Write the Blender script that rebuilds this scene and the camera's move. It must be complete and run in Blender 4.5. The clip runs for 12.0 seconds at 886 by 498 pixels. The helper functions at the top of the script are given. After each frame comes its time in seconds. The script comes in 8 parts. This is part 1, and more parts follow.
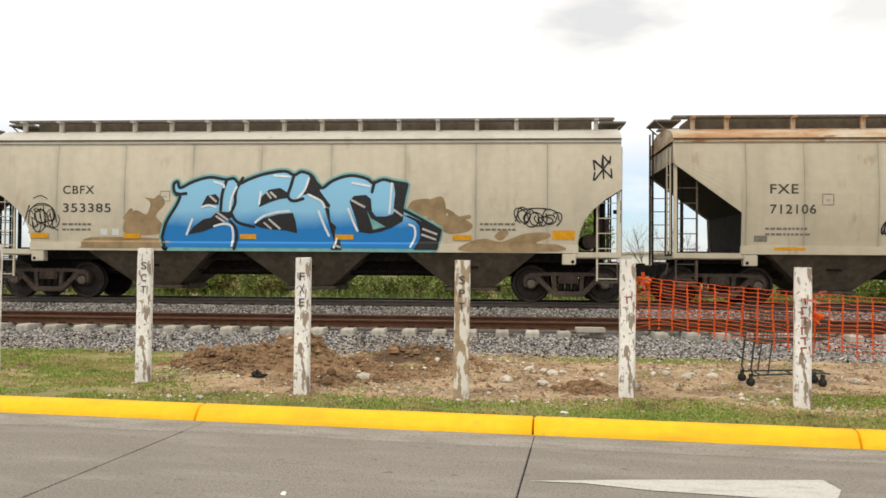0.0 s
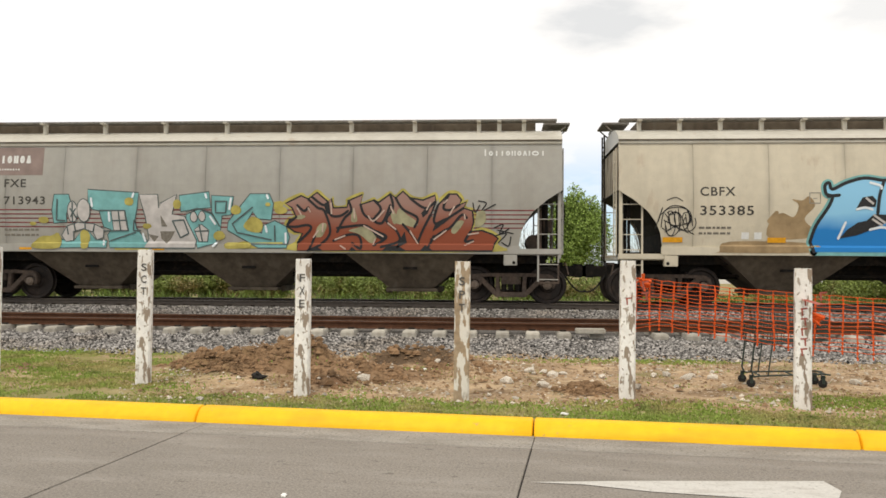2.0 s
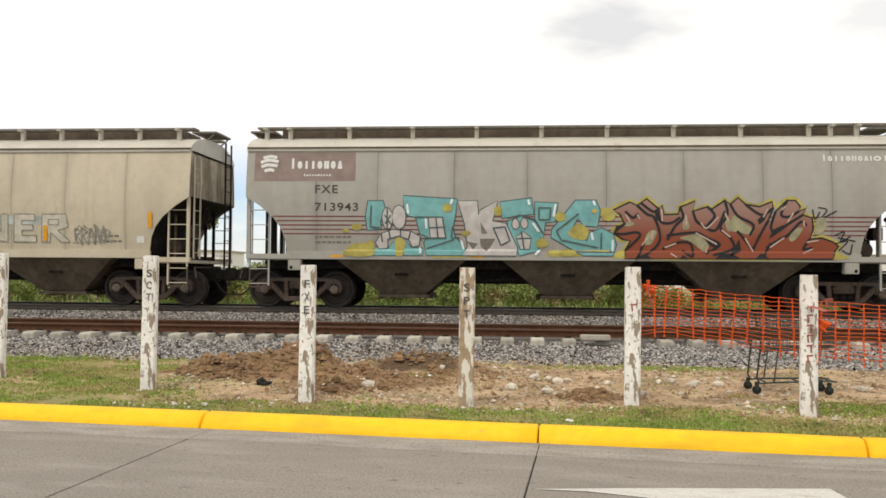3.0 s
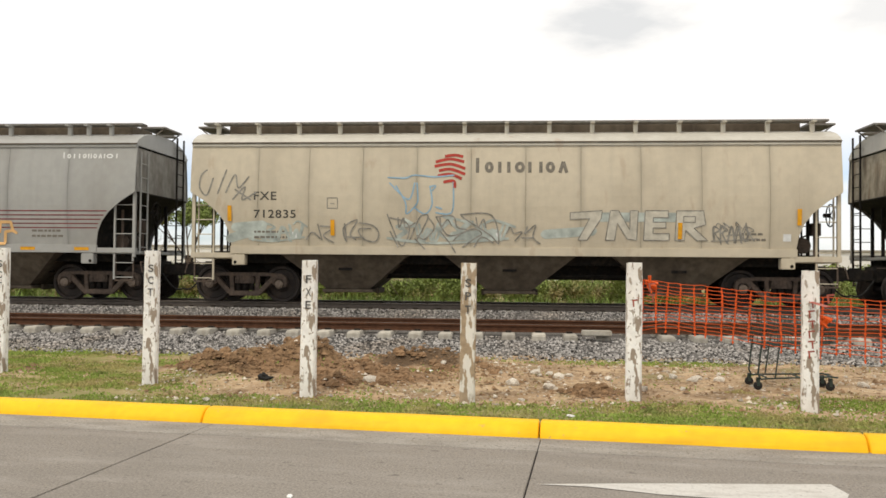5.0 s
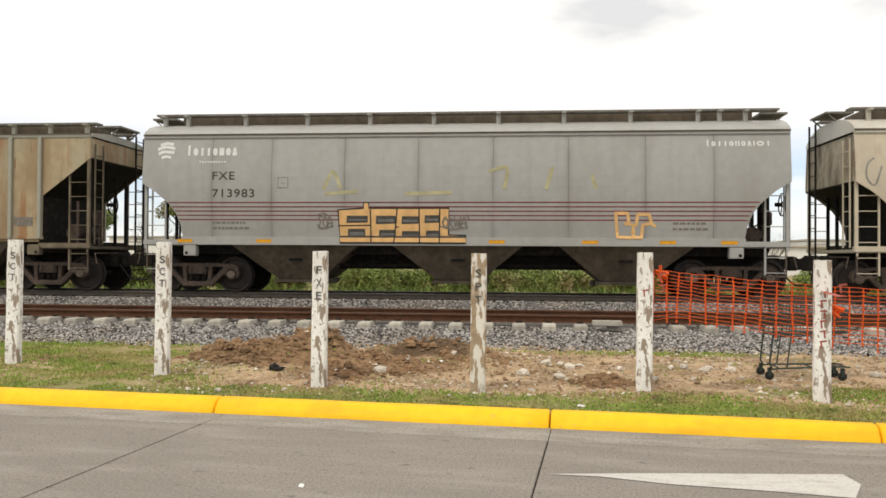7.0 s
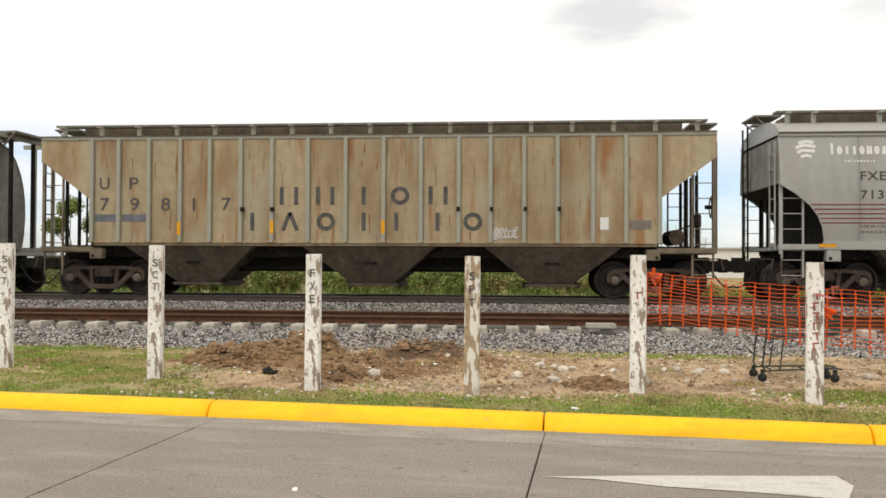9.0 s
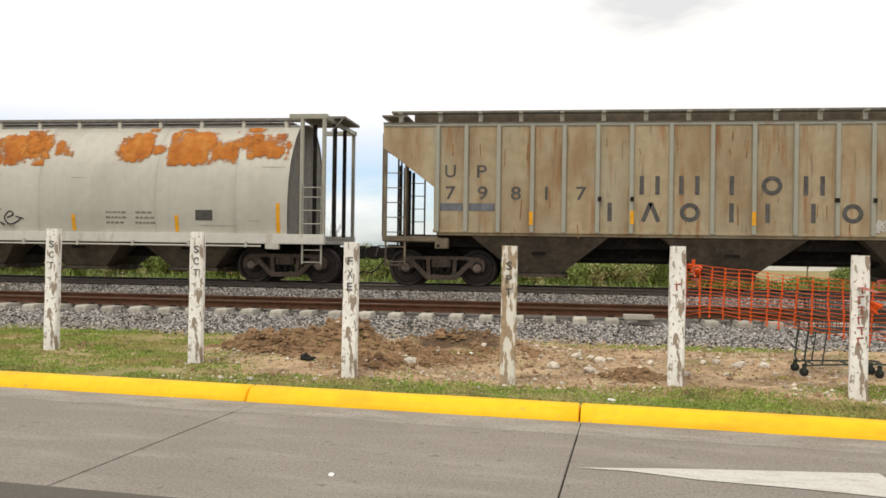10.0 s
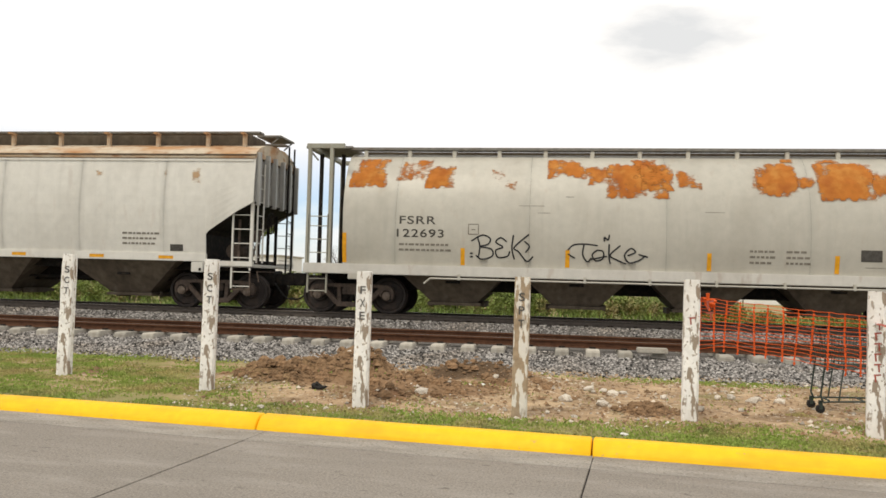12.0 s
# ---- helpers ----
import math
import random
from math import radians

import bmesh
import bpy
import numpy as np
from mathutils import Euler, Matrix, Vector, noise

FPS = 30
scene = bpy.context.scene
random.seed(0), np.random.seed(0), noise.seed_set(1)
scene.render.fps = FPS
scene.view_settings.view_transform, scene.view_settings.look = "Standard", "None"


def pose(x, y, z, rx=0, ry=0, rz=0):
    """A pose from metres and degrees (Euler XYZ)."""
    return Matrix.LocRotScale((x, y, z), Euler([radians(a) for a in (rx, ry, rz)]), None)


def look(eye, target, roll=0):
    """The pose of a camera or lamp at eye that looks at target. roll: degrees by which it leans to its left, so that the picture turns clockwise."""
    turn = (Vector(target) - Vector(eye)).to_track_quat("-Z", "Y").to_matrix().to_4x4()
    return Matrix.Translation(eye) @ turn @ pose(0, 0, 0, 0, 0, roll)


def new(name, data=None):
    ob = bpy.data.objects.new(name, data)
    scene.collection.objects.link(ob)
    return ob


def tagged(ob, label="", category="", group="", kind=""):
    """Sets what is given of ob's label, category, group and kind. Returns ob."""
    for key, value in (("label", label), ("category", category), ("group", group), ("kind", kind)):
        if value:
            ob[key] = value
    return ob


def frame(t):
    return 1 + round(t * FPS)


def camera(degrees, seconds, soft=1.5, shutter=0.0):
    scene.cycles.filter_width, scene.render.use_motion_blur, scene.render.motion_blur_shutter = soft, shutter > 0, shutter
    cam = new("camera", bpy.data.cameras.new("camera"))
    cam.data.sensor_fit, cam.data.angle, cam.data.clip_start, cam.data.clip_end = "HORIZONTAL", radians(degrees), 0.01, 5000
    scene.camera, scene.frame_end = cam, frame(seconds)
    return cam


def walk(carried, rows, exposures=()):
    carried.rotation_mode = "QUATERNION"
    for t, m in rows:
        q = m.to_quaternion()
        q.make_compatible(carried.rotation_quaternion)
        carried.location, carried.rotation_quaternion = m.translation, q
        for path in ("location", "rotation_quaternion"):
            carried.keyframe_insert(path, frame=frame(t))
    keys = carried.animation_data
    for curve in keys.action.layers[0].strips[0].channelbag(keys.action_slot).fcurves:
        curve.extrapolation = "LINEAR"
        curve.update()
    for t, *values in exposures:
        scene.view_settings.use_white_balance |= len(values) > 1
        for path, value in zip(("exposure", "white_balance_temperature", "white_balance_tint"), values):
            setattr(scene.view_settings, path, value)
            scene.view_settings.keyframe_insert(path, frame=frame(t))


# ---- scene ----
# ---------------- camera ----------------
cam = camera(57.0, 12.0, soft=1.6)
EYE = (0.0, 0.0, 1.6)
TURNS = [  # seconds, pitch, roll, yaw
    (0, 1.130, -0.434, 4.210),
    (0.5, 1.203, -0.416, 4.448),
    (1, 1.178, -0.510, 4.506),
    (1.5, 1.101, -0.386, 4.209),
    (2, 1.218, -0.386, 4.219),
    (2.5, 1.563, -0.313, 4.502),
    (2.8, 1.656, -0.478, 4.500),
    (3, 1.652, -0.427, 4.550),
    (3.2, 1.658, -0.458, 4.514),
    (4.8, 1.485, -0.589, 4.509),
    (5, 1.325, -0.499, 4.649),
    (5.5, 1.088, -0.751, 4.725),
    (5.8, 0.773, -0.262, 4.537),
    (6, 0.318, 0.076, 4.867),
    (6.5, 0.455, -0.267, 5.093),
    (7, 0.654, -0.338, 5.363),
    (7.2, 0.671, -0.470, 5.474),
    (8.8, 0.937, -0.413, 4.690),
    (9, 0.856, -0.245, 4.915),
    (9.2, 0.760, -0.695, 5.046),
    (9.3, 0.806, -0.984, 5.097),
    (9.5, 1.234, -1.153, 5.066),
    (9.7, 1.324, -1.026, 5.987),
    (10, 0.068, -0.813, 7.517),
    (10.2, -0.800, -1.059, 7.138),
    (10.5, -0.754, -1.178, 7.345),
    (11, -0.470, -0.746, 5.885),
    (11.2, 0.274, -0.949, 5.513),
    (11.3, 0.670, -0.607, 5.929),
    (11.5, 1.401, -0.706, 6.878),
    (11.7, 1.903, -1.373, 7.448),
    (12, 2.170, -1.559, 8.420),
]
walk(cam, [(t, pose(*EYE, 90 + p, r, y)) for t, p, r, y in TURNS])

# ---------------- sky and sun ----------------
scene.view_settings.exposure = 0.0
world = bpy.data.worlds.new("sky")
scene.world = world
world.use_nodes = True
wn, wl = world.node_tree.nodes, world.node_tree.links
wn.clear()
sky = wn.new("ShaderNodeTexSky")
sky.sky_type, sky.sun_disc = "NISHITA", False
SUN_UP, SUN_TURN = 58.0, 205.0
sky.sun_elevation, sky.sun_rotation = radians(SUN_UP), radians(SUN_TURN)
w_coord = wn.new("ShaderNodeTexCoord")
w_map = wn.new("ShaderNodeMapping")
w_map.inputs["Scale"].default_value = (1.0, 1.0, 3.0)
wl.new(w_coord.outputs["Generated"], w_map.inputs["Vector"])


def sky_noise(scale, low, high, detail=7.0):
    t = wn.new("ShaderNodeTexNoise")
    t.inputs["Scale"].default_value, t.inputs["Detail"].default_value, t.inputs["Roughness"].default_value = scale, detail, 0.55
    wl.new(w_map.outputs[0], t.inputs["Vector"])
    r = wn.new("ShaderNodeMapRange")
    r.inputs["From Min"].default_value, r.inputs["From Max"].default_value = low, high
    wl.new(t.outputs["Fac"], r.inputs[0])
    return r.outputs[0], t.outputs["Fac"]


def sky_math(op, a, b):
    m = wn.new("ShaderNodeMath")
    m.operation = op
    for v, i in ((a, 0), (b, 1)):
        if isinstance(v, bpy.types.NodeSocket):
            wl.new(v, m.inputs[i])
        else:
            m.inputs[i].default_value = v
    return m.outputs[0]


# thick bright cloud, thinner towards the horizon where pale blue shows
w_sep = wn.new("ShaderNodeSeparateXYZ")
wl.new(w_coord.outputs["Generated"], w_sep.inputs[0])
w_high = wn.new("ShaderNodeMapRange")
w_high.inputs["From Min"].default_value, w_high.inputs["From Max"].default_value = 0.08, 0.165
w_high.inputs["To Min"].default_value, w_high.inputs["To Max"].default_value = 0.1, 1.0
wl.new(w_sep.outputs["Z"], w_high.inputs[0])
thin, _ = sky_noise(3.4, 0.40, 0.62)
cover = sky_math("MAXIMUM", sky_math("MULTIPLY", thin, 0.8), w_high.outputs[0])
# a few grey cloud bellies
grey, raw = sky_noise(2.3, 0.33, 0.25)
belly = sky_math("MULTIPLY", grey, 0.55)
for way, size, deep in (((0.115, 0.953, 0.285), 0.085, 0.55), ((0.40, 0.876, 0.275), 0.06, 0.32)):
    d = wn.new("ShaderNodeVectorMath")
    d.operation = "SUBTRACT"
    wl.new(w_coord.outputs["Generated"], d.inputs[0])
    d.inputs[1].default_value = way
    k = wn.new("ShaderNodeVectorMath")
    k.operation = "MULTIPLY"
    wl.new(d.outputs[0], k.inputs[0])
    k.inputs[1].default_value = (1.0, 1.0, 2.6)
    g = wn.new("ShaderNodeVectorMath")
    g.operation = "LENGTH"
    wl.new(k.outputs[0], g.inputs[0])
    fine, fine_raw = sky_noise(14.0, 0.3, 0.7)
    r = wn.new("ShaderNodeMapRange")
    r.inputs["From Min"].default_value, r.inputs["From Max"].default_value = size * 1.25, size * 0.45
    wl.new(sky_math("ADD", g.outputs["Value"], sky_math("MULTIPLY", sky_math("SUBTRACT", fine_raw, 0.5), 0.14)), r.inputs[0])
    belly = sky_math("MAXIMUM", belly, sky_math("MULTIPLY", r.outputs[0], deep))
w_cloud = wn.new("ShaderNodeMix")
w_cloud.data_type = "RGBA"
wl.new(belly, w_cloud.inputs[0])
w_cloud.inputs[6].default_value, w_cloud.inputs[7].default_value = (1.10, 1.07, 1.03, 1), (0.57, 0.60, 0.63, 1)
w_gain = wn.new("ShaderNodeVectorMath")
w_gain.operation = "SCALE"
w_gain.inputs["Scale"].default_value = 0.15
wl.new(sky.outputs[0], w_gain.inputs[0])
w_mix = wn.new("ShaderNodeMix")
w_mix.data_type = "RGBA"
w_back = wn.new("ShaderNodeBackground")
w_out = wn.new("ShaderNodeOutputWorld")
wl.new(cover, w_mix.inputs[0])
w_tint = wn.new("ShaderNodeVectorMath")
w_tint.operation = "MULTIPLY"
wl.new(w_gain.outputs[0], w_tint.inputs[0])
w_tint.inputs[1].default_value = (0.80, 0.92, 1.10)
wl.new(w_tint.outputs[0], w_mix.inputs[6])
wl.new(w_cloud.outputs[2], w_mix.inputs[7])
wl.new(w_mix.outputs[2], w_back.inputs["Color"])
wl.new(w_back.outputs[0], w_out.inputs["Surface"])

sun = new("sun", bpy.data.lights.new("sun", "SUN"))
sun.data.energy, sun.data.angle, sun.data.color = 1.45, radians(14), (1.0, 0.91, 0.75)
a = radians(SUN_TURN)
sun_way = Vector((math.sin(a) * math.cos(radians(SUN_UP)), math.cos(a) * math.cos(radians(SUN_UP)), math.sin(radians(SUN_UP))))
sun.matrix_world = look(sun_way * 60, (0, 0, 0))

# ---------------- materials ----------------


def material(name, color, rough=0.8, metal=0.0, grain=0.0, grain_scale=60.0, stains=(), bump=0.0, bump_scale=80.0, stretch=(1, 1, 1), island=0.0, each=0.0):
    """stains: (colour, amount, scale, low, high, stretch) laid over the base one after another, in the object's own metres."""
    m = bpy.data.materials.new(name)
    m.use_nodes = True
    n, l = m.node_tree.nodes, m.node_tree.links
    b = n["Principled BSDF"]
    b.inputs["Roughness"].default_value, b.inputs["Metallic"].default_value = rough, metal
    b.inputs["Specular IOR Level"].default_value = 0.5 if metal else 0.2
    coord = n.new("ShaderNodeTexCoord").outputs["Object"]

    def noise_at(scale, detail=5.0, stretched=(1, 1, 1)):
        mp = n.new("ShaderNodeMapping")
        mp.inputs["Scale"].default_value = stretched
        l.new(coord, mp.inputs["Vector"])
        t = n.new("ShaderNodeTexNoise")
        t.inputs["Scale"].default_value, t.inputs["Detail"].default_value = scale, detail
        l.new(mp.outputs[0], t.inputs["Vector"])
        return t.outputs["Fac"]

    def blend(fac, c1, c2, mode="MIX"):
        x = n.new("ShaderNodeMix")
        x.data_type, x.blend_type = "RGBA", mode
        for v, s in ((fac, 0), (c1, 6), (c2, 7)):
            if isinstance(v, bpy.types.NodeSocket):
                l.new(v, x.inputs[s])
            elif s == 0:
                x.inputs[s].default_value = v
            else:
                x.inputs[s].default_value = (*v, 1)
        return x.outputs[2]

    out = n.new("ShaderNodeRGB").outputs[0]
    out.default_value = (*color, 1)
    if grain:
        f = noise_at(grain_scale, 6, stretch)
        r = n.new("ShaderNodeMapRange")
        r.inputs["From Min"].default_value, r.inputs["From Max"].default_value = 0.3, 0.7
        r.inputs["To Min"].default_value, r.inputs["To Max"].default_value = 1 - grain, 1 + grain
        l.new(f, r.inputs[0])
        v = n.new("ShaderNodeVectorMath")
        v.operation = "SCALE"
        l.new(out, v.inputs[0])
        l.new(r.outputs[0], v.inputs["Scale"])
        out = v.outputs[0]
    for c, amount, scale, low, high, st in stains:
        f = noise_at(scale, 8, st)
        r = n.new("ShaderNodeMapRange")
        r.inputs["From Min"].default_value, r.inputs["From Max"].default_value = low, high
        r.inputs["To Max"].default_value = amount
        l.new(f, r.inputs[0])
        out = blend(r.outputs[0], out, c)
    for amount, node, socket in ((island, "ShaderNodeNewGeometry", "Random Per Island"), (each, "ShaderNodeObjectInfo", "Random")):
        if amount:
            r = n.new("ShaderNodeMapRange")
            r.inputs["To Min"].default_value, r.inputs["To Max"].default_value = 1 - amount, 1 + amount
            l.new(n.new(node).outputs[socket], r.inputs[0])
            v = n.new("ShaderNodeVectorMath")
            v.operation = "SCALE"
            l.new(out, v.inputs[0])
            l.new(r.outputs[0], v.inputs["Scale"])
            out = v.outputs[0]
    l.new(out, b.inputs["Base Color"])
    if bump:
        bp = n.new("ShaderNodeBump")
        bp.inputs["Strength"].default_value, bp.inputs["Distance"].default_value = 1.0, bump
        l.new(noise_at(bump_scale, 5), bp.inputs["Height"])
        l.new(bp.outputs[0], b.inputs["Normal"])
    return m


def seam_wear(m, color, amount):
    """Grime that has run down along the weld seams; the meshes carry the nearness of a seam in their first UV layer."""
    n, l = m.node_tree.nodes, m.node_tree.links
    b = n["Principled BSDF"]
    base = b.inputs["Base Color"].links[0].from_socket
    coord = n.new("ShaderNodeTexCoord")
    sep = n.new("ShaderNodeSeparateXYZ")
    l.new(coord.outputs["UV"], sep.inputs[0])
    mp = n.new("ShaderNodeMapping")
    mp.inputs["Scale"].default_value = (1, 1, 0.25)
    l.new(coord.outputs["Object"], mp.inputs["Vector"])
    t = n.new("ShaderNodeTexNoise")
    t.inputs["Scale"].default_value, t.inputs["Detail"].default_value = 5.0, 6
    l.new(mp.outputs[0], t.inputs["Vector"])
    r = n.new("ShaderNodeMapRange")
    r.inputs["From Min"].default_value, r.inputs["From Max"].default_value = 0.3, 0.68
    r.inputs["To Min"].default_value, r.inputs["To Max"].default_value = amount * 0.3, amount
    l.new(t.outputs["Fac"], r.inputs[0])
    sq = n.new("ShaderNodeMath")
    sq.operation, sq.inputs[1].default_value = "POWER", 2.2
    l.new(sep.outputs["X"], sq.inputs[0])
    k = n.new("ShaderNodeMath")
    k.operation = "MULTIPLY"
    l.new(r.outputs[0], k.inputs[0])
    l.new(sq.outputs[0], k.inputs[1])
    x = n.new("ShaderNodeMix")
    x.data_type = "RGBA"
    l.new(k.outputs[0], x.inputs[0])
    l.new(base, x.inputs[6])
    x.inputs[7].default_value = (*color, 1)
    l.new(x.outputs[2], b.inputs["Base Color"])
    return m


UP3 = (1.0, 1.0, 0.12)   # streaks that run down a side


def car_paint(name, color, dirt=(0.2, 0.16, 0.11), rust=0.35, dirty=0.45, rough=0.42):
    m = material(name, color, rough, each=0.035, grain=0.05, grain_scale=5, bump=0.004, bump_scale=2.2, stains=(
        (dirt, dirty, 0.9, 0.5, 0.8, (1, 1, 0.5)),
        (tuple(c * 0.7 for c in color), 0.3, 6.0, 0.52, 0.8, (1, 1, 0.08)),
        ((0.26, 0.11, 0.035), rust, 4.0, 0.62, 0.72, (1, 1, 0.35)),
        ((0.3, 0.27, 0.22), 0.25, 30.0, 0.6, 0.75, (1, 1, 1))))
    m.node_tree.nodes["Principled BSDF"].inputs["Specular IOR Level"].default_value = 0.5
    return seam_wear(m, tuple(c * 0.5 for c in color), 0.62)


M_BEIGE = car_paint("beige_paint", (0.60, 0.54, 0.42), rust=0.2, dirty=0.22)
M_BEIGE_WARM = car_paint("warm_beige_paint", (0.56, 0.49, 0.37), rust=0.2, dirty=0.3)
M_TAN = car_paint("faded_tan_paint", (0.54, 0.48, 0.36), rust=0.35, dirty=0.35)
M_GREY = car_paint("grey_paint", (0.37, 0.355, 0.32), rust=0.05, dirty=0.3)
M_GREY_COOL = car_paint("cool_grey_paint", (0.36, 0.355, 0.335), rust=0.05, dirty=0.25)
M_ROOF = car_paint("roof_paint", (0.52, 0.49, 0.42), rust=0.25, dirty=0.35)
M_RIBBED = material("old_tan_paint", (0.39, 0.312, 0.2), 0.75, each=0.07, grain=0.1, grain_scale=5, bump=0.004, bump_scale=2.2, stains=(
    ((0.25, 0.16, 0.085), 0.75, 1.6, 0.42, 0.66, (1, 1, 0.35)), ((0.38, 0.36, 0.27), 0.6, 1.2, 0.5, 0.7, (1, 1, 0.5)), ((0.28, 0.125, 0.045), 0.75, 3.2, 0.56, 0.68, (1, 1, 0.12)), ((0.12, 0.09, 0.06), 0.5, 12.0, 0.58, 0.72, (1, 1, 0.1))))
M_RIB = car_paint("weathered_rib_paint", (0.33, 0.32, 0.26), rust=0.4, dirty=0.4)
M_WHITE_CAR = car_paint("off_white_paint", (0.475, 0.452, 0.39), rust=0.1, dirty=0.3)
M_WHITE_SILL = car_paint("dull_white_sill_paint", (0.60, 0.575, 0.52), rust=0.25, dirty=0.3)
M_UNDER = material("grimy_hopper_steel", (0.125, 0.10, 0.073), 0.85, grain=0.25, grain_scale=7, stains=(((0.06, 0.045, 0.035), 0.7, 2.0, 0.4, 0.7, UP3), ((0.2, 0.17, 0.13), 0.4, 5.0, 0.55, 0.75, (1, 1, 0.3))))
# near black: grimy steel, and also the shade in gaps under the cars
M_DARK = material("grimy_steel_and_shade", (0.014, 0.012, 0.0105), 0.8, grain=0.3, grain_scale=12, stains=(((0.045, 0.032, 0.022), 0.6, 6.0, 0.5, 0.7, (1, 1, 1)),))
M_TRUCK = material("rusty_cast_steel", (0.088, 0.066, 0.053), 0.8, grain=0.3, grain_scale=14, bump=0.004, bump_scale=40, stains=(((0.15, 0.105, 0.078), 0.6, 5.0, 0.48, 0.7, (1, 1, 1)),))
M_WHEEL = material("wheel_steel", (0.026, 0.019, 0.016), 0.65, 0.3, grain=0.25, grain_scale=16, stains=(((0.07, 0.046, 0.033), 0.6, 7.0, 0.5, 0.7, (1, 1, 1)),))
M_CAP = material("bearing_cap", (0.17, 0.13, 0.10), 0.6, 0.3, grain=0.3, grain_scale=25)
M_GRATE = material("galvanised_walkway", (0.2, 0.19, 0.17), 0.7, 0.3, grain=0.25, grain_scale=10, stains=(((0.16, 0.10, 0.06), 0.5, 4.0, 0.5, 0.7, (1, 1, 1)),))
M_RAIL = material("rusty_rail", (0.082, 0.037, 0.02), 0.85, 0.0, grain=0.25, grain_scale=9, stains=(((0.12, 0.06, 0.035), 0.6, 2.0, 0.5, 0.7, (1, 1, 1)),))
M_RAIL_TOP = material("worn_rail_head", (0.2, 0.15, 0.12), 0.35, 0.7, grain=0.2, grain_scale=14)
M_RAIL_DARK = material("greasy_rail", (0.085, 0.068, 0.055), 0.6, 0.3, grain=0.2, grain_scale=9)
M_SLEEPER = material("concrete_sleeper", (0.42, 0.39, 0.335), 0.9, grain=0.15, grain_scale=20, each=0.18, stains=(((0.25, 0.2, 0.15), 0.5, 8, 0.5, 0.75, (1, 1, 1)),))
M_STONE = material("ballast_stone", (0.255, 0.24, 0.225), 0.9, grain=0.2, grain_scale=30, island=0.95, stains=(((0.22, 0.17, 0.12), 0.5, 0.7, 0.5, 0.7, (1, 1, 1)),))
M_BED = material("ballast_bed", (0.125, 0.115, 0.105), 0.95, grain=0.5, grain_scale=26, bump=0.02, bump_scale=28)
M_ROAD = material("road_concrete", (0.247, 0.221, 0.192), 0.9, grain=0.3, grain_scale=55, each=0.03, bump=0.006, bump_scale=60, stains=(
    ((0.19, 0.172, 0.15), 0.6, 0.8, 0.42, 0.72, (0.5, 1.6, 1)), ((0.36, 0.33, 0.295), 0.5, 2.2, 0.5, 0.75, (0.4, 1.5, 1)),
    ((0.15, 0.133, 0.115), 0.6, 26.0, 0.57, 0.68, (1, 1, 1)), ((0.11, 0.097, 0.083), 0.6, 9.0, 0.655, 0.685, (0.6, 1, 1)), ((0.43, 0.40, 0.36), 0.6, 48.0, 0.60, 0.72, (1, 1, 1))))
M_GUTTER = material("gutter_concrete", (0.325, 0.30, 0.265), 0.9, grain=0.15, grain_scale=90, bump=0.003, bump_scale=120, stains=(((0.23, 0.208, 0.182), 0.9, 2.2, 0.4, 0.62, (0.6, 2, 1)), ((0.14, 0.12, 0.10), 0.8, 30.0, 0.57, 0.66, (1, 1, 1)), ((0.5, 0.47, 0.42), 0.6, 45.0, 0.58, 0.7, (1, 1, 1))))
M_DARK_ROAD = material("dark_road", (0.115, 0.104, 0.09), 0.9, grain=0.3, grain_scale=150, bump=0.004, bump_scale=150)
M_YELLOW = material("yellow_kerb_paint", (0.92, 0.53, 0.012), 0.55, grain=0.06, grain_scale=9, bump=0.002, bump_scale=50, stains=(((0.62, 0.32, 0.02), 0.5, 3.0, 0.5, 0.75, (0.4, 1, 2.5)), ((0.4, 0.3, 0.15), 0.5, 14.0, 0.66, 0.73, (1, 1, 1))))
M_MARK = material("road_marking_paint", (0.56, 0.54, 0.5), 0.8, grain=0.08, grain_scale=40, stains=(((0.42, 0.39, 0.35), 0.7, 7.0, 0.5, 0.68, (0.5, 1.4, 1)), ((0.3, 0.28, 0.25), 0.6, 30.0, 0.58, 0.7, (1, 1, 1)),))
M_POST = material("flaking_whitewash", (0.88, 0.865, 0.83), 0.85, grain=0.08, grain_scale=16, bump=0.005, bump_scale=30, each=0.04, stains=(((0.62, 0.58, 0.52), 0.6, 4.0, 0.45, 0.65, (1, 1, 0.4)), ((0.30, 0.235, 0.175), 0.95, 13.0, 0.56, 0.585, (1.2, 1.2, 0.3)), ((0.36, 0.30, 0.24), 0.9, 26.0, 0.60, 0.63, (1, 1, 0.6))))
M_POST_BARE = material("bare_concrete_post", (0.38, 0.29, 0.195), 0.9, grain=0.16, grain_scale=20, bump=0.005, bump_scale=30, stains=(((0.76, 0.73, 0.66), 0.95, 13.0, 0.50, 0.53, (1.2, 1.2, 0.35)), ((0.2, 0.15, 0.1), 0.6, 8.0, 0.58, 0.68, (1, 1, 0.6))))
M_INK = material("black_stencil_paint", (0.10, 0.095, 0.088), 0.8, grain=0.2, grain_scale=30)
M_ORANGE = material("orange_plastic_mesh", (0.70, 0.105, 0.018), 0.55, grain=0.1, grain_scale=8)
M_CART = material("dark_green_steel", (0.035, 0.05, 0.042), 0.5, 0.4, grain=0.2, grain_scale=20)
M_RUBBER = material("black_rubber", (0.025, 0.024, 0.023), 0.8, grain=0.2, grain_scale=30)
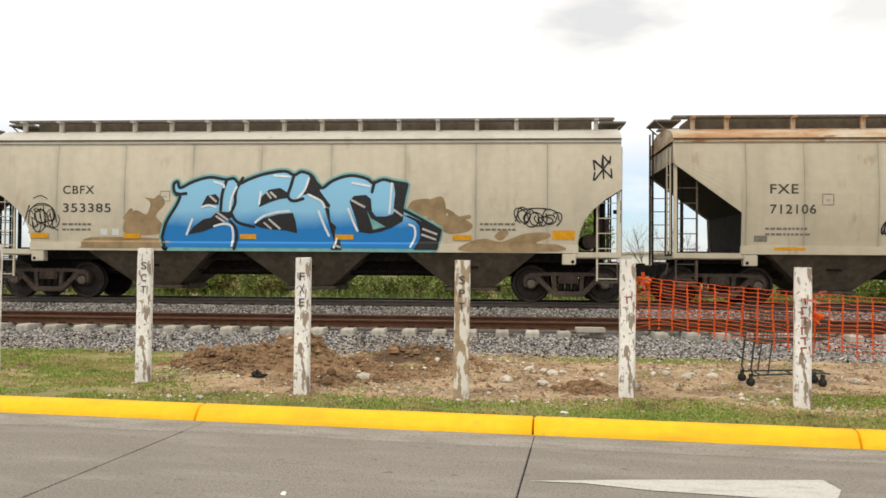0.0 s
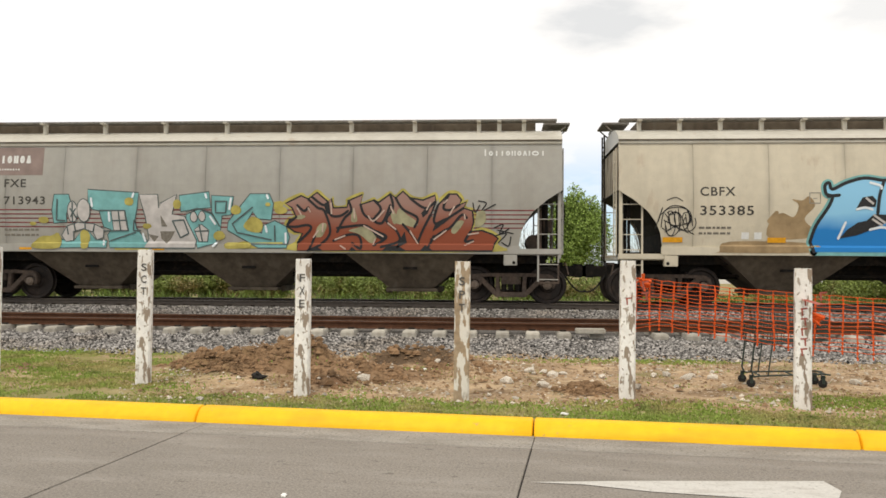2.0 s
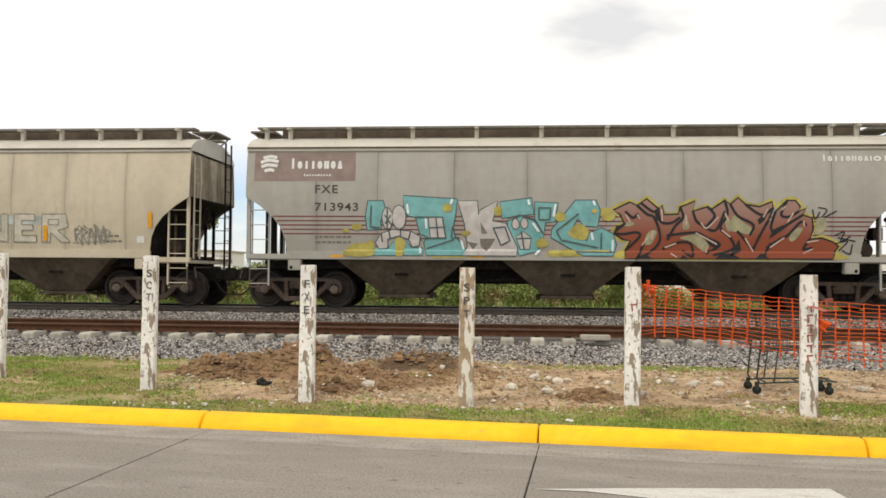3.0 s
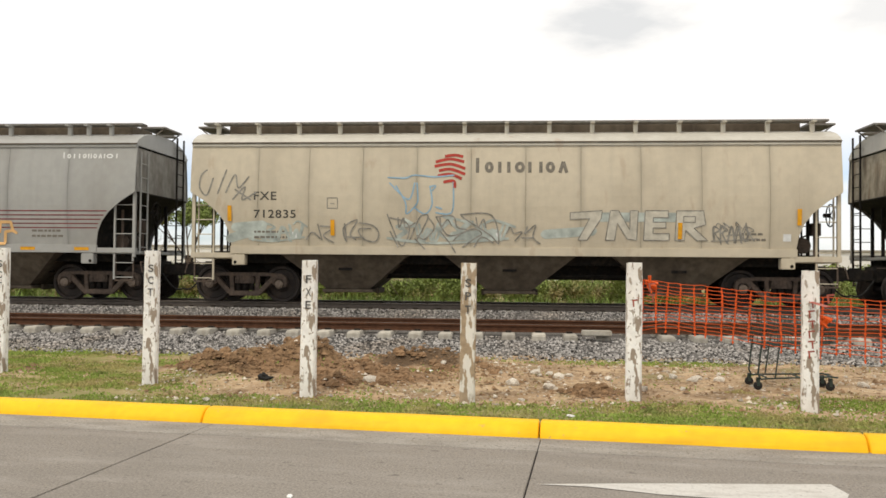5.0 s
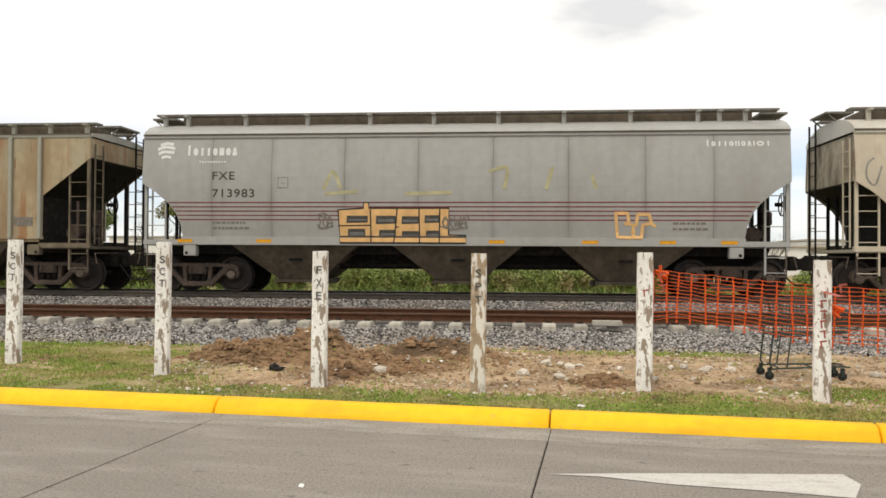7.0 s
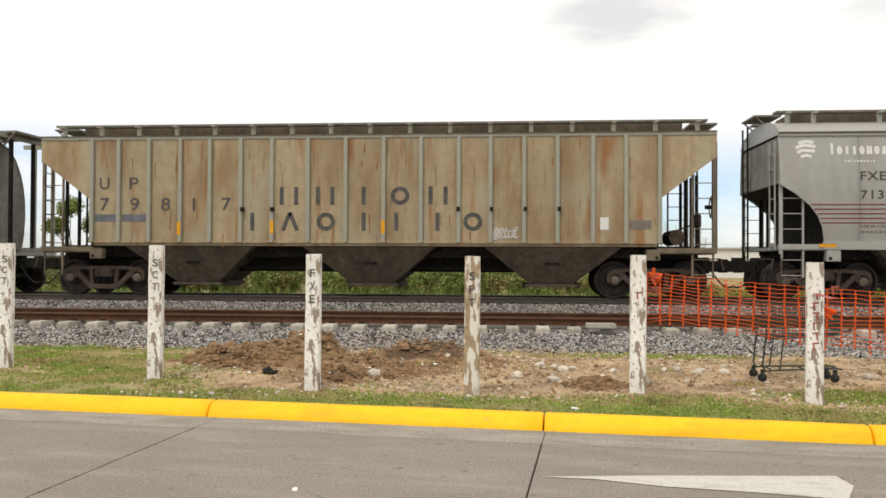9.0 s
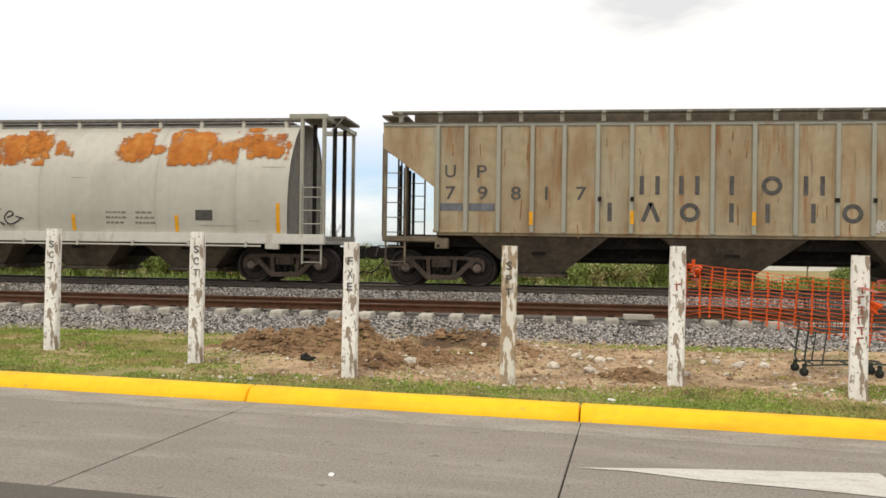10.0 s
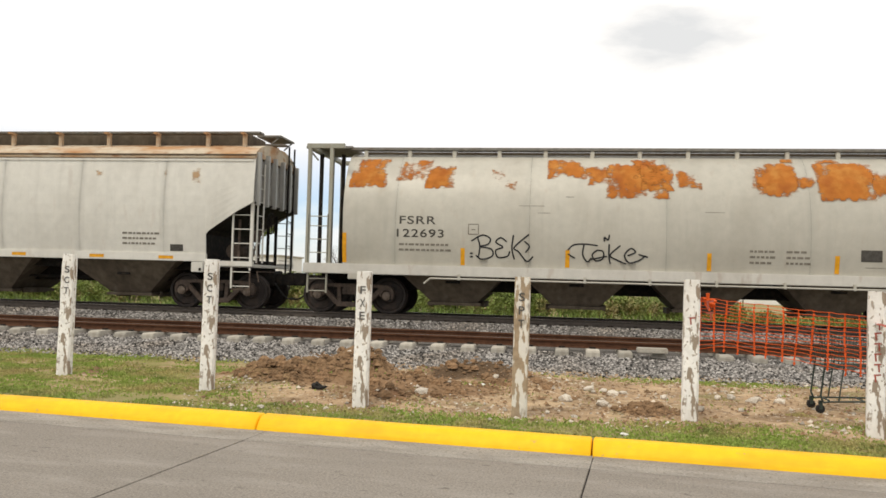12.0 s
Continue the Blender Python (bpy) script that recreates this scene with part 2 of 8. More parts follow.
M_LEAF = material("bush_leaves", (0.21, 0.265, 0.075), 0.7, island=0.5, stains=(((0.30, 0.235, 0.12), 0.85, 0.5, 0.5, 0.62, (1, 1, 1)),))
M_TREE_LEAF = material("tree_leaves", (0.27, 0.37, 0.09), 0.65, island=0.5)
M_BARK = material("bark", (0.13, 0.10, 0.075), 0.9, grain=0.3, grain_scale=20)
M_TWIG = material("bare_twigs", (0.16, 0.13, 0.11), 0.9, grain=0.2, grain_scale=20)
M_GRASS = material("grass_blades", (0.25, 0.325, 0.07), 0.75, island=0.18, stains=(((0.42, 0.34, 0.15), 0.85, 1.3, 0.47, 0.60, (1, 1, 1)), ((0.12, 0.19, 0.035), 0.7, 2.6, 0.54, 0.66, (1, 1, 1))))
M_WEED = material("trackside_grass", (0.2, 0.285, 0.07), 0.75, island=0.5)
M_SOIL_CLOD = material("brown_soil", (0.24, 0.15, 0.083), 0.95, grain=0.3, grain_scale=18, bump=0.02, bump_scale=25, island=0.25)
M_PALE_STONE = material("pale_rubble", (0.72, 0.65, 0.55), 0.9, grain=0.2, grain_scale=20, bump=0.01, bump_scale=40, each=0.2)
M_WALL_FAR = material("far_white_wall", (0.75, 0.74, 0.71), 0.9, grain=0.05, grain_scale=2)


def ground_material():
    m = material("verge_ground", (0.41, 0.285, 0.17), 0.95, grain=0.16, grain_scale=14, bump=0.03, bump_scale=16, stains=(
        ((0.24, 0.165, 0.095), 0.8, 1.3, 0.44, 0.62, (1, 1, 1)), ((0.54, 0.40, 0.25), 0.7, 3.2, 0.5, 0.66, (0.6, 1, 1)),
        ((0.13, 0.085, 0.05), 0.8, 8.0, 0.56, 0.66, (1, 1, 1)), ((0.2, 0.2, 0.08), 0.6, 2.0, 0.56, 0.68, (1, 1, 1)), ((0.6, 0.54, 0.45), 0.85, 20.0, 0.61, 0.66, (1, 1, 1))))
    # low grass cover away from the dug earth
    n, l = m.node_tree.nodes, m.node_tree.links
    b = n["Principled BSDF"]
    base = b.inputs["Base Color"].links[0].from_socket
    sep = n.new("ShaderNodeSeparateXYZ")
    l.new(n.new("ShaderNodeTexCoord").outputs["Object"], sep.inputs[0])
    west = n.new("ShaderNodeMapRange")
    west.inputs["From Min"].default_value, west.inputs["From Max"].default_value = -3.2, -5.2
    l.new(sep.outputs["X"], west.inputs[0])
    far = n.new("ShaderNodeMapRange")
    far.inputs["From Min"].default_value, far.inputs["From Max"].default_value = 23.0, 25.0
    l.new(sep.outputs["Y"], far.inputs[0])
    both = n.new("ShaderNodeMath")
    both.operation = "MAXIMUM"
    l.new(west.outputs[0], both.inputs[0])
    l.new(far.outputs[0], both.inputs[1])
    patch = n.new("ShaderNodeTexNoise")
    patch.inputs["Scale"].default_value, patch.inputs["Detail"].default_value = 1.6, 7
    l.new(n.new("ShaderNodeTexCoord").outputs["Object"], patch.inputs["Vector"])
    gain = n.new("ShaderNodeMapRange")
    gain.inputs["From Min"].default_value, gain.inputs["From Max"].default_value = 0.36, 0.58
    l.new(patch.outputs["Fac"], gain.inputs[0])
    fac = n.new("ShaderNodeMath")
    fac.operation = "MULTIPLY"
    l.new(both.outputs[0], fac.inputs[0])
    l.new(gain.outputs[0], fac.inputs[1])
    mix = n.new("ShaderNodeMix")
    mix.data_type = "RGBA"
    l.new(fac.outputs[0], mix.inputs[0])
    l.new(base, mix.inputs[6])
    mix.inputs[7].default_value = (0.235, 0.215, 0.075, 1)
    out = mix.outputs[2]
    # a strip of grass along the kerb
    near = n.new("ShaderNodeVectorMath")
    near.operation = "DOT_PRODUCT"
    l.new(n.new("ShaderNodeTexCoord").outputs["Object"], near.inputs[0])
    near.inputs[1].default_value = (0.0976, 0.9952, 0)
    sway = n.new("ShaderNodeMath")
    sway.operation, sway.inputs[1].default_value = "MULTIPLY_ADD", 0.9
    l.new(patch.outputs["Fac"], sway.inputs[0])
    l.new(near.outputs["Value"], sway.inputs[2])
    strip = n.new("ShaderNodeMapRange")
    strip.inputs["From Min"].default_value, strip.inputs["From Max"].default_value, strip.inputs["To Max"].default_value = 9.25, 8.95, 0.9
    l.new(sway.outputs[0], strip.inputs[0])
    turf = n.new("ShaderNodeMix")
    turf.data_type = "RGBA"
    l.new(strip.outputs[0], turf.inputs[0])
    l.new(out, turf.inputs[6])
    turf.inputs[7].default_value = (0.245, 0.22, 0.095, 1)
    out = turf.outputs[2]
    # heaps of dug brown soil
    for cx, cy, rx, ry, tone in ((-3.35, 11.3, 1.35, 0.75, (0.225, 0.135, 0.07)), (-1.9, 10.7, 1.05, 0.75, (0.24, 0.145, 0.078)), (-1.3, 12.1, 0.85, 0.36, (0.075, 0.047, 0.028)), (-2.15, 9.75, 0.36, 0.26, (0.24, 0.13, 0.07)), (1.0, 9.6, 0.35, 0.22, (0.21, 0.12, 0.07)), (-6.4, 10.5, 0.2, 0.18, (0.2, 0.12, 0.07))):
        mp = n.new("ShaderNodeMapping")
        mp.inputs["Location"].default_value, mp.inputs["Scale"].default_value = (-cx / rx, -cy / ry, 0), (1 / rx, 1 / ry, 0)
        l.new(n.new("ShaderNodeTexCoord").outputs["Object"], mp.inputs["Vector"])
        ln = n.new("ShaderNodeVectorMath")
        ln.operation = "LENGTH"
        l.new(mp.outputs[0], ln.inputs[0])
        wob = n.new("ShaderNodeTexNoise")
        wob.inputs["Scale"].default_value, wob.inputs["Detail"].default_value = 3.5, 7
        l.new(n.new("ShaderNodeTexCoord").outputs["Object"], wob.inputs["Vector"])
        ad = n.new("ShaderNodeMath")
        ad.operation, ad.inputs[1].default_value = "MULTIPLY_ADD", 1.3
        l.new(wob.outputs["Fac"], ad.inputs[0])
        l.new(ln.outputs["Value"], ad.inputs[2])
        rg = n.new("ShaderNodeMapRange")
        rg.inputs["From Min"].default_value, rg.inputs["From Max"].default_value, rg.inputs["To Max"].default_value = 1.85, 1.4, 0.85
        l.new(ad.outputs[0], rg.inputs[0])
        mx = n.new("ShaderNodeMix")
        mx.data_type = "RGBA"
        l.new(rg.outputs[0], mx.inputs[0])
        l.new(out, mx.inputs[6])
        mx.inputs[7].default_value = (*tone, 1)
        out = mx.outputs[2]
    l.new(out, b.inputs["Base Color"])
    return m


M_GROUND = ground_material()

# ---------------- mesh tools ----------------


class Shape:
    """Vertices and faces gathered piece by piece."""

    def __init__(self):
        self.v, self.f = [], []

    def add(self, verts, faces):
        k = len(self.v)
        self.v += [tuple(p) for p in verts]
        self.f += [tuple(i + k for i in f) for f in faces]
        return self

    def box(self, x0, x1, y0, y1, z0, z1):
        return self.add([(x, y, z) for x in (x0, x1) for y in (y0, y1) for z in (z0, z1)],
                        [(0, 1, 3, 2), (4, 6, 7, 5), (0, 4, 5, 1), (2, 3, 7, 6), (0, 2, 6, 4), (1, 5, 7, 3)])

    def tube(self, p, q, r, n=8, r2=None):
        p, q = Vector(p), Vector(q)
        d = (q - p).normalized()
        s = d.cross(Vector((0, 0, 1)) if abs(d.z) < 0.9 else Vector((1, 0, 0))).normalized()
        u = d.cross(s)
        ring = [s * math.cos(2 * math.pi * i / n) + u * math.sin(2 * math.pi * i / n) for i in range(n)]
        vs = [p + w * r for w in ring] + [q + w * (r if r2 is None else r2) for w in ring]
        return self.add(vs, [(i, i + n, (i + 1) % n + n, (i + 1) % n) for i in range(n)] + [tuple(range(n)), tuple(range(2 * n - 1, n - 1, -1))])

    def pipe(self, pts, r, n=7):
        """A bent round pipe through the points, in one piece."""
        pts = [Vector(p) for p in pts]
        vs = []
        for i, p in enumerate(pts):
            d = (pts[min(i + 1, len(pts) - 1)] - pts[max(i - 1, 0)]).normalized()
            s = d.cross(Vector((0, 1, 0)) if abs(d.y) < 0.9 else Vector((0, 0, 1))).normalized()
            u = d.cross(s)
            vs += [p + (s * math.cos(2 * math.pi * k / n) + u * math.sin(2 * math.pi * k / n)) * r for k in range(n)]
        m = len(pts)
        return self.add(vs, [(i * n + k, i * n + (k + 1) % n, (i + 1) * n + (k + 1) % n, (i + 1) * n + k) for i in range(m - 1) for k in range(n)] + [tuple(range(n)), tuple(range(m * n - 1, m * n - n - 1, -1))])

    def slab(self, outline, y0, y1):
        """A flat outline in x, z made solid from y0 (near) to y1."""
        n = len(outline)
        vs = [(x, y0, z) for x, z in outline] + [(x, y1, z) for x, z in outline]
        return self.add(vs, [tuple(range(n)), tuple(range(2 * n - 1, n - 1, -1))] + [((i + 1) % n, i, i + n, (i + 1) % n + n) for i in range(n)])

    def lathe(self, profile, center, n=24):
        """profile: (radius, y) turned about the y axis through center."""
        c, k = Vector(center), len(profile)
        vs = [(c.x + r * math.cos(2 * math.pi * i / n), c.y + y, c.z + r * math.sin(2 * math.pi * i / n)) for i in range(n) for r, y in profile]
        return self.add(vs, [(i * k + j, i * k + j + 1, ((i + 1) % n) * k + j + 1, ((i + 1) % n) * k + j) for i in range(n) for j in range(k - 1)])

    def bar(self, p, q, w, y0, y1):
        """A straight bar in the x, z plane of width w, from depth y0 to y1."""
        (x0, z0), (x1, z1) = p, q
        d = math.hypot(x1 - x0, z1 - z0)
        nx, nz = -(z1 - z0) / d * w / 2, (x1 - x0) / d * w / 2
        return self.slab([(x0 + nx, z0 + nz), (x0 - nx, z0 - nz), (x1 - nx, z1 - nz), (x1 + nx, z1 + nz)], y0, y1)

    def mesh(self, name, mat, bevel=0.0, smooth=False):
        me = bpy.data.meshes.new(name)
        me.from_pydata(self.v, [], self.f)
        bm = bmesh.new()
        bm.from_mesh(me)
        bmesh.ops.recalc_face_normals(bm, faces=bm.faces)
        if bevel:
            sharp = [e for e in bm.edges if len(e.link_faces) == 2 and e.calc_face_angle(0) > 0.6]
            bmesh.ops.bevel(bm, geom=sharp, offset=bevel, segments=2, affect="EDGES", clamp_overlap=True)
        bm.to_mesh(me)
        bm.free()
        if smooth:
            me.shade_smooth()
        me.materials.append(mat)
        return me


def raw_mesh(name, v, f, mat):
    me = bpy.data.meshes.new(name)
    me.from_pydata(v, [], f)
    me.materials.append(mat)
    return me


def part(name, shape, mat, parent, label="", bevel=0.0, smooth=False, kind=""):
    me = shape if isinstance(shape, bpy.types.Mesh) else shape.mesh(name, mat, bevel, smooth)
    ob = new(name, me)
    ob.parent = parent
    return tagged(ob, label, kind=kind)


def thing(name, label, category, group="", kind=""):
    ob = new(name)
    ob.empty_display_size = 0.2
    return tagged(ob, label, category, group, kind)


# ---------------- plan ----------------
TRACK_Y, TRAIN_Y = 16.37, 21.1      # middle lines of the empty track and of the train's track
RAIL_Z, TRAIN_Z = 0.535, 0.70       # rail heads
SPEED = 7.735
KERB_P, KERB_A = Vector((0.29, 7.80, 0)), radians(-5.6)
KERB_D, KERB_N = Vector((math.cos(KERB_A), math.sin(KERB_A), 0)), Vector((-math.sin(KERB_A), math.cos(KERB_A), 0))
KERB_M = Matrix.Translation(KERB_P) @ Matrix.Rotation(KERB_A, 4, "Z")


def behind_kerb(x, y):
    return (x - KERB_P.x) * KERB_N.x + (y - KERB_P.y) * KERB_N.y


def bump_at(x, y, cx, cy, rx, ry, h):
    return h * math.exp(-((x - cx) / rx) ** 2 - ((y - cy) / ry) ** 2)


MOUNDS = ((-3.4, 11.5, 0.72, 0.5, 0.27), (-2.75, 11.5, 0.36, 0.42, 0.26), (-1.9, 10.6, 0.6, 0.45, 0.17), (-1.3, 12.2, 0.75, 0.28, 0.22), (-2.15, 9.75, 0.28, 0.2, 0.13),
          (-4.2, 11.2, 0.36, 0.3, 0.14), (1.0, 9.6, 0.3, 0.2, 0.06), (-0.6, 11.2, 0.5, 0.5, 0.07), (-3.7, 10.9, 0.3, 0.25, 0.07), (-6.4, 10.5, 0.16, 0.14, 0.14))


def ground_z(x, y):
    n = behind_kerb(x, y)
    if n < 0.16:
        return -0.06
    z = 0.112 + 0.03 * min(1, n / 2) + 0.02 * min(1, n / 6)
    if abs(x) < 30 and y < 16:
        for c in MOUNDS:
            z += 0.95 * bump_at(x, y, *c) * (1 + 0.75 * noise.noise((x * 3.1, y * 3.1, 0)) + 0.65 * noise.noise((x * 7.3, y * 7.3, 4)) + 0.3 * noise.noise((x * 15, y * 15, 8)))
        z += 0.022 * noise.noise((x * 1.3, y * 1.3, 2)) + 0.016 * noise.noise((x * 4.5, y * 4.5, 5)) + 0.01 * noise.noise((x * 11, y * 11, 9))
    if y > 24:
        z += 0.12 * min(1, (y - 24) / 4)
    return z


# ---------------- ground, road, kerb ----------------


def steps(a, b, fine, far):
    out = list(np.arange(a, b, fine))
    d, lo, hi = fine, a, b
    while hi < far or lo > -far:
        d *= 1.35
        lo, hi = lo - d, hi + d
        out += [lo, hi]
    return sorted(out)


def build_ground():
    xs, ys = steps(-11, 9, 0.1, 2500), [y for y in steps(7.0, 15.0, 0.1, 2500)]
    v = [(x, y, ground_z(x, y)) for y in ys for x in xs]
    nx = len(xs)
    f = [(j * nx + i, j * nx + i + 1, (j + 1) * nx + i + 1, (j + 1) * nx + i) for j in range(len(ys) - 1) for i in range(nx - 1)]
    me = raw_mesh("ground", v, f, M_GROUND)
    me.shade_smooth()
    tagged(new("ground", me), "dry brown earth verge with stones and patchy grass", "ground", kind="structure")


build_ground()

road = thing("road", "worn grey concrete road with joints beside a yellow kerb", "road", kind="structure")
road.matrix_world = KERB_M
SLAB_JOINTS = [-3.28 + 3.3 * i for i in range(-9, 11)]
for s0, s1 in zip(SLAB_JOINTS, SLAB_JOINTS[1:]):
    part("concrete_slab", Shape().box(s0 + 0.006, s1 - 0.006, -3.12, -0.55, -0.2, 0.0), M_ROAD, road, bevel=0.005)
for s0, s1 in zip(SLAB_JOINTS, SLAB_JOINTS[1:]):
    part("gutter", Shape().box(s0 + 0.004, s1 - 0.004, -0.556, 0.0, -0.2, 0.002), M_GUTTER, road, "paler concrete gutter strip")
part("joint_filler", Shape().box(-33, 36, -3.11, -0.04, -0.21, -0.012), M_DARK, road, "dark joint filler")
# from the slab edge towards the eye the road is a darker strip
part("asphalt_lane", Shape().box(-60, 60, -14.0, -3.125, -0.2, 0.004), M_DARK_ROAD, road, "darker strip of road")
arrow = Shape()
arrow.add([(x, y, 0.005) for x, y in ((0.08, -1.68), (0.48, -1.67), (0.96, -1.77), (1.59, -1.8), (2.16, -1.86), (2.3, -1.49), (2.25, -1.22), (1.79, -1.31), (0.86, -1.49))], [tuple(range(9))])
part("arrow_marking", arrow, M_MARK, road, "worn white painted arrow")

kerb = thing("kerb", "yellow painted concrete kerb with worn joints", "kerb", kind="structure")
kerb.matrix_world = KERB_M
KERB_JOINTS = [-26.6, -23.3, -20.0, -16.7, -13.4, -10.1, -6.75, -3.42, 0.0, 2.9, 6.2, 9.5, 12.8, 16.1, 19.4, 22.7]
KERB_FACE = ((-0.03, -0.15), (-0.03, 0.0), (-0.012, 0.045), (0.035, 0.105), (0.07, 0.13), (0.115, 0.140), (0.205, 0.141), (0.23, 0.13), (0.235, -0.15))
for s0, s1 in zip(KERB_JOINTS, KERB_JOINTS[1:]):
    sh = Shape()
    cuts = [s0 + 0.008, s0 + 0.02] + [s0 + (s1 - s0) * i / 12 for i in range(1, 12)] + [s1 - 0.02, s1 - 0.008]
    ring = []
    for i, s in enumerate(cuts):
        w = 0.012 if i in (0, len(cuts) - 1) else 0.003 * noise.noise((s * 2.0, 3, 1))
        ring.append([(s, y + w * (1 if y < 0.1 else -1), z - max(0, w) + 0.003 * noise.noise((s * 1.7, y * 9, z * 9))) for y, z in KERB_FACE])
    k = len(KERB_FACE)
    sh.add([p for r in ring for p in r], [(i * k + j, i * k + (j + 1) % k, (i + 1) * k + (j + 1) % k, (i + 1) * k + j) for i in range(len(ring) - 1) for j in range(k)] + [tuple(range(k)), tuple(range((len(ring) - 1) * k, len(ring) * k))])
    part("kerb_stone", sh, M_YELLOW, kerb, smooth=True)

# ---------------- tracks ----------------
RAIL_OUT = ((-0.065, -0.140), (0.065, -0.140), (0.065, -0.130), (0.012, -0.115), (0.010, -0.045), (0.036, -0.032), (0.036, -0.008), (0.028, 0.0),
            (-0.028, 0.0), (-0.036, -0.008), (-0.036, -0.032), (-0.010, -0.045), (-0.012, -0.115), (-0.065, -0.130))


def track(label, y, z, web, head):
    t = thing("railway_track", label, "railway track", kind="structure")
    t.location = (0, y, z)
    for side in (-1, 1):
        c = side * 0.753
        k = len(RAIL_OUT)
        sh = Shape().add([(x, c + a, b) for x in (-160, 160) for a, b in RAIL_OUT], [(i, (i + 1) % k, (i + 1) % k + k, i + k) for i in range(k)])
        rail = part("rail", sh, web, t)
        part("rail_head", Shape().box(-160, 160, c - 0.026, c + 0.026, -0.002, 0.003), head, rail, "worn shiny running surface")
    sleeper = Shape()
    prof = ((-1.28, -0.40), (1.28, -0.40), (1.28, -0.165), (1.25, -0.138), (0.45, -0.142), (-0.45, -0.142), (-1.25, -0.138), (-1.28, -0.165))
    k = len(prof)
    vs = [(sx * (0.12 if b > -0.3 and abs(a) < 1.3 else 0.15), a, b) for sx in (-1, 1) for a, b in prof]
    sleeper.add(vs, [tuple(range(k)), tuple(range(2 * k - 1, k - 1, -1))] + [(i, (i + 1) % k, (i + 1) % k + k, i + k) for i in range(k)])
    me = sleeper.mesh("sleeper", M_SLEEPER, 0.012)
    clip = Shape()
    for side in (-1, 1):
        for d in (-0.1, 0.1):
            clip.box(-0.06, 0.06, side * 0.753 + d - 0.03, side * 0.753 + d + 0.03, -0.143, -0.105)
    clip_me = clip.mesh("rail_clip", M_DARK, 0.008)
    for i in range(-48, 49):
        x = 0.575 * i - 0.02 + random.uniform(-0.02, 0.02)
        s = part("sleeper", me, None, t)
        s.location, s.rotation_euler = (x, random.uniform(-0.025, 0.025), random.uniform(-0.008, 0.004)), (0, 0, random.uniform(-0.012, 0.012))
        part("rail_clip", clip_me, None, s, "dark steel rail clips")
    return t


near_track = track("empty railway track with rusty rails on concrete sleepers", TRACK_Y, RAIL_Z, M_RAIL, M_RAIL_TOP)
far_track = track("dark greasy railway track carrying the freight train", TRAIN_Y, TRAIN_Z, M_RAIL_DARK, M_RAIL_TOP)
block = part("loose_block", Shape().box(1.32, 1.85, -1.46, -1.2, -0.138, -0.05), M_SLEEPER, near_track, "loose concrete block on a sleeper end", bevel=0.012)

# ballast
BED = ((12.6, 0.02), (13.5, 0.15), (14.5, 0.235), (15.05, 0.275), (15.5, 0.33), (17.4, 0.345), (18.3, 0.36), (19.0, 0.47), (19.7, 0.55), (22.6, 0.55), (23.6, 0.2), (24.2, 0.05))


def bed_z(x, y):
    for (y0, z0), (y1, z1) in zip(BED, BED[1:]):
        if y0 <= y <= y1:
            return z0 + (z1 - z0) * (y - y0) / (y1 - y0)
    return 0.0


def build_ballast():
    xs, ys = steps(-18, 14, 0.25, 400), [12.6 + 0.12 * i for i in range(97)]
    v = [(x, y, bed_z(x, y) + 0.03 * noise.noise((x * 0.9, y * 0.9, 4)) + 0.02 * noise.noise((x * 5, y * 5, 1))) for y in ys for x in xs]
    nx = len(xs)
    f = [(j * nx + i, j * nx + i + 1, (j + 1) * nx + i + 1, (j + 1) * nx + i) for j in range(len(ys) - 1) for i in range(nx - 1)]
    bed = tagged(new("ballast_bed", raw_mesh("ballast_bed", v, f, M_BED)), "grey crushed stone bed under the tracks", "ballast", kind="structure")
    v, f = [], []
    rng = random.Random(5)
    for y0, y1, per in ((12.75, 15.35, 520), (17.3, 19.9, 330)):
        for _ in range(int((y1 - y0) * 27 * per)):
            x, y = rng.uniform(-16, 11), rng.uniform(y0, y1)
            if y < 13.7 and rng.random() > (y - 12.75) / 0.95 + 0.35 * noise.noise((x * 0.8, y * 0.8, 7)) + 0.1:
                continue
            r = rng.uniform(0.013, 0.036)
            if (15.02 < y < 15.45 or 17.3 < y < 17.7) and abs(((x + 0.02) / 0.575 + 0.5) % 1 - 0.5) < 0.25:
                continue
            z = max(bed_z(x, y), ground_z(x, y) if y < 14 else 0) + 0.35 * r
            a, k = rng.uniform(0, 6.28), len(v)
            c, s = math.cos(a) * r, math.sin(a) * r
            h = r * rng.uniform(0.5, 0.95)
            j = rng.uniform(0.6, 1.2)
            v += [(x + c, y + s, z), (x - s * j, y + c * j, z + h * 0.3), (x - c, y - s, z - h * 0.2), (x + s * j, y - c * j, z + h * 0.1), (x + c * 0.25, y - s * 0.3, z + h), (x, y, z - h)]
            f += [(k + p, k + (p + 1) % 4, k + 4) for p in range(4)] + [(k + (p + 1) % 4, k + p, k + 5) for p in range(4)]
    part("ballast_stones", raw_mesh("ballast_stones", v, f, M_STONE), None, bed, "loose grey and brown crushed stones", kind="stuff")


build_ballast()
# ---------------- freight cars ----------------
# A car's own space: x from its rear end (0) to its front end, y across with the near side negative, z up from the rail head.
CARS = []
MESHES = {}


def side_hopper(z):
    return -(1.555 + 0.11 * math.sin(math.pi * min(1, max(0, (z - 1.3) / 2.6))))


def side_flat(z):
    return -1.575


ROUND = ((1.2, 1.50), (1.6, 1.575), (2.1, 1.60), (2.6, 1.56), (3.0, 1.46), (3.35, 1.31), (3.7, 1.08), (3.98, 0.78), (4.11, 0.45), (4.15, 0.0))


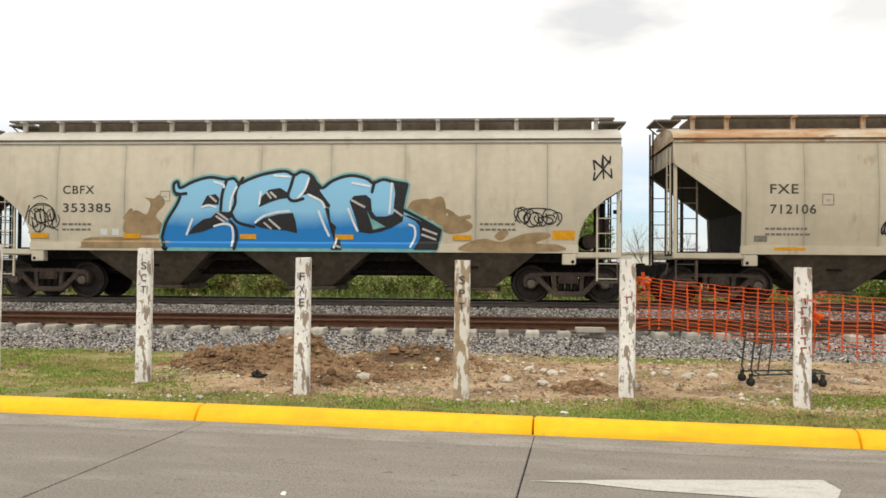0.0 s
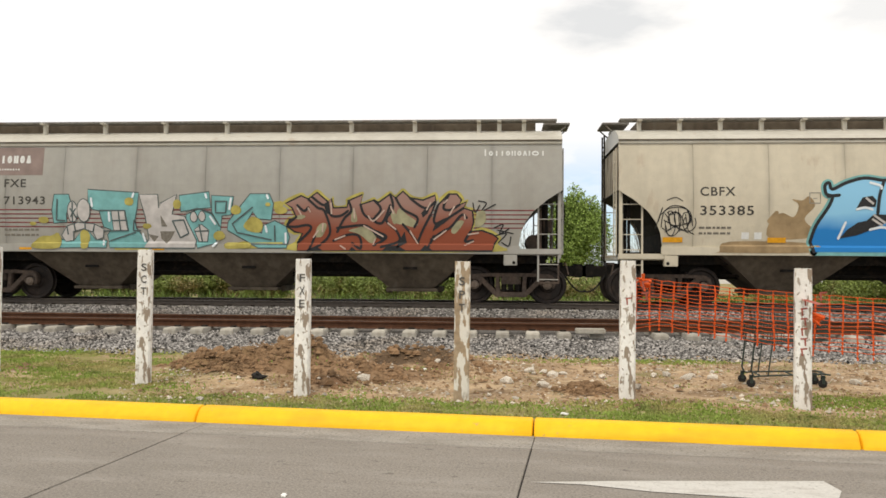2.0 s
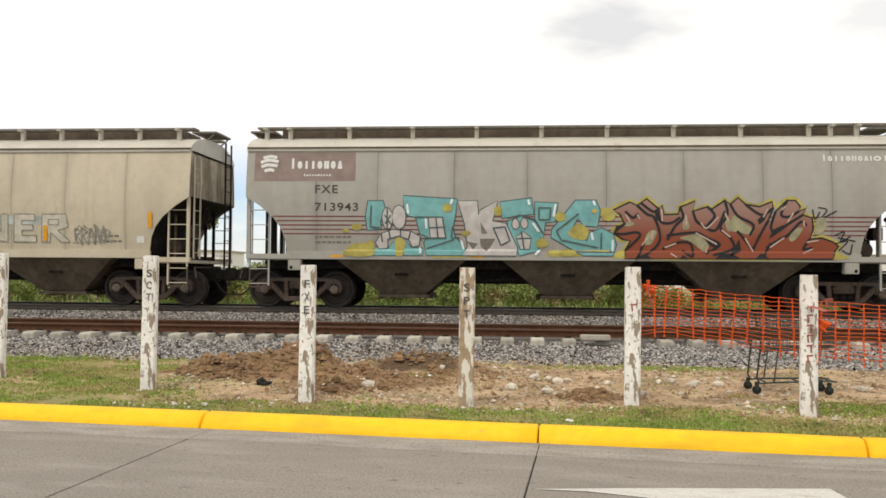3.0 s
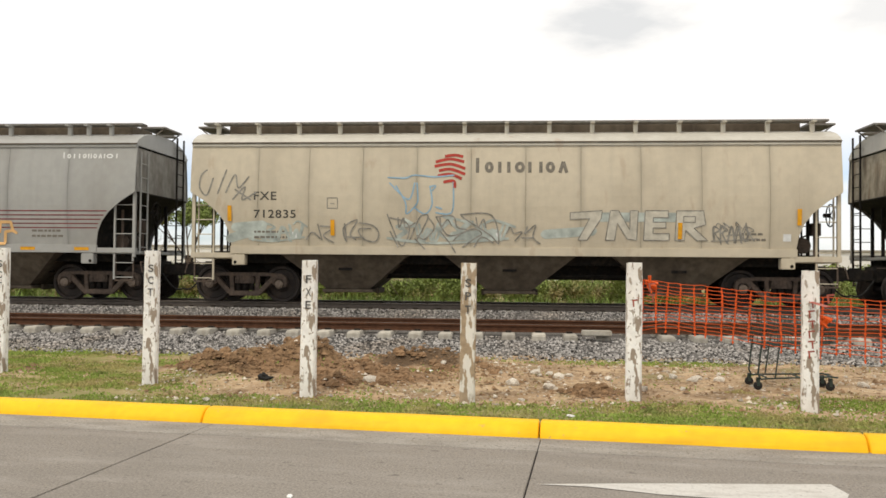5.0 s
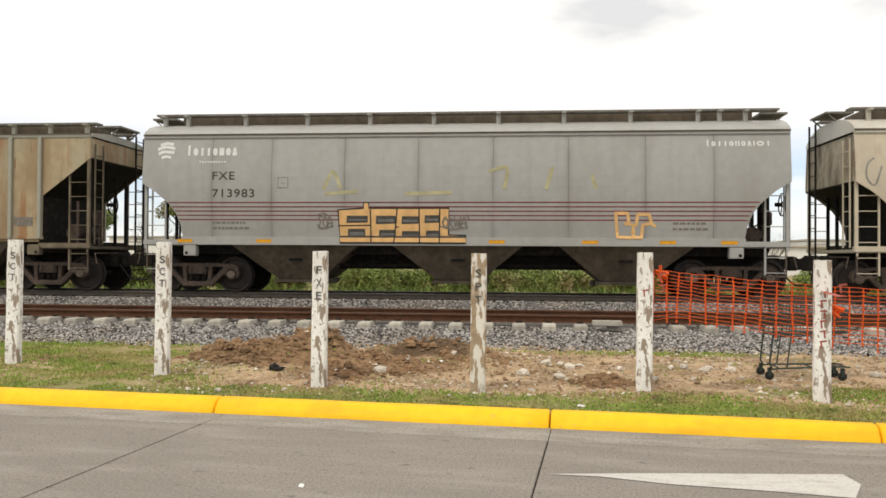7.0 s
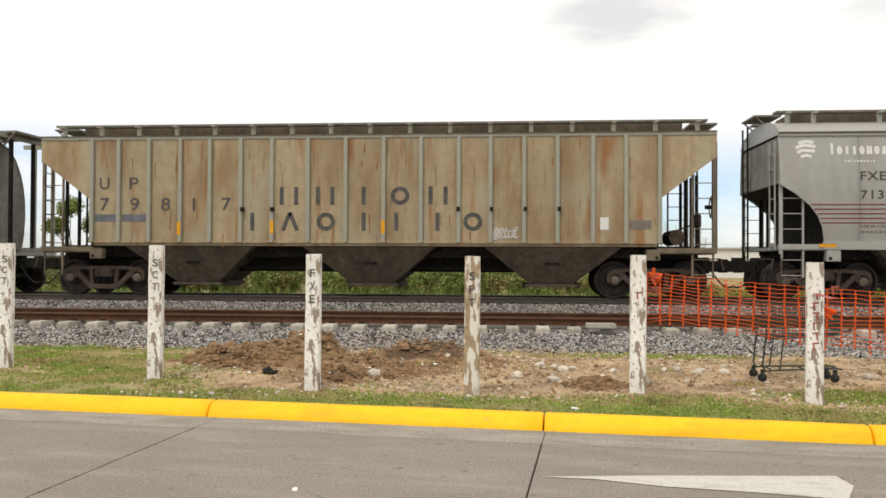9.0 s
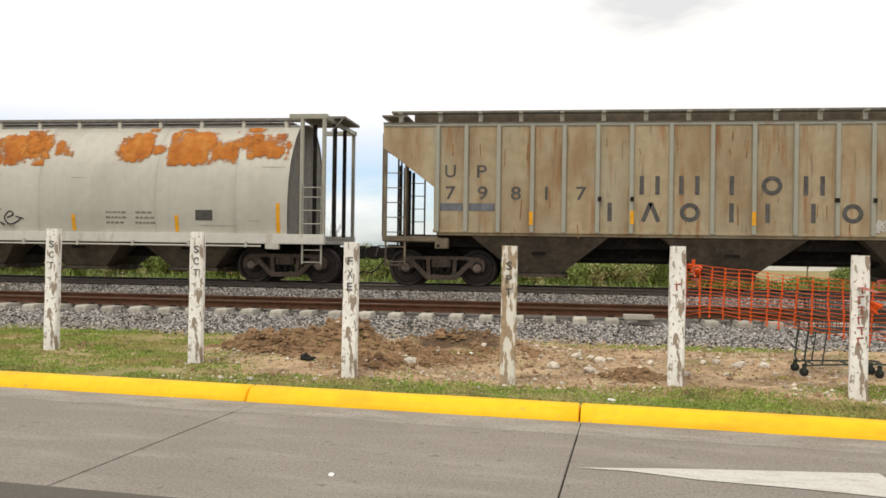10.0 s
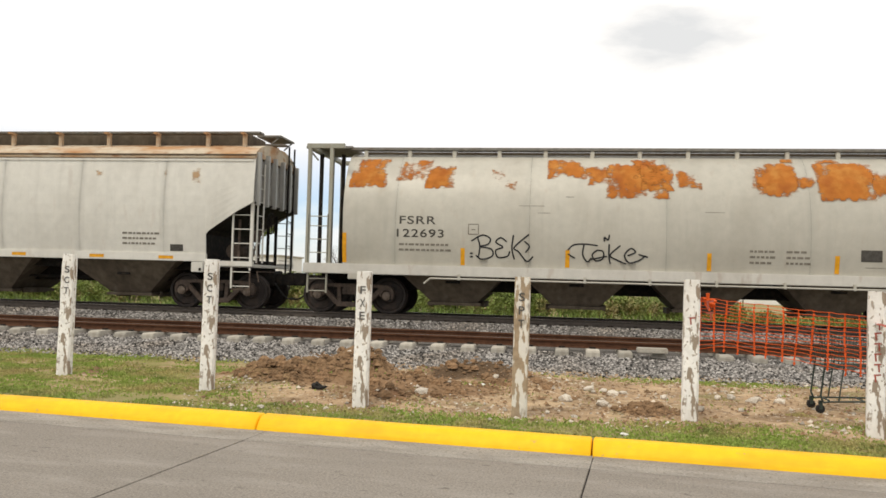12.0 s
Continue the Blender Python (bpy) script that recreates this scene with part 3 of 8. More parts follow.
def side_round(z):
    for (z0, y0), (z1, y1) in zip(ROUND, ROUND[1:]):
        if z <= z1:
            return -(y0 + (y1 - y0) * (z - z0) / (z1 - z0))
    return 0.0


def truck_meshes():
    if MESHES:
        return
    fr = Shape()
    y0, y1 = -0.07, 0.07
    fr.slab([(-1.08, 0.56), (-1.05, 0.66), (-0.92, 0.72), (-0.5, 0.745), (0.5, 0.745), (0.92, 0.72), (1.05, 0.66), (1.08, 0.56), (0.86, 0.615), (0.6, 0.655), (0.34, 0.655), (-0.34, 0.655), (-0.6, 0.655), (-0.86, 0.615)], y0, y1)
    for s in (-1, 1):
        fr.bar((s * 0.79, 0.66), (s * 0.37, 0.24), 0.12, y0 + 0.005, y1 - 0.005)
        fr.bar((s * 0.31, 0.25), (s * 0.34, 0.68), 0.10, y0 + 0.01, y1 - 0.01)
        fr.slab([(s * 0.70, 0.64), (s * 0.92, 0.70), (s * 1.06, 0.64), (s * 1.09, 0.52), (s * 1.06, 0.38), (s * 1.0, 0.38), (s * 1.01, 0.52), (s * 0.96, 0.585), (s * 0.82, 0.585), (s * 0.775, 0.52), (s * 0.77, 0.42), (s * 0.71, 0.46)], y0 - 0.015, y1)
    fr.slab([(-0.46, 0.30), (-0.38, 0.16), (0.38, 0.16), (0.46, 0.30), (0.3, 0.285), (-0.3, 0.285)], y0, y1)
    MESHES["side_frame"] = fr.mesh("side_frame", M_TRUCK, 0.012)
    sp = Shape()
    rings = [(0.055 + (0.02 if k % 2 else 0.0), 0.30 + 0.018 * k) for k in range(11)]
    sp.add([(r * math.cos(0.628 * i), r * math.sin(0.628 * i), z) for r, z in rings for i in range(10)],
           [(10 * k + i, 10 * k + (i + 1) % 10, 10 * k + 10 + (i + 1) % 10, 10 * k + 10 + i) for k in range(10) for i in range(10)])
    MESHES["spring"] = sp.mesh("coil_spring", M_DARK)
    MESHES["bolster"] = Shape().slab([(-0.24, 0.47), (0.24, 0.47), (0.24, 0.62), (0.17, 0.68), (-0.17, 0.68), (-0.24, 0.62)], -1.10, 1.10).box(-0.2, -0.12, -1.13, 1.13, 0.5, 0.64).box(0.12, 0.2, -1.13, 1.13, 0.5, 0.64).mesh("bolster", M_TRUCK, 0.012)
    ws = Shape()
    for s in (-1, 1):
        prof = [(0.07, 0.09), (0.16, 0.085), (0.2, 0.03), (0.36, 0.02), (0.385, 0.07), (0.45, 0.068), (0.457, 0.05), (0.46, -0.03), (0.485, -0.045), (0.482, -0.068), (0.40, -0.07), (0.36, -0.03), (0.2, -0.04), (0.07, -0.06)]
        ws.lathe([(r, s * (0.753 + y)) for r, y in prof], (0, 0, 0), 40)
    ws.tube((0, -1.0, 0), (0, 1.0, 0), 0.08, 12)
    MESHES["wheelset"] = ws.mesh("wheelset", M_WHEEL, smooth=False)
    for s in (-1, 1):
        cap = Shape()
        cap.lathe([(0.0, s * 1.145), (0.06, s * 1.145), (0.085, s * 1.125), (0.105, s * 1.12), (0.11, s * 1.0), (0.0, s * 1.0)], (0, 0, 0), 20)
        for k in range(3):
            a = k * 2.094
            cap.tube((0.055 * math.cos(a), s * 1.12, 0.055 * math.sin(a)), (0.055 * math.cos(a), s * 1.158, 0.055 * math.sin(a)), 0.014, 6)
        MESHES["axle_cap", s] = cap.mesh("axle_cap", M_CAP)


WHEELSETS = []


def truck(car, x):
    truck_meshes()
    t = part("truck", MESHES["bolster"], None, car, "rusty cast steel three-piece truck")
    t.location = (x, 0, 0)
    for s in (-1, 1):
        o = part("side_frame", MESHES["side_frame"], None, t)
        o.location.y = s * 1.02
        for d in (-0.17, 0.0, 0.17):
            o = part("coil_spring", MESHES["spring"], None, t, "dark coil spring")
            o.location = (d, s * 1.02, 0)
    for d in (-0.89, 0.89):
        w = part("wheelset", MESHES["wheelset"], None, car, "dark steel wheels on an axle")
        w.location = (x + d, 0, 0.457)
        for s in (-1, 1):
            part("axle_cap", MESHES["axle_cap", s], None, w, "greasy bearing end cap")
        WHEELSETS.append((w, x + d))


def drape(prof, x, z, off):
    return (x, prof(z) - off, z)


def text_on(car, prof, string, x, z, height, mat, width=None, name="lettering", label=""):
    """Painted letters of that height, their lower left corner at x, z; width squeezes or widens the line."""
    cu = bpy.data.curves.new("letters", "FONT")
    cu.body, cu.size, cu.space_character = string, 1.0, 1.12
    cu.offset = 0.012
    tmp = bpy.data.objects.new("letters", cu)
    me = bpy.data.meshes.new_from_object(tmp)
    bpy.data.objects.remove(tmp)
    xs, ys = [p.co.x for p in me.vertices], [p.co.y for p in me.vertices]
    kx = (width / (max(xs) - min(xs))) if width else height / (max(ys) - min(ys))
    kz = height / (max(ys) - min(ys))
    x00, y00 = min(xs), min(ys)
    for p in me.vertices:
        p.co = drape(prof, x + (p.co.x - x00) * kx, z + (p.co.y - y00) * kz, 0.006)
    # every letter is a piece of its own
    owner = list(range(len(me.vertices)))

    def root(i):
        while owner[i] != i:
            owner[i] = owner[owner[i]]
            i = owner[i]
        return i

    for f in me.polygons:
        a = root(f.vertices[0])
        for i in f.vertices[1:]:
            owner[root(i)] = a
    groups = {}
    for f in me.polygons:
        groups.setdefault(root(f.vertices[0]), []).append(tuple(f.vertices))
    for faces in groups.values():
        used = sorted({i for f in faces for i in f})
        at = {i: k for k, i in enumerate(used)}
        part(name, raw_mesh(name, [tuple(me.vertices[i].co) for i in used], [tuple(at[i] for i in f) for f in faces], mat), mat, car, label)
    bpy.data.meshes.remove(me)


def curve_points(pts, n=6):
    """A smooth line through the points."""
    if len(pts) < 3:
        (x0, z0), (x1, z1) = pts
        return [(x0 + (x1 - x0) * i / n, z0 + (z1 - z0) * i / n) for i in range(n + 1)]
    out = []
    p = [pts[0]] + list(pts) + [pts[-1]]
    for a, b, c, d in zip(p, p[1:], p[2:], p[3:]):
        for i in range(n):
            t = i / n
            out.append(tuple(0.5 * (2 * b[k] + (c[k] - a[k]) * t + (2 * a[k] - 5 * b[k] + 4 * c[k] - d[k]) * t * t + (3 * b[k] - a[k] - 3 * c[k] + d[k]) * t ** 3) for k in (0, 1)))
    return out + [pts[-1]]


def sprayed(car, prof, name, mat, lines, at, scale, width, off, smooth=True, label="", square=False):
    """Painted strokes laid on a side: lines of grid points, at the lower left corner, with one stroke width in metres."""
    for li, pts in enumerate(lines):
        sh = Shape()
        o = off + 0.0006 * li
        pts = [(at[0] + a * scale, at[1] + b * scale) for a, b in pts]
        c = curve_points(pts, 6) if smooth else pts
        if not smooth:
            c = []
            for (xa, za), (xb, zb) in zip(pts, pts[1:]):
                c += [(xa + (xb - xa) * i / 5, za + (zb - za) * i / 5) for i in range(5)]
            c.append(pts[-1])
        dirs = []
        for i in range(len(c)):
            a, b = c[max(0, i - 1)], c[min(len(c) - 1, i + 1)]
            d = math.hypot(b[0] - a[0], b[1] - a[1]) or 1
            dirs.append(((b[0] - a[0]) / d, (b[1] - a[1]) / d))
        w = width / 2
        ext = [] if square else [(0.5, 0.8), (0.85, 0.45), (1.0, 0.15)]
        rows = [(c[0][0] - dirs[0][0] * w * e, c[0][1] - dirs[0][1] * w * e, dirs[0], k) for e, k in reversed(ext)]
        rows += [(x, z, d, 1.0) for (x, z), d in zip(c, dirs)]
        rows += [(c[-1][0] + dirs[-1][0] * w * e, c[-1][1] + dirs[-1][1] * w * e, dirs[-1], k) for e, k in ext]
        v = []
        for x, z, d, k in rows:
            for j in (-1, 0, 1):
                zz = z - j * d[0] * w * k
                v.append((x + j * d[1] * w * k, side_out(prof, zz) - o, zz))
        f = []
        for i in range(len(rows) - 1):
            for j in (0, 1):
                f.append((3 * i + j, 3 * i + j + 1, 3 * i + 4 + j, 3 * i + 3 + j))
        sh.add(v, f)
        part(name, raw_mesh(name, sh.v, sh.f, mat), mat, car, label)


def scribble(seed, w, h, n, sharp=0.5):
    """Strokes of an unreadable tag: n hooked letters in a row with a few long flourishes."""
    rng = random.Random(seed)
    lines = []
    step = w / n
    for k in range(n):
        x, top, low = k * step, h * rng.uniform(0.82, 1.08), h * rng.uniform(-0.08, 0.12)
        lean = rng.uniform(-0.15, 0.25) * step
        kind = rng.randrange(5)
        if kind == 0:
            s = [[(x, low), (x + lean, top), (x + step * 0.8, top * 0.8), (x + step * 0.2, h * 0.5), (x + step * 0.95, low)]]
        elif kind == 1:
            s = [[(x + step * 0.9, top * 0.9), (x + step * 0.1, top * 0.8), (x + step * 0.5, h * 0.5), (x + step * 0.05, low + h * 0.1), (x + step, low)]]
        elif kind == 2:
            s = [[(x, top), (x + step * 0.2, low), (x + step * 0.55, top * 0.7), (x + step * 0.75, low), (x + step * 1.05, top)]]
        elif kind == 3:
            s = [[(x + step * 0.5, top), (x + step * 0.05, h * 0.5), (x + step * 0.5, low), (x + step * 0.95, h * 0.5), (x + step * 0.45, top)]]
        else:
            s = [[(x, low), (x + step * 0.5 + lean, top), (x + step, low)], [(x - step * 0.1, h * 0.35), (x + step * 1.1, h * 0.45)]]
        lines += s
        if rng.random() < sharp:
            # a second line beside the first, as of an outlined letter
            d = step * rng.uniform(0.10, 0.2)
            lines.append([(a + d + rng.uniform(-1, 1), b - h * 0.05 + rng.uniform(-1, 1)) for a, b in s[0]])
        if rng.random() < 0.45:
            lines.append([(x + step * rng.random(), top), (x + step * rng.uniform(0.2, 1.3), top + h * 0.2), (x + step * rng.uniform(0.8, 1.6), top * 0.85)])
    lines.append([(-0.06 * w, rng.uniform(0, 0.3) * h), (0.4 * w, rng.uniform(-0.15, 0.1) * h), (1.05 * w, rng.uniform(0.1, 0.3) * h)])
    return lines


def loops(seed, w, h, n):
    """Strokes of a looping, unreadable tag."""
    rng = random.Random(seed)
    out = []
    for k in range(n):
        cx, cy = w * (0.12 + 0.76 * k / max(1, n - 1)) + rng.uniform(-3, 3), h * rng.uniform(0.35, 0.65)
        rx, ry, a0, span = w / n * rng.uniform(0.9, 2.0), h * rng.uniform(0.18, 0.45), rng.uniform(0, 6.28), rng.uniform(3.0, 6.0)
        tilt = rng.uniform(-0.4, 0.4)
        out.append([(cx + rx * math.cos(a0 + span * i / 7) + tilt * ry * math.sin(a0 + span * i / 7), cy + ry * math.sin(a0 + span * i / 7)) for i in range(8)])
    out.append([(0, h * 0.3), (w * 0.1, h * 0.85), (w * 0.5, h), (w * 0.9, h * 0.85), (w, h * 0.35)])
    return out


def side_out(prof, z):
    return min(prof(z), -1.606) if 1.15 < z < 1.42 else prof(z)


def painted(car, prof, name, mat, outline, at, scale, off, smooth=True, grow=0.0, label=""):
    """A painted shape laid on a side: a closed outline of grid points, grown by some grid units."""
    pts = [Vector((float(a), float(b))) for a, b in outline]
    n = len(pts)
    if grow:
        area = sum(pts[i].x * pts[(i + 1) % n].y - pts[(i + 1) % n].x * pts[i].y for i in range(n))
        sign = 1 if area > 0 else -1
        moved = []
        for i in range(n):
            d = (pts[(i + 1) % n] - pts[i - 1]).normalized()
            moved.append(pts[i] + Vector((d.y, -d.x)) * grow * sign)
            moved[-1].y = max(moved[-1].y, min(0.0, min(p.y for p in pts)))
        pts = moved
    if smooth:
        c = []
        for i in range(n):
            a, b, p, q = pts[i - 1], pts[i], pts[(i + 1) % n], pts[(i + 2) % n]
            for k in range(4):
                t = k / 4
                c.append(0.5 * (2 * b + (p - a) * t + (2 * a - 5 * b + 4 * p - q) * t * t + (3 * b - a - 3 * p + q) * t ** 3))
        pts = c
    c = [(at[0] + p.x * scale, at[1] + p.y * scale) for p in pts]
    n = len(c)
    low, high = min(z for _, z in c), max(z for _, z in c)
    levels = sorted({round(z, 5) for _, z in c} | {round(low + 0.05 * k, 5) for k in range(1, int((high - low) / 0.05) + 1)})
    v, f = [], []
    for za, zb in zip(levels, levels[1:]):
        if zb - za < 2e-5:
            continue
        mid = (za + zb) / 2
        cross = []
        for k in range(n):
            (x0, z0), (x1, z1) = c[k], c[(k + 1) % n]
            if min(z0, z1) < mid < max(z0, z1):
                g = (x1 - x0) / (z1 - z0)
                cross.append((x0 + g * (mid - z0), x0 + g * (za - z0), x0 + g * (zb - z0)))
        cross.sort()
        for p, q in zip(cross[::2], cross[1::2]):
            k = len(v)
            v += [(p[1], side_out(prof, za) - off, za), (q[1], side_out(prof, za) - off, za), (q[2], side_out(prof, zb) - off, zb), (p[2], side_out(prof, zb) - off, zb)]
            f.append((k, k + 1, k + 2, k + 3))
    me = raw_mesh(name, v, f, mat)
    return part(name, me, mat, car, label)


def plate(car, prof, name, x0, x1, z0, z1, mat, label="", off=0.006):
    sh = Shape()
    zs = [z0 + (z1 - z0) * i / 6 for i in range(7)]
    v = [drape(prof, x, z, off) for z in zs for x in (x0, x1)]
    sh.add(v, [(2 * i, 2 * i + 1, 2 * i + 3, 2 * i + 2) for i in range(6)])
    return part(name, raw_mesh(name, sh.v, sh.f, mat), mat, car, label)


def small_print(car, prof, x, z, mat, rows=2, w=0.5, label="unreadable small print"):
    """Lines of unreadable small stencilling as bars."""
    sh = Shape()
    rng = random.Random(int(x * 100))
    for r in range(rows):
        p = x
        while p < x + w:
            q = p + rng.uniform(0.05, 0.14)
            zz = z - r * 0.13
            sh.add([drape(prof, a, b, 0.006) for a, b in ((p, zz), (q, zz), (q, zz + 0.05), (p, zz + 0.05))], [(0, 1, 2, 3)])
            p = q + 0.03
    return part("small_print", raw_mesh("small_print", sh.v, sh.f, mat), mat, car, label, kind="stuff")


CUT_ROUND = ((0.0, 2.72), (0.35, 2.50), (0.68, 2.22), (0.86, 1.98), (0.97, 1.72), (1.02, 1.40))
CUT_SLOPE = ((0.0, 3.34), (0.05, 3.30), (1.56, 2.18), (1.57, 1.40))
CUT_RIBBED = ((0.0, 3.36), (0.06, 3.33), (1.26, 2.42), (1.27, 1.40))
CUT_LOW = ((0.0, 2.72), (0.4, 2.5), (1.15, 2.0), (1.24, 1.9), (1.245, 1.36))


def lowest(cut, e):
    if e >= cut[-1][0]:
        return cut[-1][1]
    for (a, za), (b, zb) in zip(cut, cut[1:]):
        if e <= b:
            return za + (zb - za) * (e - a) / max(1e-6, b - a)
    return cut[-1][1]


def ladder(car, name, ends, y, zs, mat):
    """Two stiles (x, low, high) with rungs between them, each a part of the ladder."""
    (xa, la, ha), (xb, lb, hb) = ends
    lad = part(name, Shape().box(xa - 0.02, xa + 0.02, y - 0.025, y + 0.025, la, ha), mat, car, "steel side ladder")
    part("stile", Shape().box(xb - 0.02, xb + 0.02, y - 0.025, y + 0.025, lb, hb), mat, lad)
    for z in zs:
        part("rung", Shape().tube((xa, y, z), (xb, y, z), 0.013, 6), mat, lad)


def end_tone(mat):
    return M_TRUCK if mat in (M_RIBBED, M_RIB) else mat


def car_end(car, L, front, mat, roof_z, cut, posts=(0.08, 0.56), brake=False, top=2.75):
    """Platform, corner posts, ladders, coupler and end walkway of one end."""
    def X(e):
        return L - e if front else e

    def span(a, b):
        return (min(X(a), X(b)), max(X(a), X(b)))

    deep = cut[-1][0]
    up = 0.14 if mat in (M_GREY, M_GREY_COOL) else 0.04
    part("end_platform", Shape().box(*span(0.02, deep + 0.05), -1.5, 1.5, 1.04 + up, 1.12 + up).box(*span(0.0, deep + 0.1), -1.58, -1.46, 1.06 + up, 1.19 + up).box(*span(0.0, deep + 0.1), 1.46, 1.58, 1.06 + up, 1.19 + up), mat, car, "end sill and platform", bevel=0.01)
    pad = part("jacking_pad", Shape().box(*span(deep + 0.04, deep + 0.36), -1.625, -1.42, 0.93, 1.19), mat, car, bevel=0.015)
    # no hole is cut: a near-black disc paints the shade inside it
    part("pad_hole", Shape().tube((X(deep + 0.12), -1.63, 1.0), (X(deep + 0.12), -1.56, 1.0), 0.04, 12), M_DARK, pad, "black disc for the dark inside of a towing hole")
    for y in (-1.53, 1.53):
        part("corner_post", Shape().box(*span(0.02, 0.10), y - 0.035, y + 0.035, 1.1, top), mat, car, bevel=0.008)
        lm = M_TRUCK if mat in (M_RIBBED, M_TAN) else mat
        ends = [(X(e), 0.55 if e > 0.3 else 1.0, min(top, lowest(cut, e) + 0.12)) for e in posts]
        ladder(car, "side_ladder", ends, y, [0.6 + 0.36 * i for i in range(12) if 0.6 + 0.36 * i < lowest(cut, posts[1]) + 0.1], lm)
    for y in (-0.95, -0.35, 0.35, 0.95):
        part("end_post", Shape().box(*span(0.30, 0.37), y - 0.03, y + 0.03, 1.08, 3.0), M_DARK, car, "dark end support post")
    x = X(-0.05)
    el = part("end_ladder", Shape().box(x - 0.02, x + 0.02, 0.73, 0.77, 0.95, roof_z - 0.1), M_DARK, car, "dark end ladder")
    part("stile", Shape().box(x - 0.02, x + 0.02, 1.18, 1.22, 0.95, roof_z - 0.1), M_DARK, el)
    for i in range(10):
        z = 1.05 + 0.34 * i
        if z < roof_z - 0.12:
            part("rung", Shape().tube((x, 0.75, z), (x, 1.2, z), 0.012, 6), M_DARK, el)
    part("end_walkway", Shape().box(*span(-0.26, 0.40), -0.55, 0.55, roof_z - 0.05, roof_z), M_GRATE, car, "grated roof end walkway", bevel=0.006)
    for y in (-0.5, 0.5):
        part("walkway_brace", Shape().bar((X(-0.2), roof_z - 0.05), (X(0.02), roof_z - 0.24), 0.03, y - 0.015, y + 0.015), M_GRATE, car)
    cp = Shape().box(*span(-0.45, 1.0), -0.14, 0.14, 0.66, 0.94).box(*span(-0.62, -0.40), -0.17, 0.13, 0.64, 0.98).box(*span(-0.72, -0.5), -0.16, -0.05, 0.66, 0.94).box(*span(-0.12, 0.1), -0.35, 0.35, 0.62, 1.02)
    part("coupler", cp, M_DARK, car, "dark knuckle coupler", bevel=0.02)
    hose = Shape()
    pts = [(X(-0.15 - 0.55 * i / 10), -0.30, 0.70 - 0.42 * math.sin(math.pi * min(1, i / 10 * 0.62 + 0.0))) for i in range(11)]
    hose.pipe(pts, 0.022)
    part("air_hose", hose, M_RUBBER, car, "black rubber brake hose")
    if front:
        gear = Shape().tube((X(deep * 0.55 + 0.1), -0.95, 1.5), (X(deep * 0.55 + 0.1), 0.1, 1.5), 0.19, 14)
        gear.tube((X(0.5), -1.25, 1.15), (X(0.5), -1.25, 2.3), 0.035, 7).tube((X(0.22), -0.7, 1.15), (X(0.22), -0.7, 2.1), 0.028, 7)
        gear.box(*span(0.2, 0.42), -0.85, -0.55, 1.75, 2.05).tube((X(0.3), -0.7, 1.85), (X(deep * 0.7), -0.3, 1.6), 0.022, 6)
        part("brake_gear", gear, M_TRUCK, car, "rusty brake cylinder, valve box and pipes")
    part("uncoupling_lever", Shape().tube((X(-0.1), -1.5, 0.98), (X(-0.1), -0.3, 0.98), 0.016, 6).tube((X(-0.1), -1.5, 0.98), (X(-0.16), -1.52, 0.72), 0.016, 6), M_TRUCK, car, "thin rusty uncoupling lever")
    for y in (-1.51, 1.51):
        part("sill_step", Shape().box(*span(0.08, 0.54), y - 0.03, y + 0.03, 0.50, 0.54).box(*span(0.06, 0.10), y - 0.02, y + 0.02, 0.5, 1.08).box(*span(0.52, 0.56), y - 0.02, y + 0.02, 0.5, 1.08), M_TRUCK, car, "bent sill step", bevel=0.006)
    gr = part("corner_ladder", Shape().box(X(-0.03) - 0.015, X(-0.03) + 0.015, -1.42, -1.38, 1.2, min(3.75, roof_z - 0.6)), end_tone(mat), car, "corner grab ladder on the end")
    part("stile", Shape().box(X(-0.03) - 0.015, X(-0.03) + 0.015, -1.02, -0.98, 1.2, min(3.75, roof_z - 0.6)), end_tone(mat), gr)
    for k in range(7):
        part("rung", Shape().tube((X(-0.03), -1.4, 1.35 + 0.35 * k), (X(-0.03), -1.0, 1.35 + 0.35 * k), 0.012, 6), end_tone(mat), gr)
    if brake:
        bw = Shape()
        c = Vector((X(-0.10), -0.62, 2.25))
        n = 20
        for i in range(n):
            a, b = 2 * math.pi * i / n, 2 * math.pi * (i + 1) / n
            bw.tube(c + Vector((0, 0.27 * math.cos(a), 0.27 * math.sin(a))), c + Vector((0, 0.27 * math.cos(b), 0.27 * math.sin(b))), 0.016, 6)
        for i in range(5):
            a = 2 * math.pi * i / 5
            bw.tube(c, c + Vector((0, 0.27 * math.cos(a), 0.27 * math.sin(a))), 0.013, 6)
        bw.tube(c, c + Vector((0.16 if not front else -0.16, 0, 0)), 0.05, 8)
        part("brake_wheel", bw, M_DARK, car, "round hand brake wheel")


def roof_walk(car, L, roof_z, xs, board_y, foot, mat_post, thick=0.05):
    for s in (-1, 1):
        part("running_board", Shape().box(0.1, L - 0.1, s * board_y - 0.16, s * board_y + 0.16, roof_z - thick, roof_z), M_GRATE, car, "grated running board on the roof", bevel=0.006)
    me = Shape().box(-0.05, 0.05, -0.04, 0.04, foot - roof_z, -thick).box(-0.05, 0.05, -0.2, 0.06, -thick - 0.05, -thick).mesh("walk_bracket", mat_post, 0.006)
    for x in xs:
        for s in (-1, 1):
            o = part("walk_bracket", me, None, car)
            o.location, o.rotation_euler = (x, s * (board_y + 0.16), roof_z), (0, 0, 0 if s < 0 else math.pi)


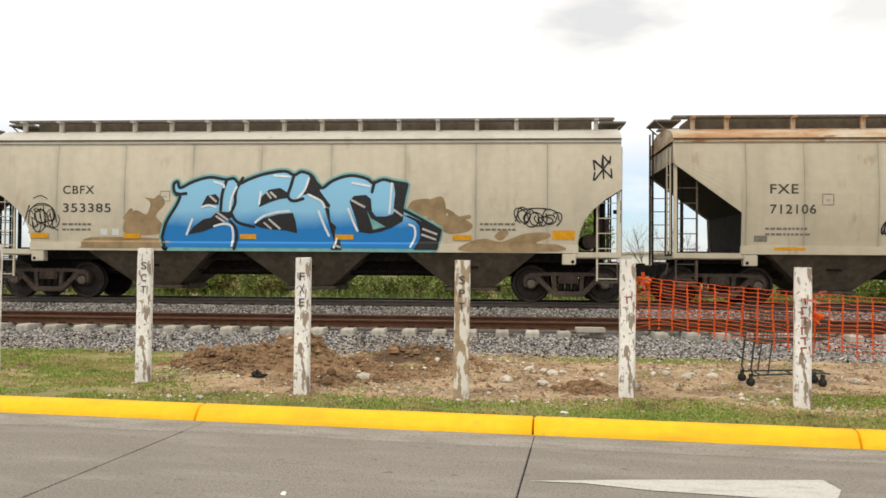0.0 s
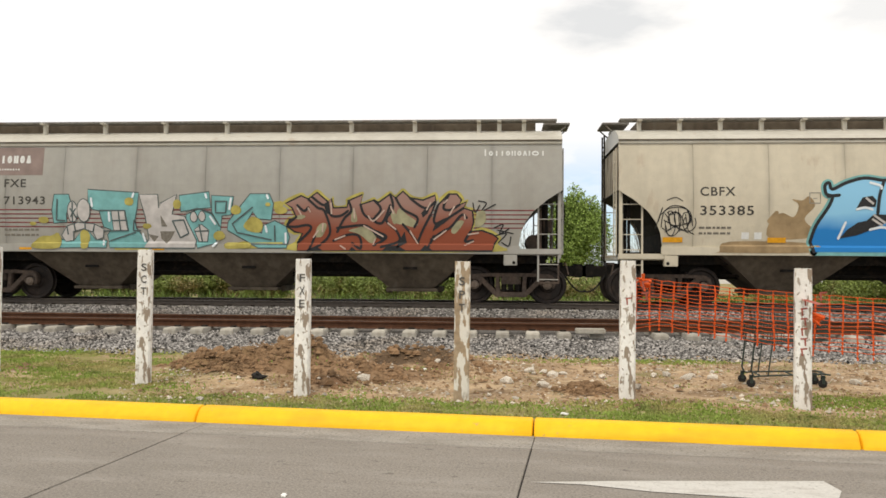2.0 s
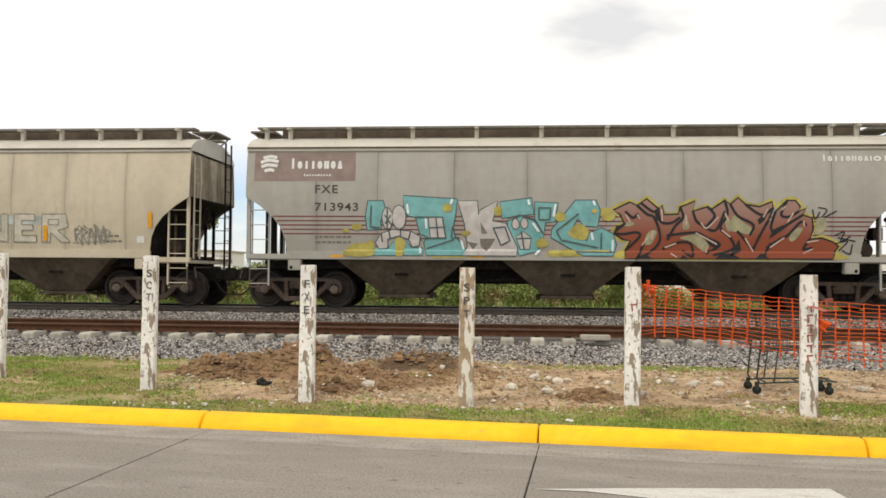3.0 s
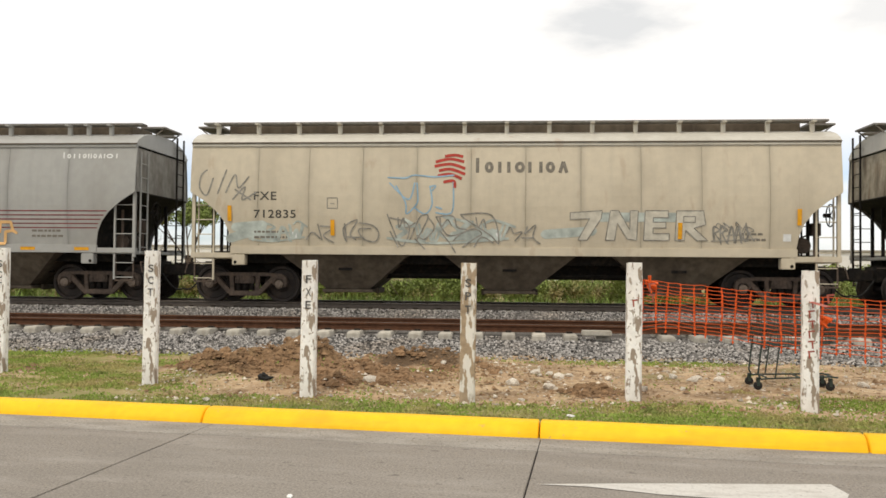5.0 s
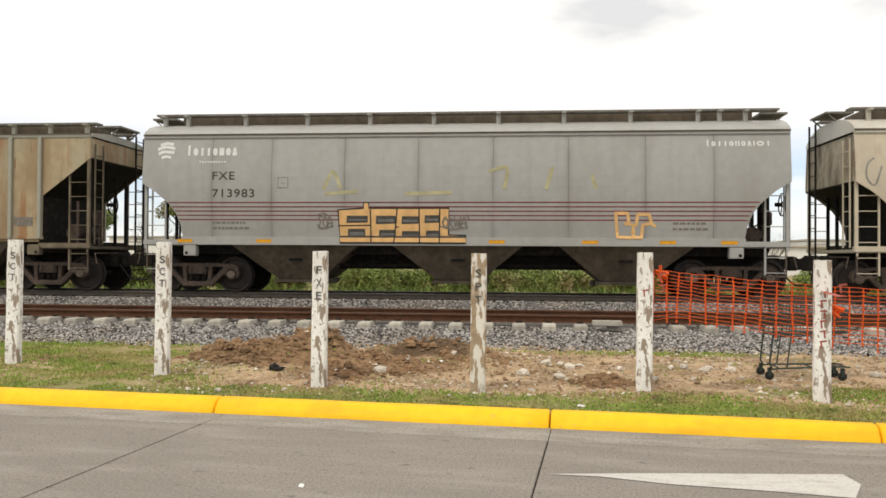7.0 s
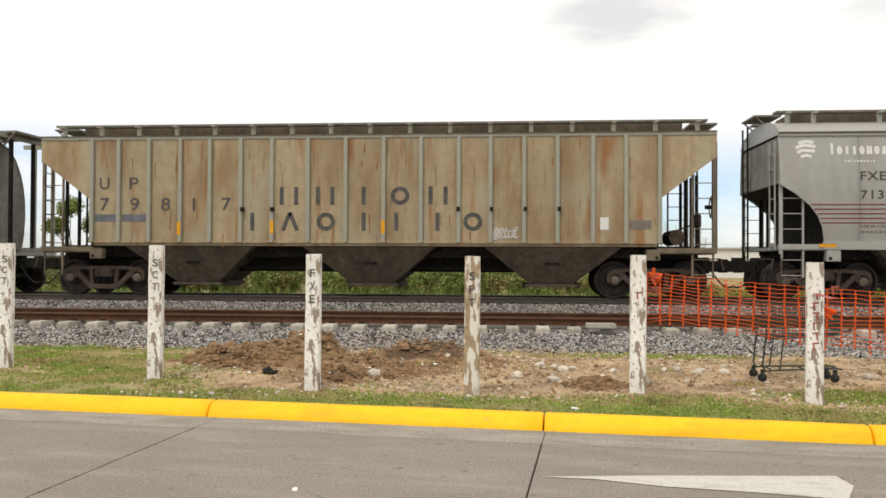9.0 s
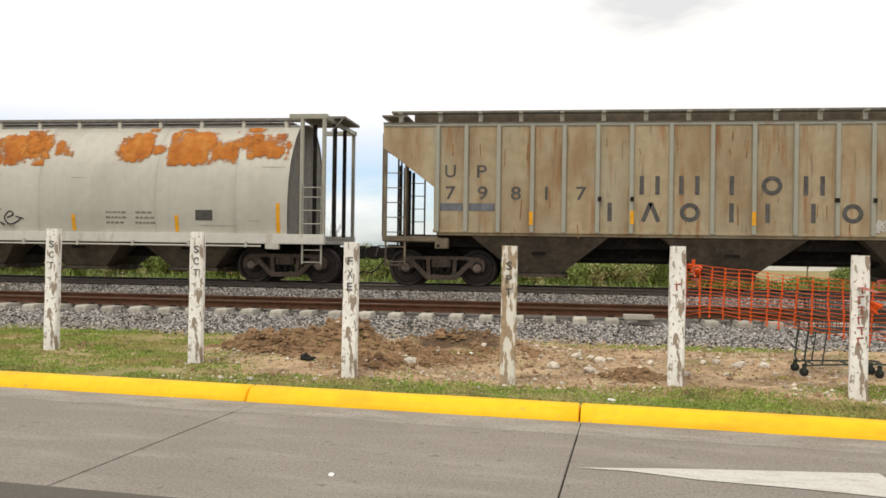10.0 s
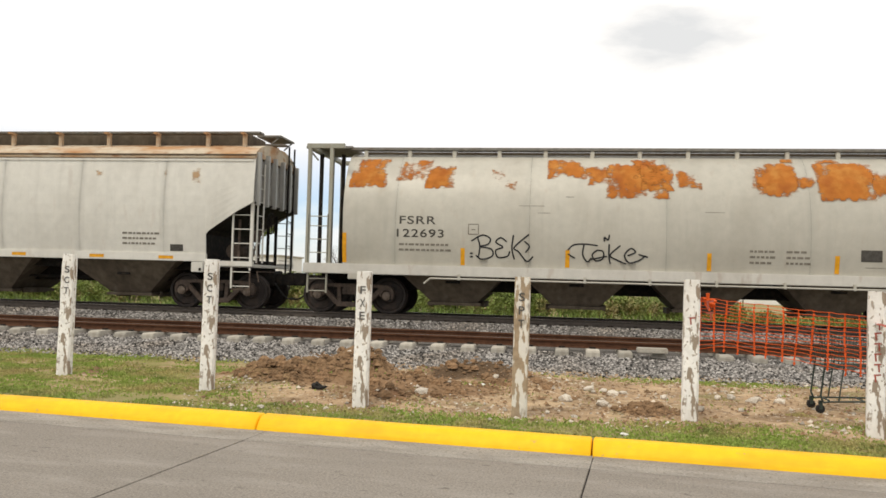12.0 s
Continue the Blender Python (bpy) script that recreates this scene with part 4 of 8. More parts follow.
def bays(car, xs, half=1.62, gate=0.55, top=1.24, y_top=1.5, mat=None, low=0.30):
    for x in xs:
        sh = Shape()
        t = [(x - half, -y_top, top), (x + half, -y_top, top), (x + half, y_top, top), (x - half, y_top, top)]
        b = [(x - gate, -0.86, low + 0.06), (x + gate, -0.86, low + 0.06), (x + gate, 0.86, low + 0.06), (x - gate, 0.86, low + 0.06)]
        sh.add(t + b, [(0, 1, 5, 4), (1, 2, 6, 5), (2, 3, 7, 6), (3, 0, 4, 7), (4, 5, 6, 7), (3, 2, 1, 0)])
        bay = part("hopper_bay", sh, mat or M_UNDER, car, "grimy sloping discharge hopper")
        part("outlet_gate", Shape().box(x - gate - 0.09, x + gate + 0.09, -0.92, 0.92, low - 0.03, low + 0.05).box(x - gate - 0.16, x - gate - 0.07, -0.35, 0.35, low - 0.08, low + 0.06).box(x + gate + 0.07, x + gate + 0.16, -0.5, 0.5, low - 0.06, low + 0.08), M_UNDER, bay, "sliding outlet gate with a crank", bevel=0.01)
        part("grip_plate", Shape().box(x - 0.17, x + 0.17, -1.26, -1.2, low + 0.52, low + 0.58), M_DARK, bay)


def hopper(name, label, left, L, mat, seams, cut=CUT_ROUND, roof_mat=None, walk_xs=(), gates=(3.8, 7.83, 11.86), prof=side_hopper, eave=3.86, sill_mat=None, roof_z=4.52, trucks=1.2, brakes=(False, True), core_mat=None, rise=1.0, end_mat=None, sill_low=1.20):
    car = thing(name, label, "freight car", "cars of the freight train")
    CARS.append((car, left))
    cut_x = [c[0] for c in cut]
    # inner body with its sloped end sheets
    g = 0.10
    pts = [(0.04, eave - 0.02)] + [(e + g * min(1, i), z + (0.02 if i < len(cut) - 1 else -0.14)) for i, (e, z) in enumerate(cut)]
    outline = pts + [(L - x, z) for x, z in reversed(pts)]
    part("inner_body", Shape().slab(outline, -1.54, 1.54), core_mat or M_END, car, "sloped end sheets and inner shell")
    # thin black slabs under each sloped end carry its shade in their colour
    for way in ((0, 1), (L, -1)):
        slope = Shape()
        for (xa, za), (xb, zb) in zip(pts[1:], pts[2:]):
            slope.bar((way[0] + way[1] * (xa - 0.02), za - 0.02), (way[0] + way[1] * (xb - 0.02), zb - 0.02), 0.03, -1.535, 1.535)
        part("slope_sheet", slope, M_DARK, car, "underside of the sloped end sheet with its shade in black")
    # side sheets between the weld seams
    edges = [0.0] + list(seams) + [L]
    for a, b in zip(edges, edges[1:]):
        for side in (1, -1):
            xs = sorted({a + 0.003, b - 0.003, a + 0.205, b - 0.205, *[c for c in cut_x if a + 0.008 < c < b - 0.008], *[L - c for c in cut_x if a + 0.008 < L - c < b - 0.008]})
            sh = Shape()
            nz = 10
            v = []
            for x in xs:
                e = min(x, L - x)
                zl = lowest(cut, e)
                for j in range(nz + 1):
                    z = zl + (eave - zl) * j / nz
                    v.append((x, side * prof(z), z))
            n1 = nz + 1
            f = [(i * n1 + j, (i + 1) * n1 + j, (i + 1) * n1 + j + 1, i * n1 + j + 1) for i in range(len(xs) - 1) for j in range(nz)]
            k = len(v)
            rim = [i * n1 for i in range(len(xs))] + [(len(xs) - 1) * n1 + j for j in range(1, n1)] + [i * n1 + nz for i in range(len(xs) - 2, -1, -1)] + list(range(nz - 1, 0, -1))
            v += [(v[i][0], v[i][1] + side * 0.03, v[i][2]) for i in rim]
            m = len(rim)
            f += [(rim[i], k + i, k + (i + 1) % m, rim[(i + 1) % m]) for i in range(m)]
            sh.add(v, f)
            me = sh.mesh("side_sheet", mat)
            uv = me.uv_layers.new(name="wear")
            for lp in me.loops:
                px, pz = me.vertices[lp.vertex_index].co.x, me.vertices[lp.vertex_index].co.z
                d = min(px - a if a > 0 else 9.0, b - px if b < L else 9.0)
                uv.data[lp.index].uv = (max(0.0, 1.0 - d / 0.2), pz)
            part("side_sheet", me, mat, car)
    deep = cut[-1][0]
    for s in (-1, 1):
        part("side_sill", Shape().box(deep - 0.02, L - deep + 0.02, min(s * 1.52, s * 1.60), max(s * 1.52, s * 1.60), sill_low, 1.40), sill_mat or mat, car, "long side sill", bevel=0.01)
        part("top_chord", Shape().box(0.0, L, min(s * 1.48, s * 1.60), max(s * 1.48, s * 1.60), eave - 0.035, eave + 0.035), roof_mat or mat, car, "rolled top chord", bevel=0.02)
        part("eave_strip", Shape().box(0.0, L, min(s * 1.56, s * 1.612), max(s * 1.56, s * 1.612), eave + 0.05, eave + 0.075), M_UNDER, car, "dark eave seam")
    roof = [(y, eave + (z - eave) * rise) for y, z in ((-1.585, eave + 0.02), (-1.575, eave + 0.09), (-1.5, eave + 0.17), (-1.25, eave + 0.30), (-0.9, eave + 0.40), (-0.5, eave + 0.46), (0.5, eave + 0.46), (0.9, eave + 0.40), (1.25, eave + 0.30), (1.5, eave + 0.17), (1.575, eave + 0.09), (1.585, eave + 0.02))]
    k = len(roof)
    sh = Shape().add([(x, y, z) for x in (0.0, L) for y, z in roof], [(i, i + 1, i + 1 + k, i + k) for i in range(k - 1)] + [tuple(range(k)), tuple(range(2 * k - 1, k - 1, -1))])
    part("roof", sh, roof_mat or mat, car, "curved steel roof")
    part("hatch_trough", Shape().box(0.6, L - 0.6, -0.62, 0.62, eave + 0.40 * rise, roof_z + 0.035), M_UNDER, car, "long roof hatch cover", bevel=0.02)
    roof_walk(car, L, roof_z, walk_xs, 0.95, eave + 0.2 * rise, roof_mat or mat)
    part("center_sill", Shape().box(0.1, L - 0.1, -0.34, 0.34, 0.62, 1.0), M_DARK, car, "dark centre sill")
    # one slab closes the gap between the bays, its shade painted near black
    part("underframe", Shape().box(0.35, L - 0.35, -1.05, 1.05, 0.985, 1.275), M_DARK, car, "underframe slab between the discharge hoppers, shade in its dark colour")
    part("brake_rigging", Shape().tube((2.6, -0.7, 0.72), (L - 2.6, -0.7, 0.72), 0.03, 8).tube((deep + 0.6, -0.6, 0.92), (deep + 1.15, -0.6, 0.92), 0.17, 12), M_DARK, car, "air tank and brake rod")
    bays(car, gates)
    for fr in (False, True):
        car_end(car, L, fr, end_mat or mat, roof_z, cut, brake=brakes[1 if fr else 0], top=eave if cut is CUT_SLOPE or cut is CUT_RIBBED else 2.8)
    for x in (trucks, L - trucks):
        truck(car, x)
    return car


def even(a, b, n):
    return [a + (b - a) * i / (n - 1) for i in range(n)]


M_BLACK = material("black_graffiti_paint", (0.03, 0.03, 0.032), 0.6, grain=0.2, grain_scale=20)
M_LETTER = material("dark_lettering", (0.075, 0.07, 0.062), 0.75, grain=0.3, grain_scale=18)
M_LETTER_SOFT = material("faded_lettering", (0.20, 0.18, 0.15), 0.8, grain=0.25, grain_scale=18)
M_WHITE = material("white_vinyl", (0.72, 0.72, 0.70), 0.6, grain=0.08, grain_scale=12)
M_AMBER = material("amber_reflector", (0.72, 0.34, 0.02), 0.4, grain=0.15, grain_scale=10)
M_TEAL = material("teal_spray", (0.19, 0.42, 0.42), 0.6, grain=0.15, grain_scale=5)
M_WHITE_SPRAY = material("white_spray", (0.75, 0.80, 0.84), 0.6, grain=0.1, grain_scale=6)
M_YELLOW_SPRAY = material("dull_yellow_spray", (0.42, 0.36, 0.10), 0.7, grain=0.25, grain_scale=4)
M_LILAC = material("pale_grey_spray", (0.52, 0.49, 0.47), 0.7, grain=0.15, grain_scale=5)
M_SAND = material("tan_spray", (0.33, 0.235, 0.13), 0.8, grain=0.25, grain_scale=4)
M_PEACH = material("peach_spray", (0.72, 0.44, 0.19), 0.7, grain=0.15, grain_scale=5)
M_RED = material("red_spray", (0.42, 0.06, 0.045), 0.7, grain=0.2, grain_scale=8)
M_MAROON = material("maroon_stripe", (0.20, 0.05, 0.055), 0.7, grain=0.35, grain_scale=6)
M_TAG_BLUE = material("thin_blue_spray", (0.27, 0.42, 0.54), 0.7, grain=0.2, grain_scale=6)
M_PALE_BLUE = material("washed_blue_spray", (0.43, 0.47, 0.43), 0.8, grain=0.3, grain_scale=4)
M_GREY_SPRAY = material("grey_spray", (0.17, 0.165, 0.16), 0.7, grain=0.2, grain_scale=6)
M_TEAL_EDGE = material("dark_teal_spray", (0.10, 0.13, 0.13), 0.7, grain=0.25, grain_scale=6)
M_OLIVE = material("olive_spray", (0.34, 0.32, 0.2), 0.7, grain=0.2, grain_scale=5)
M_TAG_GREY = material("worn_grey_spray", (0.27, 0.255, 0.225), 0.8, grain=0.35, grain_scale=9)
M_PINK = material("pinkish_spray", (0.56, 0.42, 0.35), 0.7, grain=0.15, grain_scale=5)
M_RUST_PATCH = material("bare_rust", (0.42, 0.145, 0.026), 0.9, grain=0.12, grain_scale=6, stains=(((0.50, 0.24, 0.06), 0.7, 3.0, 0.5, 0.7, (1, 1, 1)), ((0.3, 0.085, 0.02), 0.7, 1.6, 0.5, 0.64, (1, 1, 1))))



def faded_spray(name, low, high, z0, z1):
    """Spray paint that fades from one colour to another up the side."""
    m = material(name, low, 0.5, grain=0.08, grain_scale=3)
    n, l = m.node_tree.nodes, m.node_tree.links
    sep = n.new("ShaderNodeSeparateXYZ")
    l.new(n.new("ShaderNodeTexCoord").outputs["Object"], sep.inputs[0])
    wob = n.new("ShaderNodeTexNoise")
    wob.inputs["Scale"].default_value = 1.5
    l.new(n.new("ShaderNodeTexCoord").outputs["Object"], wob.inputs["Vector"])
    add = n.new("ShaderNodeMath")
    add.operation, add.inputs[2].default_value = "MULTIPLY_ADD", -0.15
    l.new(wob.outputs["Fac"], add.inputs[0])
    add.inputs[1].default_value = 0.3
    plus = n.new("ShaderNodeMath")
    l.new(sep.outputs["Z"], plus.inputs[0])
    l.new(add.outputs[0], plus.inputs[1])
    r = n.new("ShaderNodeMapRange")
    r.inputs["From Min"].default_value, r.inputs["From Max"].default_value = z0, z1
    l.new(plus.outputs[0], r.inputs[0])
    mix = n.new("ShaderNodeMix")
    mix.data_type = "RGBA"
    l.new(r.outputs[0], mix.inputs[0])
    mix.inputs[6].default_value, mix.inputs[7].default_value = (*low, 1), (*high, 1)
    l.new(mix.outputs[2], n["Principled BSDF"].inputs["Base Color"])
    return m


M_ESC = faded_spray("blue_fade_spray", (0.025, 0.22, 0.58), (0.28, 0.58, 0.82), 1.80, 2.20)
M_RUSSET = faded_spray("russet_fade_spray", (0.27, 0.075, 0.04), (0.33, 0.20, 0.165), 1.75, 2.45)

M_END = material("grimy_end_sheet", (0.46, 0.41, 0.32), 0.8, grain=0.2, grain_scale=6, stains=(((0.16, 0.13, 0.095), 0.85, 2.5, 0.42, 0.64, (1, 1, 0.3)), ((0.2, 0.1, 0.05), 0.6, 5.0, 0.55, 0.68, (1, 1, 0.2))))
M_END_GREY = material("grimy_grey_end_sheet", (0.32, 0.31, 0.285), 0.8, grain=0.15, grain_scale=6, stains=(((0.12, 0.1, 0.08), 0.7, 2.5, 0.45, 0.7, (1, 1, 0.4)),))

# beige car with the blue graffiti
L = 15.54
car = hopper("hopper_car", "beige covered hopper with large blue graffiti", -12.76, L, M_BEIGE, [1.72, 3.45, 5.17, 6.87, 8.6, 10.4, 12.1, 13.8], walk_xs=even(0.55, L - 0.55, 16), gates=(4.0, 7.94, 11.98), roof_mat=M_ROOF)
P = side_hopper
at, sc = (4.44, 1.29), 0.0137
TAN_CLOUDS = [[(-71, 23), (-70, 53), (-51, 66), (-32, 59), (-24, 79), (-35, 89), (-18, 87), (-7, 94), (3, 78), (-14, 56), (2, 37), (-3, 24)], [(-154, 0), (-137, 17), (-4, 15), (-1, -1), (-151, -2)], [(440, 62), (451, 78), (473, 84), (503, 89), (505, 39), (473, 56)]]
TAN_CLOUDS += [[(500, 36), (513, 62), (532, 56), (554, 42), (544, 30), (514, 26)], [(539, -4), (546, 11), (575, 18), (604, 13), (644, 27), (682, 29), (688, 21), (664, 11), (703, 8), (703, -3)], [(592, 23), (609, 35), (616, 27), (603, 15)]]
for shape in TAN_CLOUDS:
    painted(car, P, "graffiti_cloud", M_SAND, shape, at, sc, 0.003, label="tan sprayed cloud")
for line in ([(440, 62), (450, 80), (476, 84)], [(462, 40), (500, 66), (520, 60)], [(516, 50), (548, 56)], [(-72, 52), (-60, 66)]):
    sprayed(car, P, "graffiti_cloud", M_SAND, [line], at, sc, 0.10, 0.0035, label="tan sprayed cloud")
TOP = curve_points([(-4, 17), (5, 45), (24, 75), (31, 93), (21, 98), (19, 112), (26, 117), (31, 106), (54, 117), (84, 125), (114, 121), (128, 123), (139, 114), (155, 121), (184, 131), (220, 136), (237, 129), (251, 135), (269, 128), (279, 113), (289, 106), (307, 119), (337, 128), (366, 123), (379, 115), (396, 121), (414, 117), (439, 113)], 4)
BODY = [(2, 0)] + TOP + [(434, 91), (430, 69), (461, 53), (497, 33), (488, 0)]
sprayed(car, P, "graffiti_halo", M_TEAL, [BODY + BODY[:1]], at, sc, 0.17, 0.004, smooth=False, label="teal sprayed halo")
painted(car, P, "graffiti_letter", M_ESC, BODY, at, sc, 0.010, smooth=False, label="blue bubble lettering fading to deep blue")
sprayed(car, P, "graffiti_outline", M_BLACK, [BODY], at, sc, 0.075, 0.014, smooth=False, label="black sprayed outline")
ESC_BLACK = [[(69, 72), (80, 92), (96, 95), (103, 87), (101, 76), (91, 76)], [(44, 23), (55, 37), (73, 50), (87, 53), (99, 64), (124, 63), (127, 55), (114, 47), (98, 41), (89, 35), (71, 28)], [(175, 72), (179, 90), (193, 103), (213, 106), (226, 98), (226, 88), (211, 86), (193, 80)], [(265, 128), (273, 123), (287, 110), (284, 101), (303, 76), (301, 71), (293, 74), (280, 89), (263, 96), (254, 93), (262, 114)], [(165, 41), (183, 52), (208, 59), (236, 62), (241, 45), (243, 26), (222, 31), (193, 33), (176, 36)]]
ESC_BLACK += [[(293, 72), (301, 70), (303, 47), (313, 38), (310, 26), (320, 13), (323, -3), (303, -3), (310, 11), (304, 28)], [(337, 83), (345, 92), (366, 94), (375, 87), (377, 65), (384, 56), (401, 56), (414, 60), (419, 71), (433, 60), (431, 48), (412, 37), (394, 30), (373, 26), (354, 29), (349, 49)], [(415, 116), (441, 113), (434, 92), (433, 60), (415, 70), (418, 96)], [(433, 58), (441, 58), (500, 32), (497, 20), (492, -2), (450, -2), (462, 18), (461, 39), (454, 48)]]
for shape in ESC_BLACK:
    painted(car, P, "graffiti_shadow", M_BLACK, shape, at, sc, 0.017, smooth=False, label="black inner shape")
ESC_LINES = [[(145, 124), (137, 110), (132, 96), (131, 78), (124, 63)], [(115, 119), (108, 96), (105, 66)], [(237, 128), (232, 110), (227, 92), (236, 83), (254, 87)], [(381, 117), (377, 99)], [(122, 47), (132, 34), (133, 16), (129, -2)], [(125, 59), (136, 45), (165, 37)], [(24, 94), (42, 96)]]
for line in ESC_LINES:
    sprayed(car, P, "graffiti_line", M_BLACK, [line], at, sc, 0.075, 0.017, label="black inner line")
ESC_SHINE = [[(93, 117), (109, 112), (111, 107)], [(134, 108), (125, 88), (122, 67)], [(71, 72), (84, 75), (96, 72)], [(53, 50), (42, 23)], [(93, 38), (111, 42), (124, 38), (127, 23), (125, 3)], [(202, 128), (229, 126)], [(178, 99), (175, 78)], [(264, 123), (257, 103), (245, 89)], [(264, 94), (286, 83), (293, 72)], [(282, 65), (291, 42), (300, 22)], [(168, 45), (183, 56), (208, 63), (229, 65)], [(342, 115), (373, 109)], [(412, 114), (410, 85), (408, 62)], [(335, 69), (344, 46), (351, 31)], [(443, 42), (452, 37), (453, 21), (445, 3)]]
ESC_SHINE += [[(314, 17), (309, 1)]]
for line in ESC_SHINE:
    sprayed(car, P, "graffiti_shine", M_WHITE_SPRAY, [line], at, sc, 0.055, 0.021, label="white highlight")
ESC_GLINT = [[(85, 92), (98, 81)], [(98, 63), (118, 49)], [(96, 56), (113, 45)], [(188, 98), (197, 87)], [(195, 99), (206, 89)], [(183, 45), (197, 33)], [(192, 51), (213, 33)], [(340, 85), (365, 72)], [(417, 67), (431, 57)], [(466, 35), (492, 25)], [(464, 25), (490, 16)], [(310, 6), (321, 1)]]
for line in ESC_GLINT:
    sprayed(car, P, "graffiti_glint", M_LILAC, [line], at, sc, 0.05, 0.022, label="pale slanted glint", square=True)
ESC_CHIP = [[(368, 67), (375, 53), (401, 38), (379, 33)]]
painted(car, P, "graffiti_chip", M_TEAL, ESC_CHIP[0], at, sc, 0.021, smooth=False, label="teal chip")
text_on(car, P, "CBFX", 1.88, 2.59, 0.21, M_LETTER, 0.80)
text_on(car, P, "353385", 1.88, 2.14, 0.22, M_LETTER, 1.22)
small_print(car, P, 1.85, 1.82, M_LETTER_SOFT, 2, 0.75)
small_print(car, P, 12.2, 1.86, M_LETTER_SOFT, 2, 0.85)
TAG = [[(0, 30), (15, 42), (35, 38), (40, 20), (20, 14), (4, 22)], [(6, 5), (20, 12), (38, 4)], [(10, 34), (14, 8)], [(24, 38), (26, 6)], [(34, 30), (38, 8), (46, 2)], [(8, 50), (20, 54), (30, 49)], [(-4, 20), (2, 40), (-8, 10)]]
sprayed(car, P, "tag", M_BLACK, TAG + loops(3, 44, 40, 7), (0.98, 1.66), 0.0165, 0.02, 0.006, label="thin black tag")
sprayed(car, P, "tag", M_BLACK, loops(5, 74, 32, 12), (13.05, 1.82), 0.0139, 0.026, 0.006, label="scribbled black tag")
for line in [[(762, 154), (764, 138)], [(762, 154), (776, 142), (778, 163), (790, 148), (791, 161)], [(764, 120), (790, 154)], [(764, 154), (793, 124)], [(778, 163), (779, 123)], [(762, 120), (764, 133)], [(793, 124), (792, 139)]]:
    sprayed(car, P, "tag", M_BLACK, [line], at, sc, 0.04, 0.006, smooth=False, label="angular black tag")
for x0, x1 in ((1.02, 1.48), (3.42, 3.84), (6.35, 6.75), (8.7, 9.15), (11.55, 12.0)):
    plate(car, P, "reflector", x0, x1, 1.50, 1.62, M_AMBER, "amber reflective strip", 0.018)
plate(car, P, "reflector", 13.92, 14.45, 1.52, 1.74, M_AMBER, "amber reflective plate")
for x0 in (2.83, 3.12):
    plate(car, P, "sticker", x0, x0 + 0.17, 1.58, 1.74, M_WHITE, "white paper sticker")
sprayed(car, P, "marker", M_TAG_GREY, [[(0, 0), (0, 1), (1, 1), (1, 0), (0, 0)], [(0.3, 0.45), (0.7, 0.45)]], (4.36, 2.42), 0.24, 0.02, 0.006, smooth=False, label="small stencilled square", square=True)

# grey car with teal and brown graffiti
L = 15.52


def grey_livery(car, x_logo, z_off, x_mark, number):
    sprayed(car, P, "stripe", M_MAROON, [[(e, 1.82 + 0.105 * i), (6.2, 1.82 + 0.105 * i), (11.0, 1.82 + 0.105 * i), (15.54 - e, 1.82 + 0.105 * i)] for i, e in enumerate((0.95, 0.91, 0.85, 0.77, 0.69))], (0, 0), 1.0, 0.028, 0.003, smooth=False, label="thin maroon stripes", square=True)
    wings(car, x_logo, 3.40, M_WHITE)
    blocks(car, x_logo + 0.52, 3.40, 0.26, [0.13] + [0.12] * 7, M_WHITE, lean=0.05)
    blocks(car, x_logo + 0.85, 3.22, 0.06, [0.05] * 10, M_WHITE, gap=0.02)
    blocks(car, 13.64, 3.55, 0.16, [0.10] * 8 + [0.04] + [0.17, 0.12], M_WHITE, gap=0.035)
    text_on(car, P, "FXE", x_mark, 2.80, 0.20, M_LETTER, 0.56)
    text_on(car, P, number, x_mark, 2.37, 0.20, M_LETTER, 1.06)
    small_print(car, P, x_mark, 1.72, M_LETTER_SOFT, 2, 0.85)
    small_print(car, P, 12.9, 1.72, M_LETTER_SOFT, 2, 0.7)


def wings(car, x, z, mat):
    """A plain mark of three swept bands."""
    sprayed(car, P, "logo_mark", mat, [[(-0.20, 0.05), (-0.05, 0.10), (0.20, 0.08)], [(-0.22, 0.16), (-0.02, 0.22), (0.22, 0.18)], [(-0.16, 0.27), (0.02, 0.31), (0.18, 0.28)], [(-0.12, -0.05), (0.02, -0.02), (0.12, -0.05)]], (x, z), 1.0, 0.075, 0.006, label="swept band emblem", square=True)


def plain_mark(car, prof, kind, x, z, w, h, t, mat, name, label):
    """One plain shape of a company name: a bar, a pair of bars, a ring or a wedge."""
    if kind == "bar":
        lines = [[(x + w / 2, z), (x + w / 2, z + h)]]
    elif kind == "pair":
        lines = [[(x + t / 2, z), (x + t / 2, z + h)], [(x + w - t / 2, z), (x + w - t / 2, z + h)]]
    elif kind == "wedge":
        lines = [[(x + t / 2, z), (x + w / 2, z + h)], [(x + w / 2, z + h), (x + w - t / 2, z)]]
    else:
        r, q = (w - t) / 2, (h - t) / 2
        lines = [[(x + w / 2 + r * math.cos(0.5 + k * 0.524), z + h / 2 + q * math.sin(0.5 + k * 0.524)) for k in range(13)]]
    for line in lines:
        sprayed(car, prof, name, mat, [line], (0, 0), 1.0, t, 0.006, label=label, square=True)


def blocks(car, x, z, h, widths, mat, gap=0.045, lean=0.0, name="name_shape", label="plain shape of a company name"):
    for i, w in enumerate(widths):
        hh = h if i == 0 else h * 0.74
        kind = ("bar", "ring", "bar", "bar", "ring", "pair", "ring", "wedge")[i % 8]
        plain_mark(car, side_hopper, kind, x, z, w, hh, max(0.026, h * 0.22), mat, name, label)
        x += w + gap


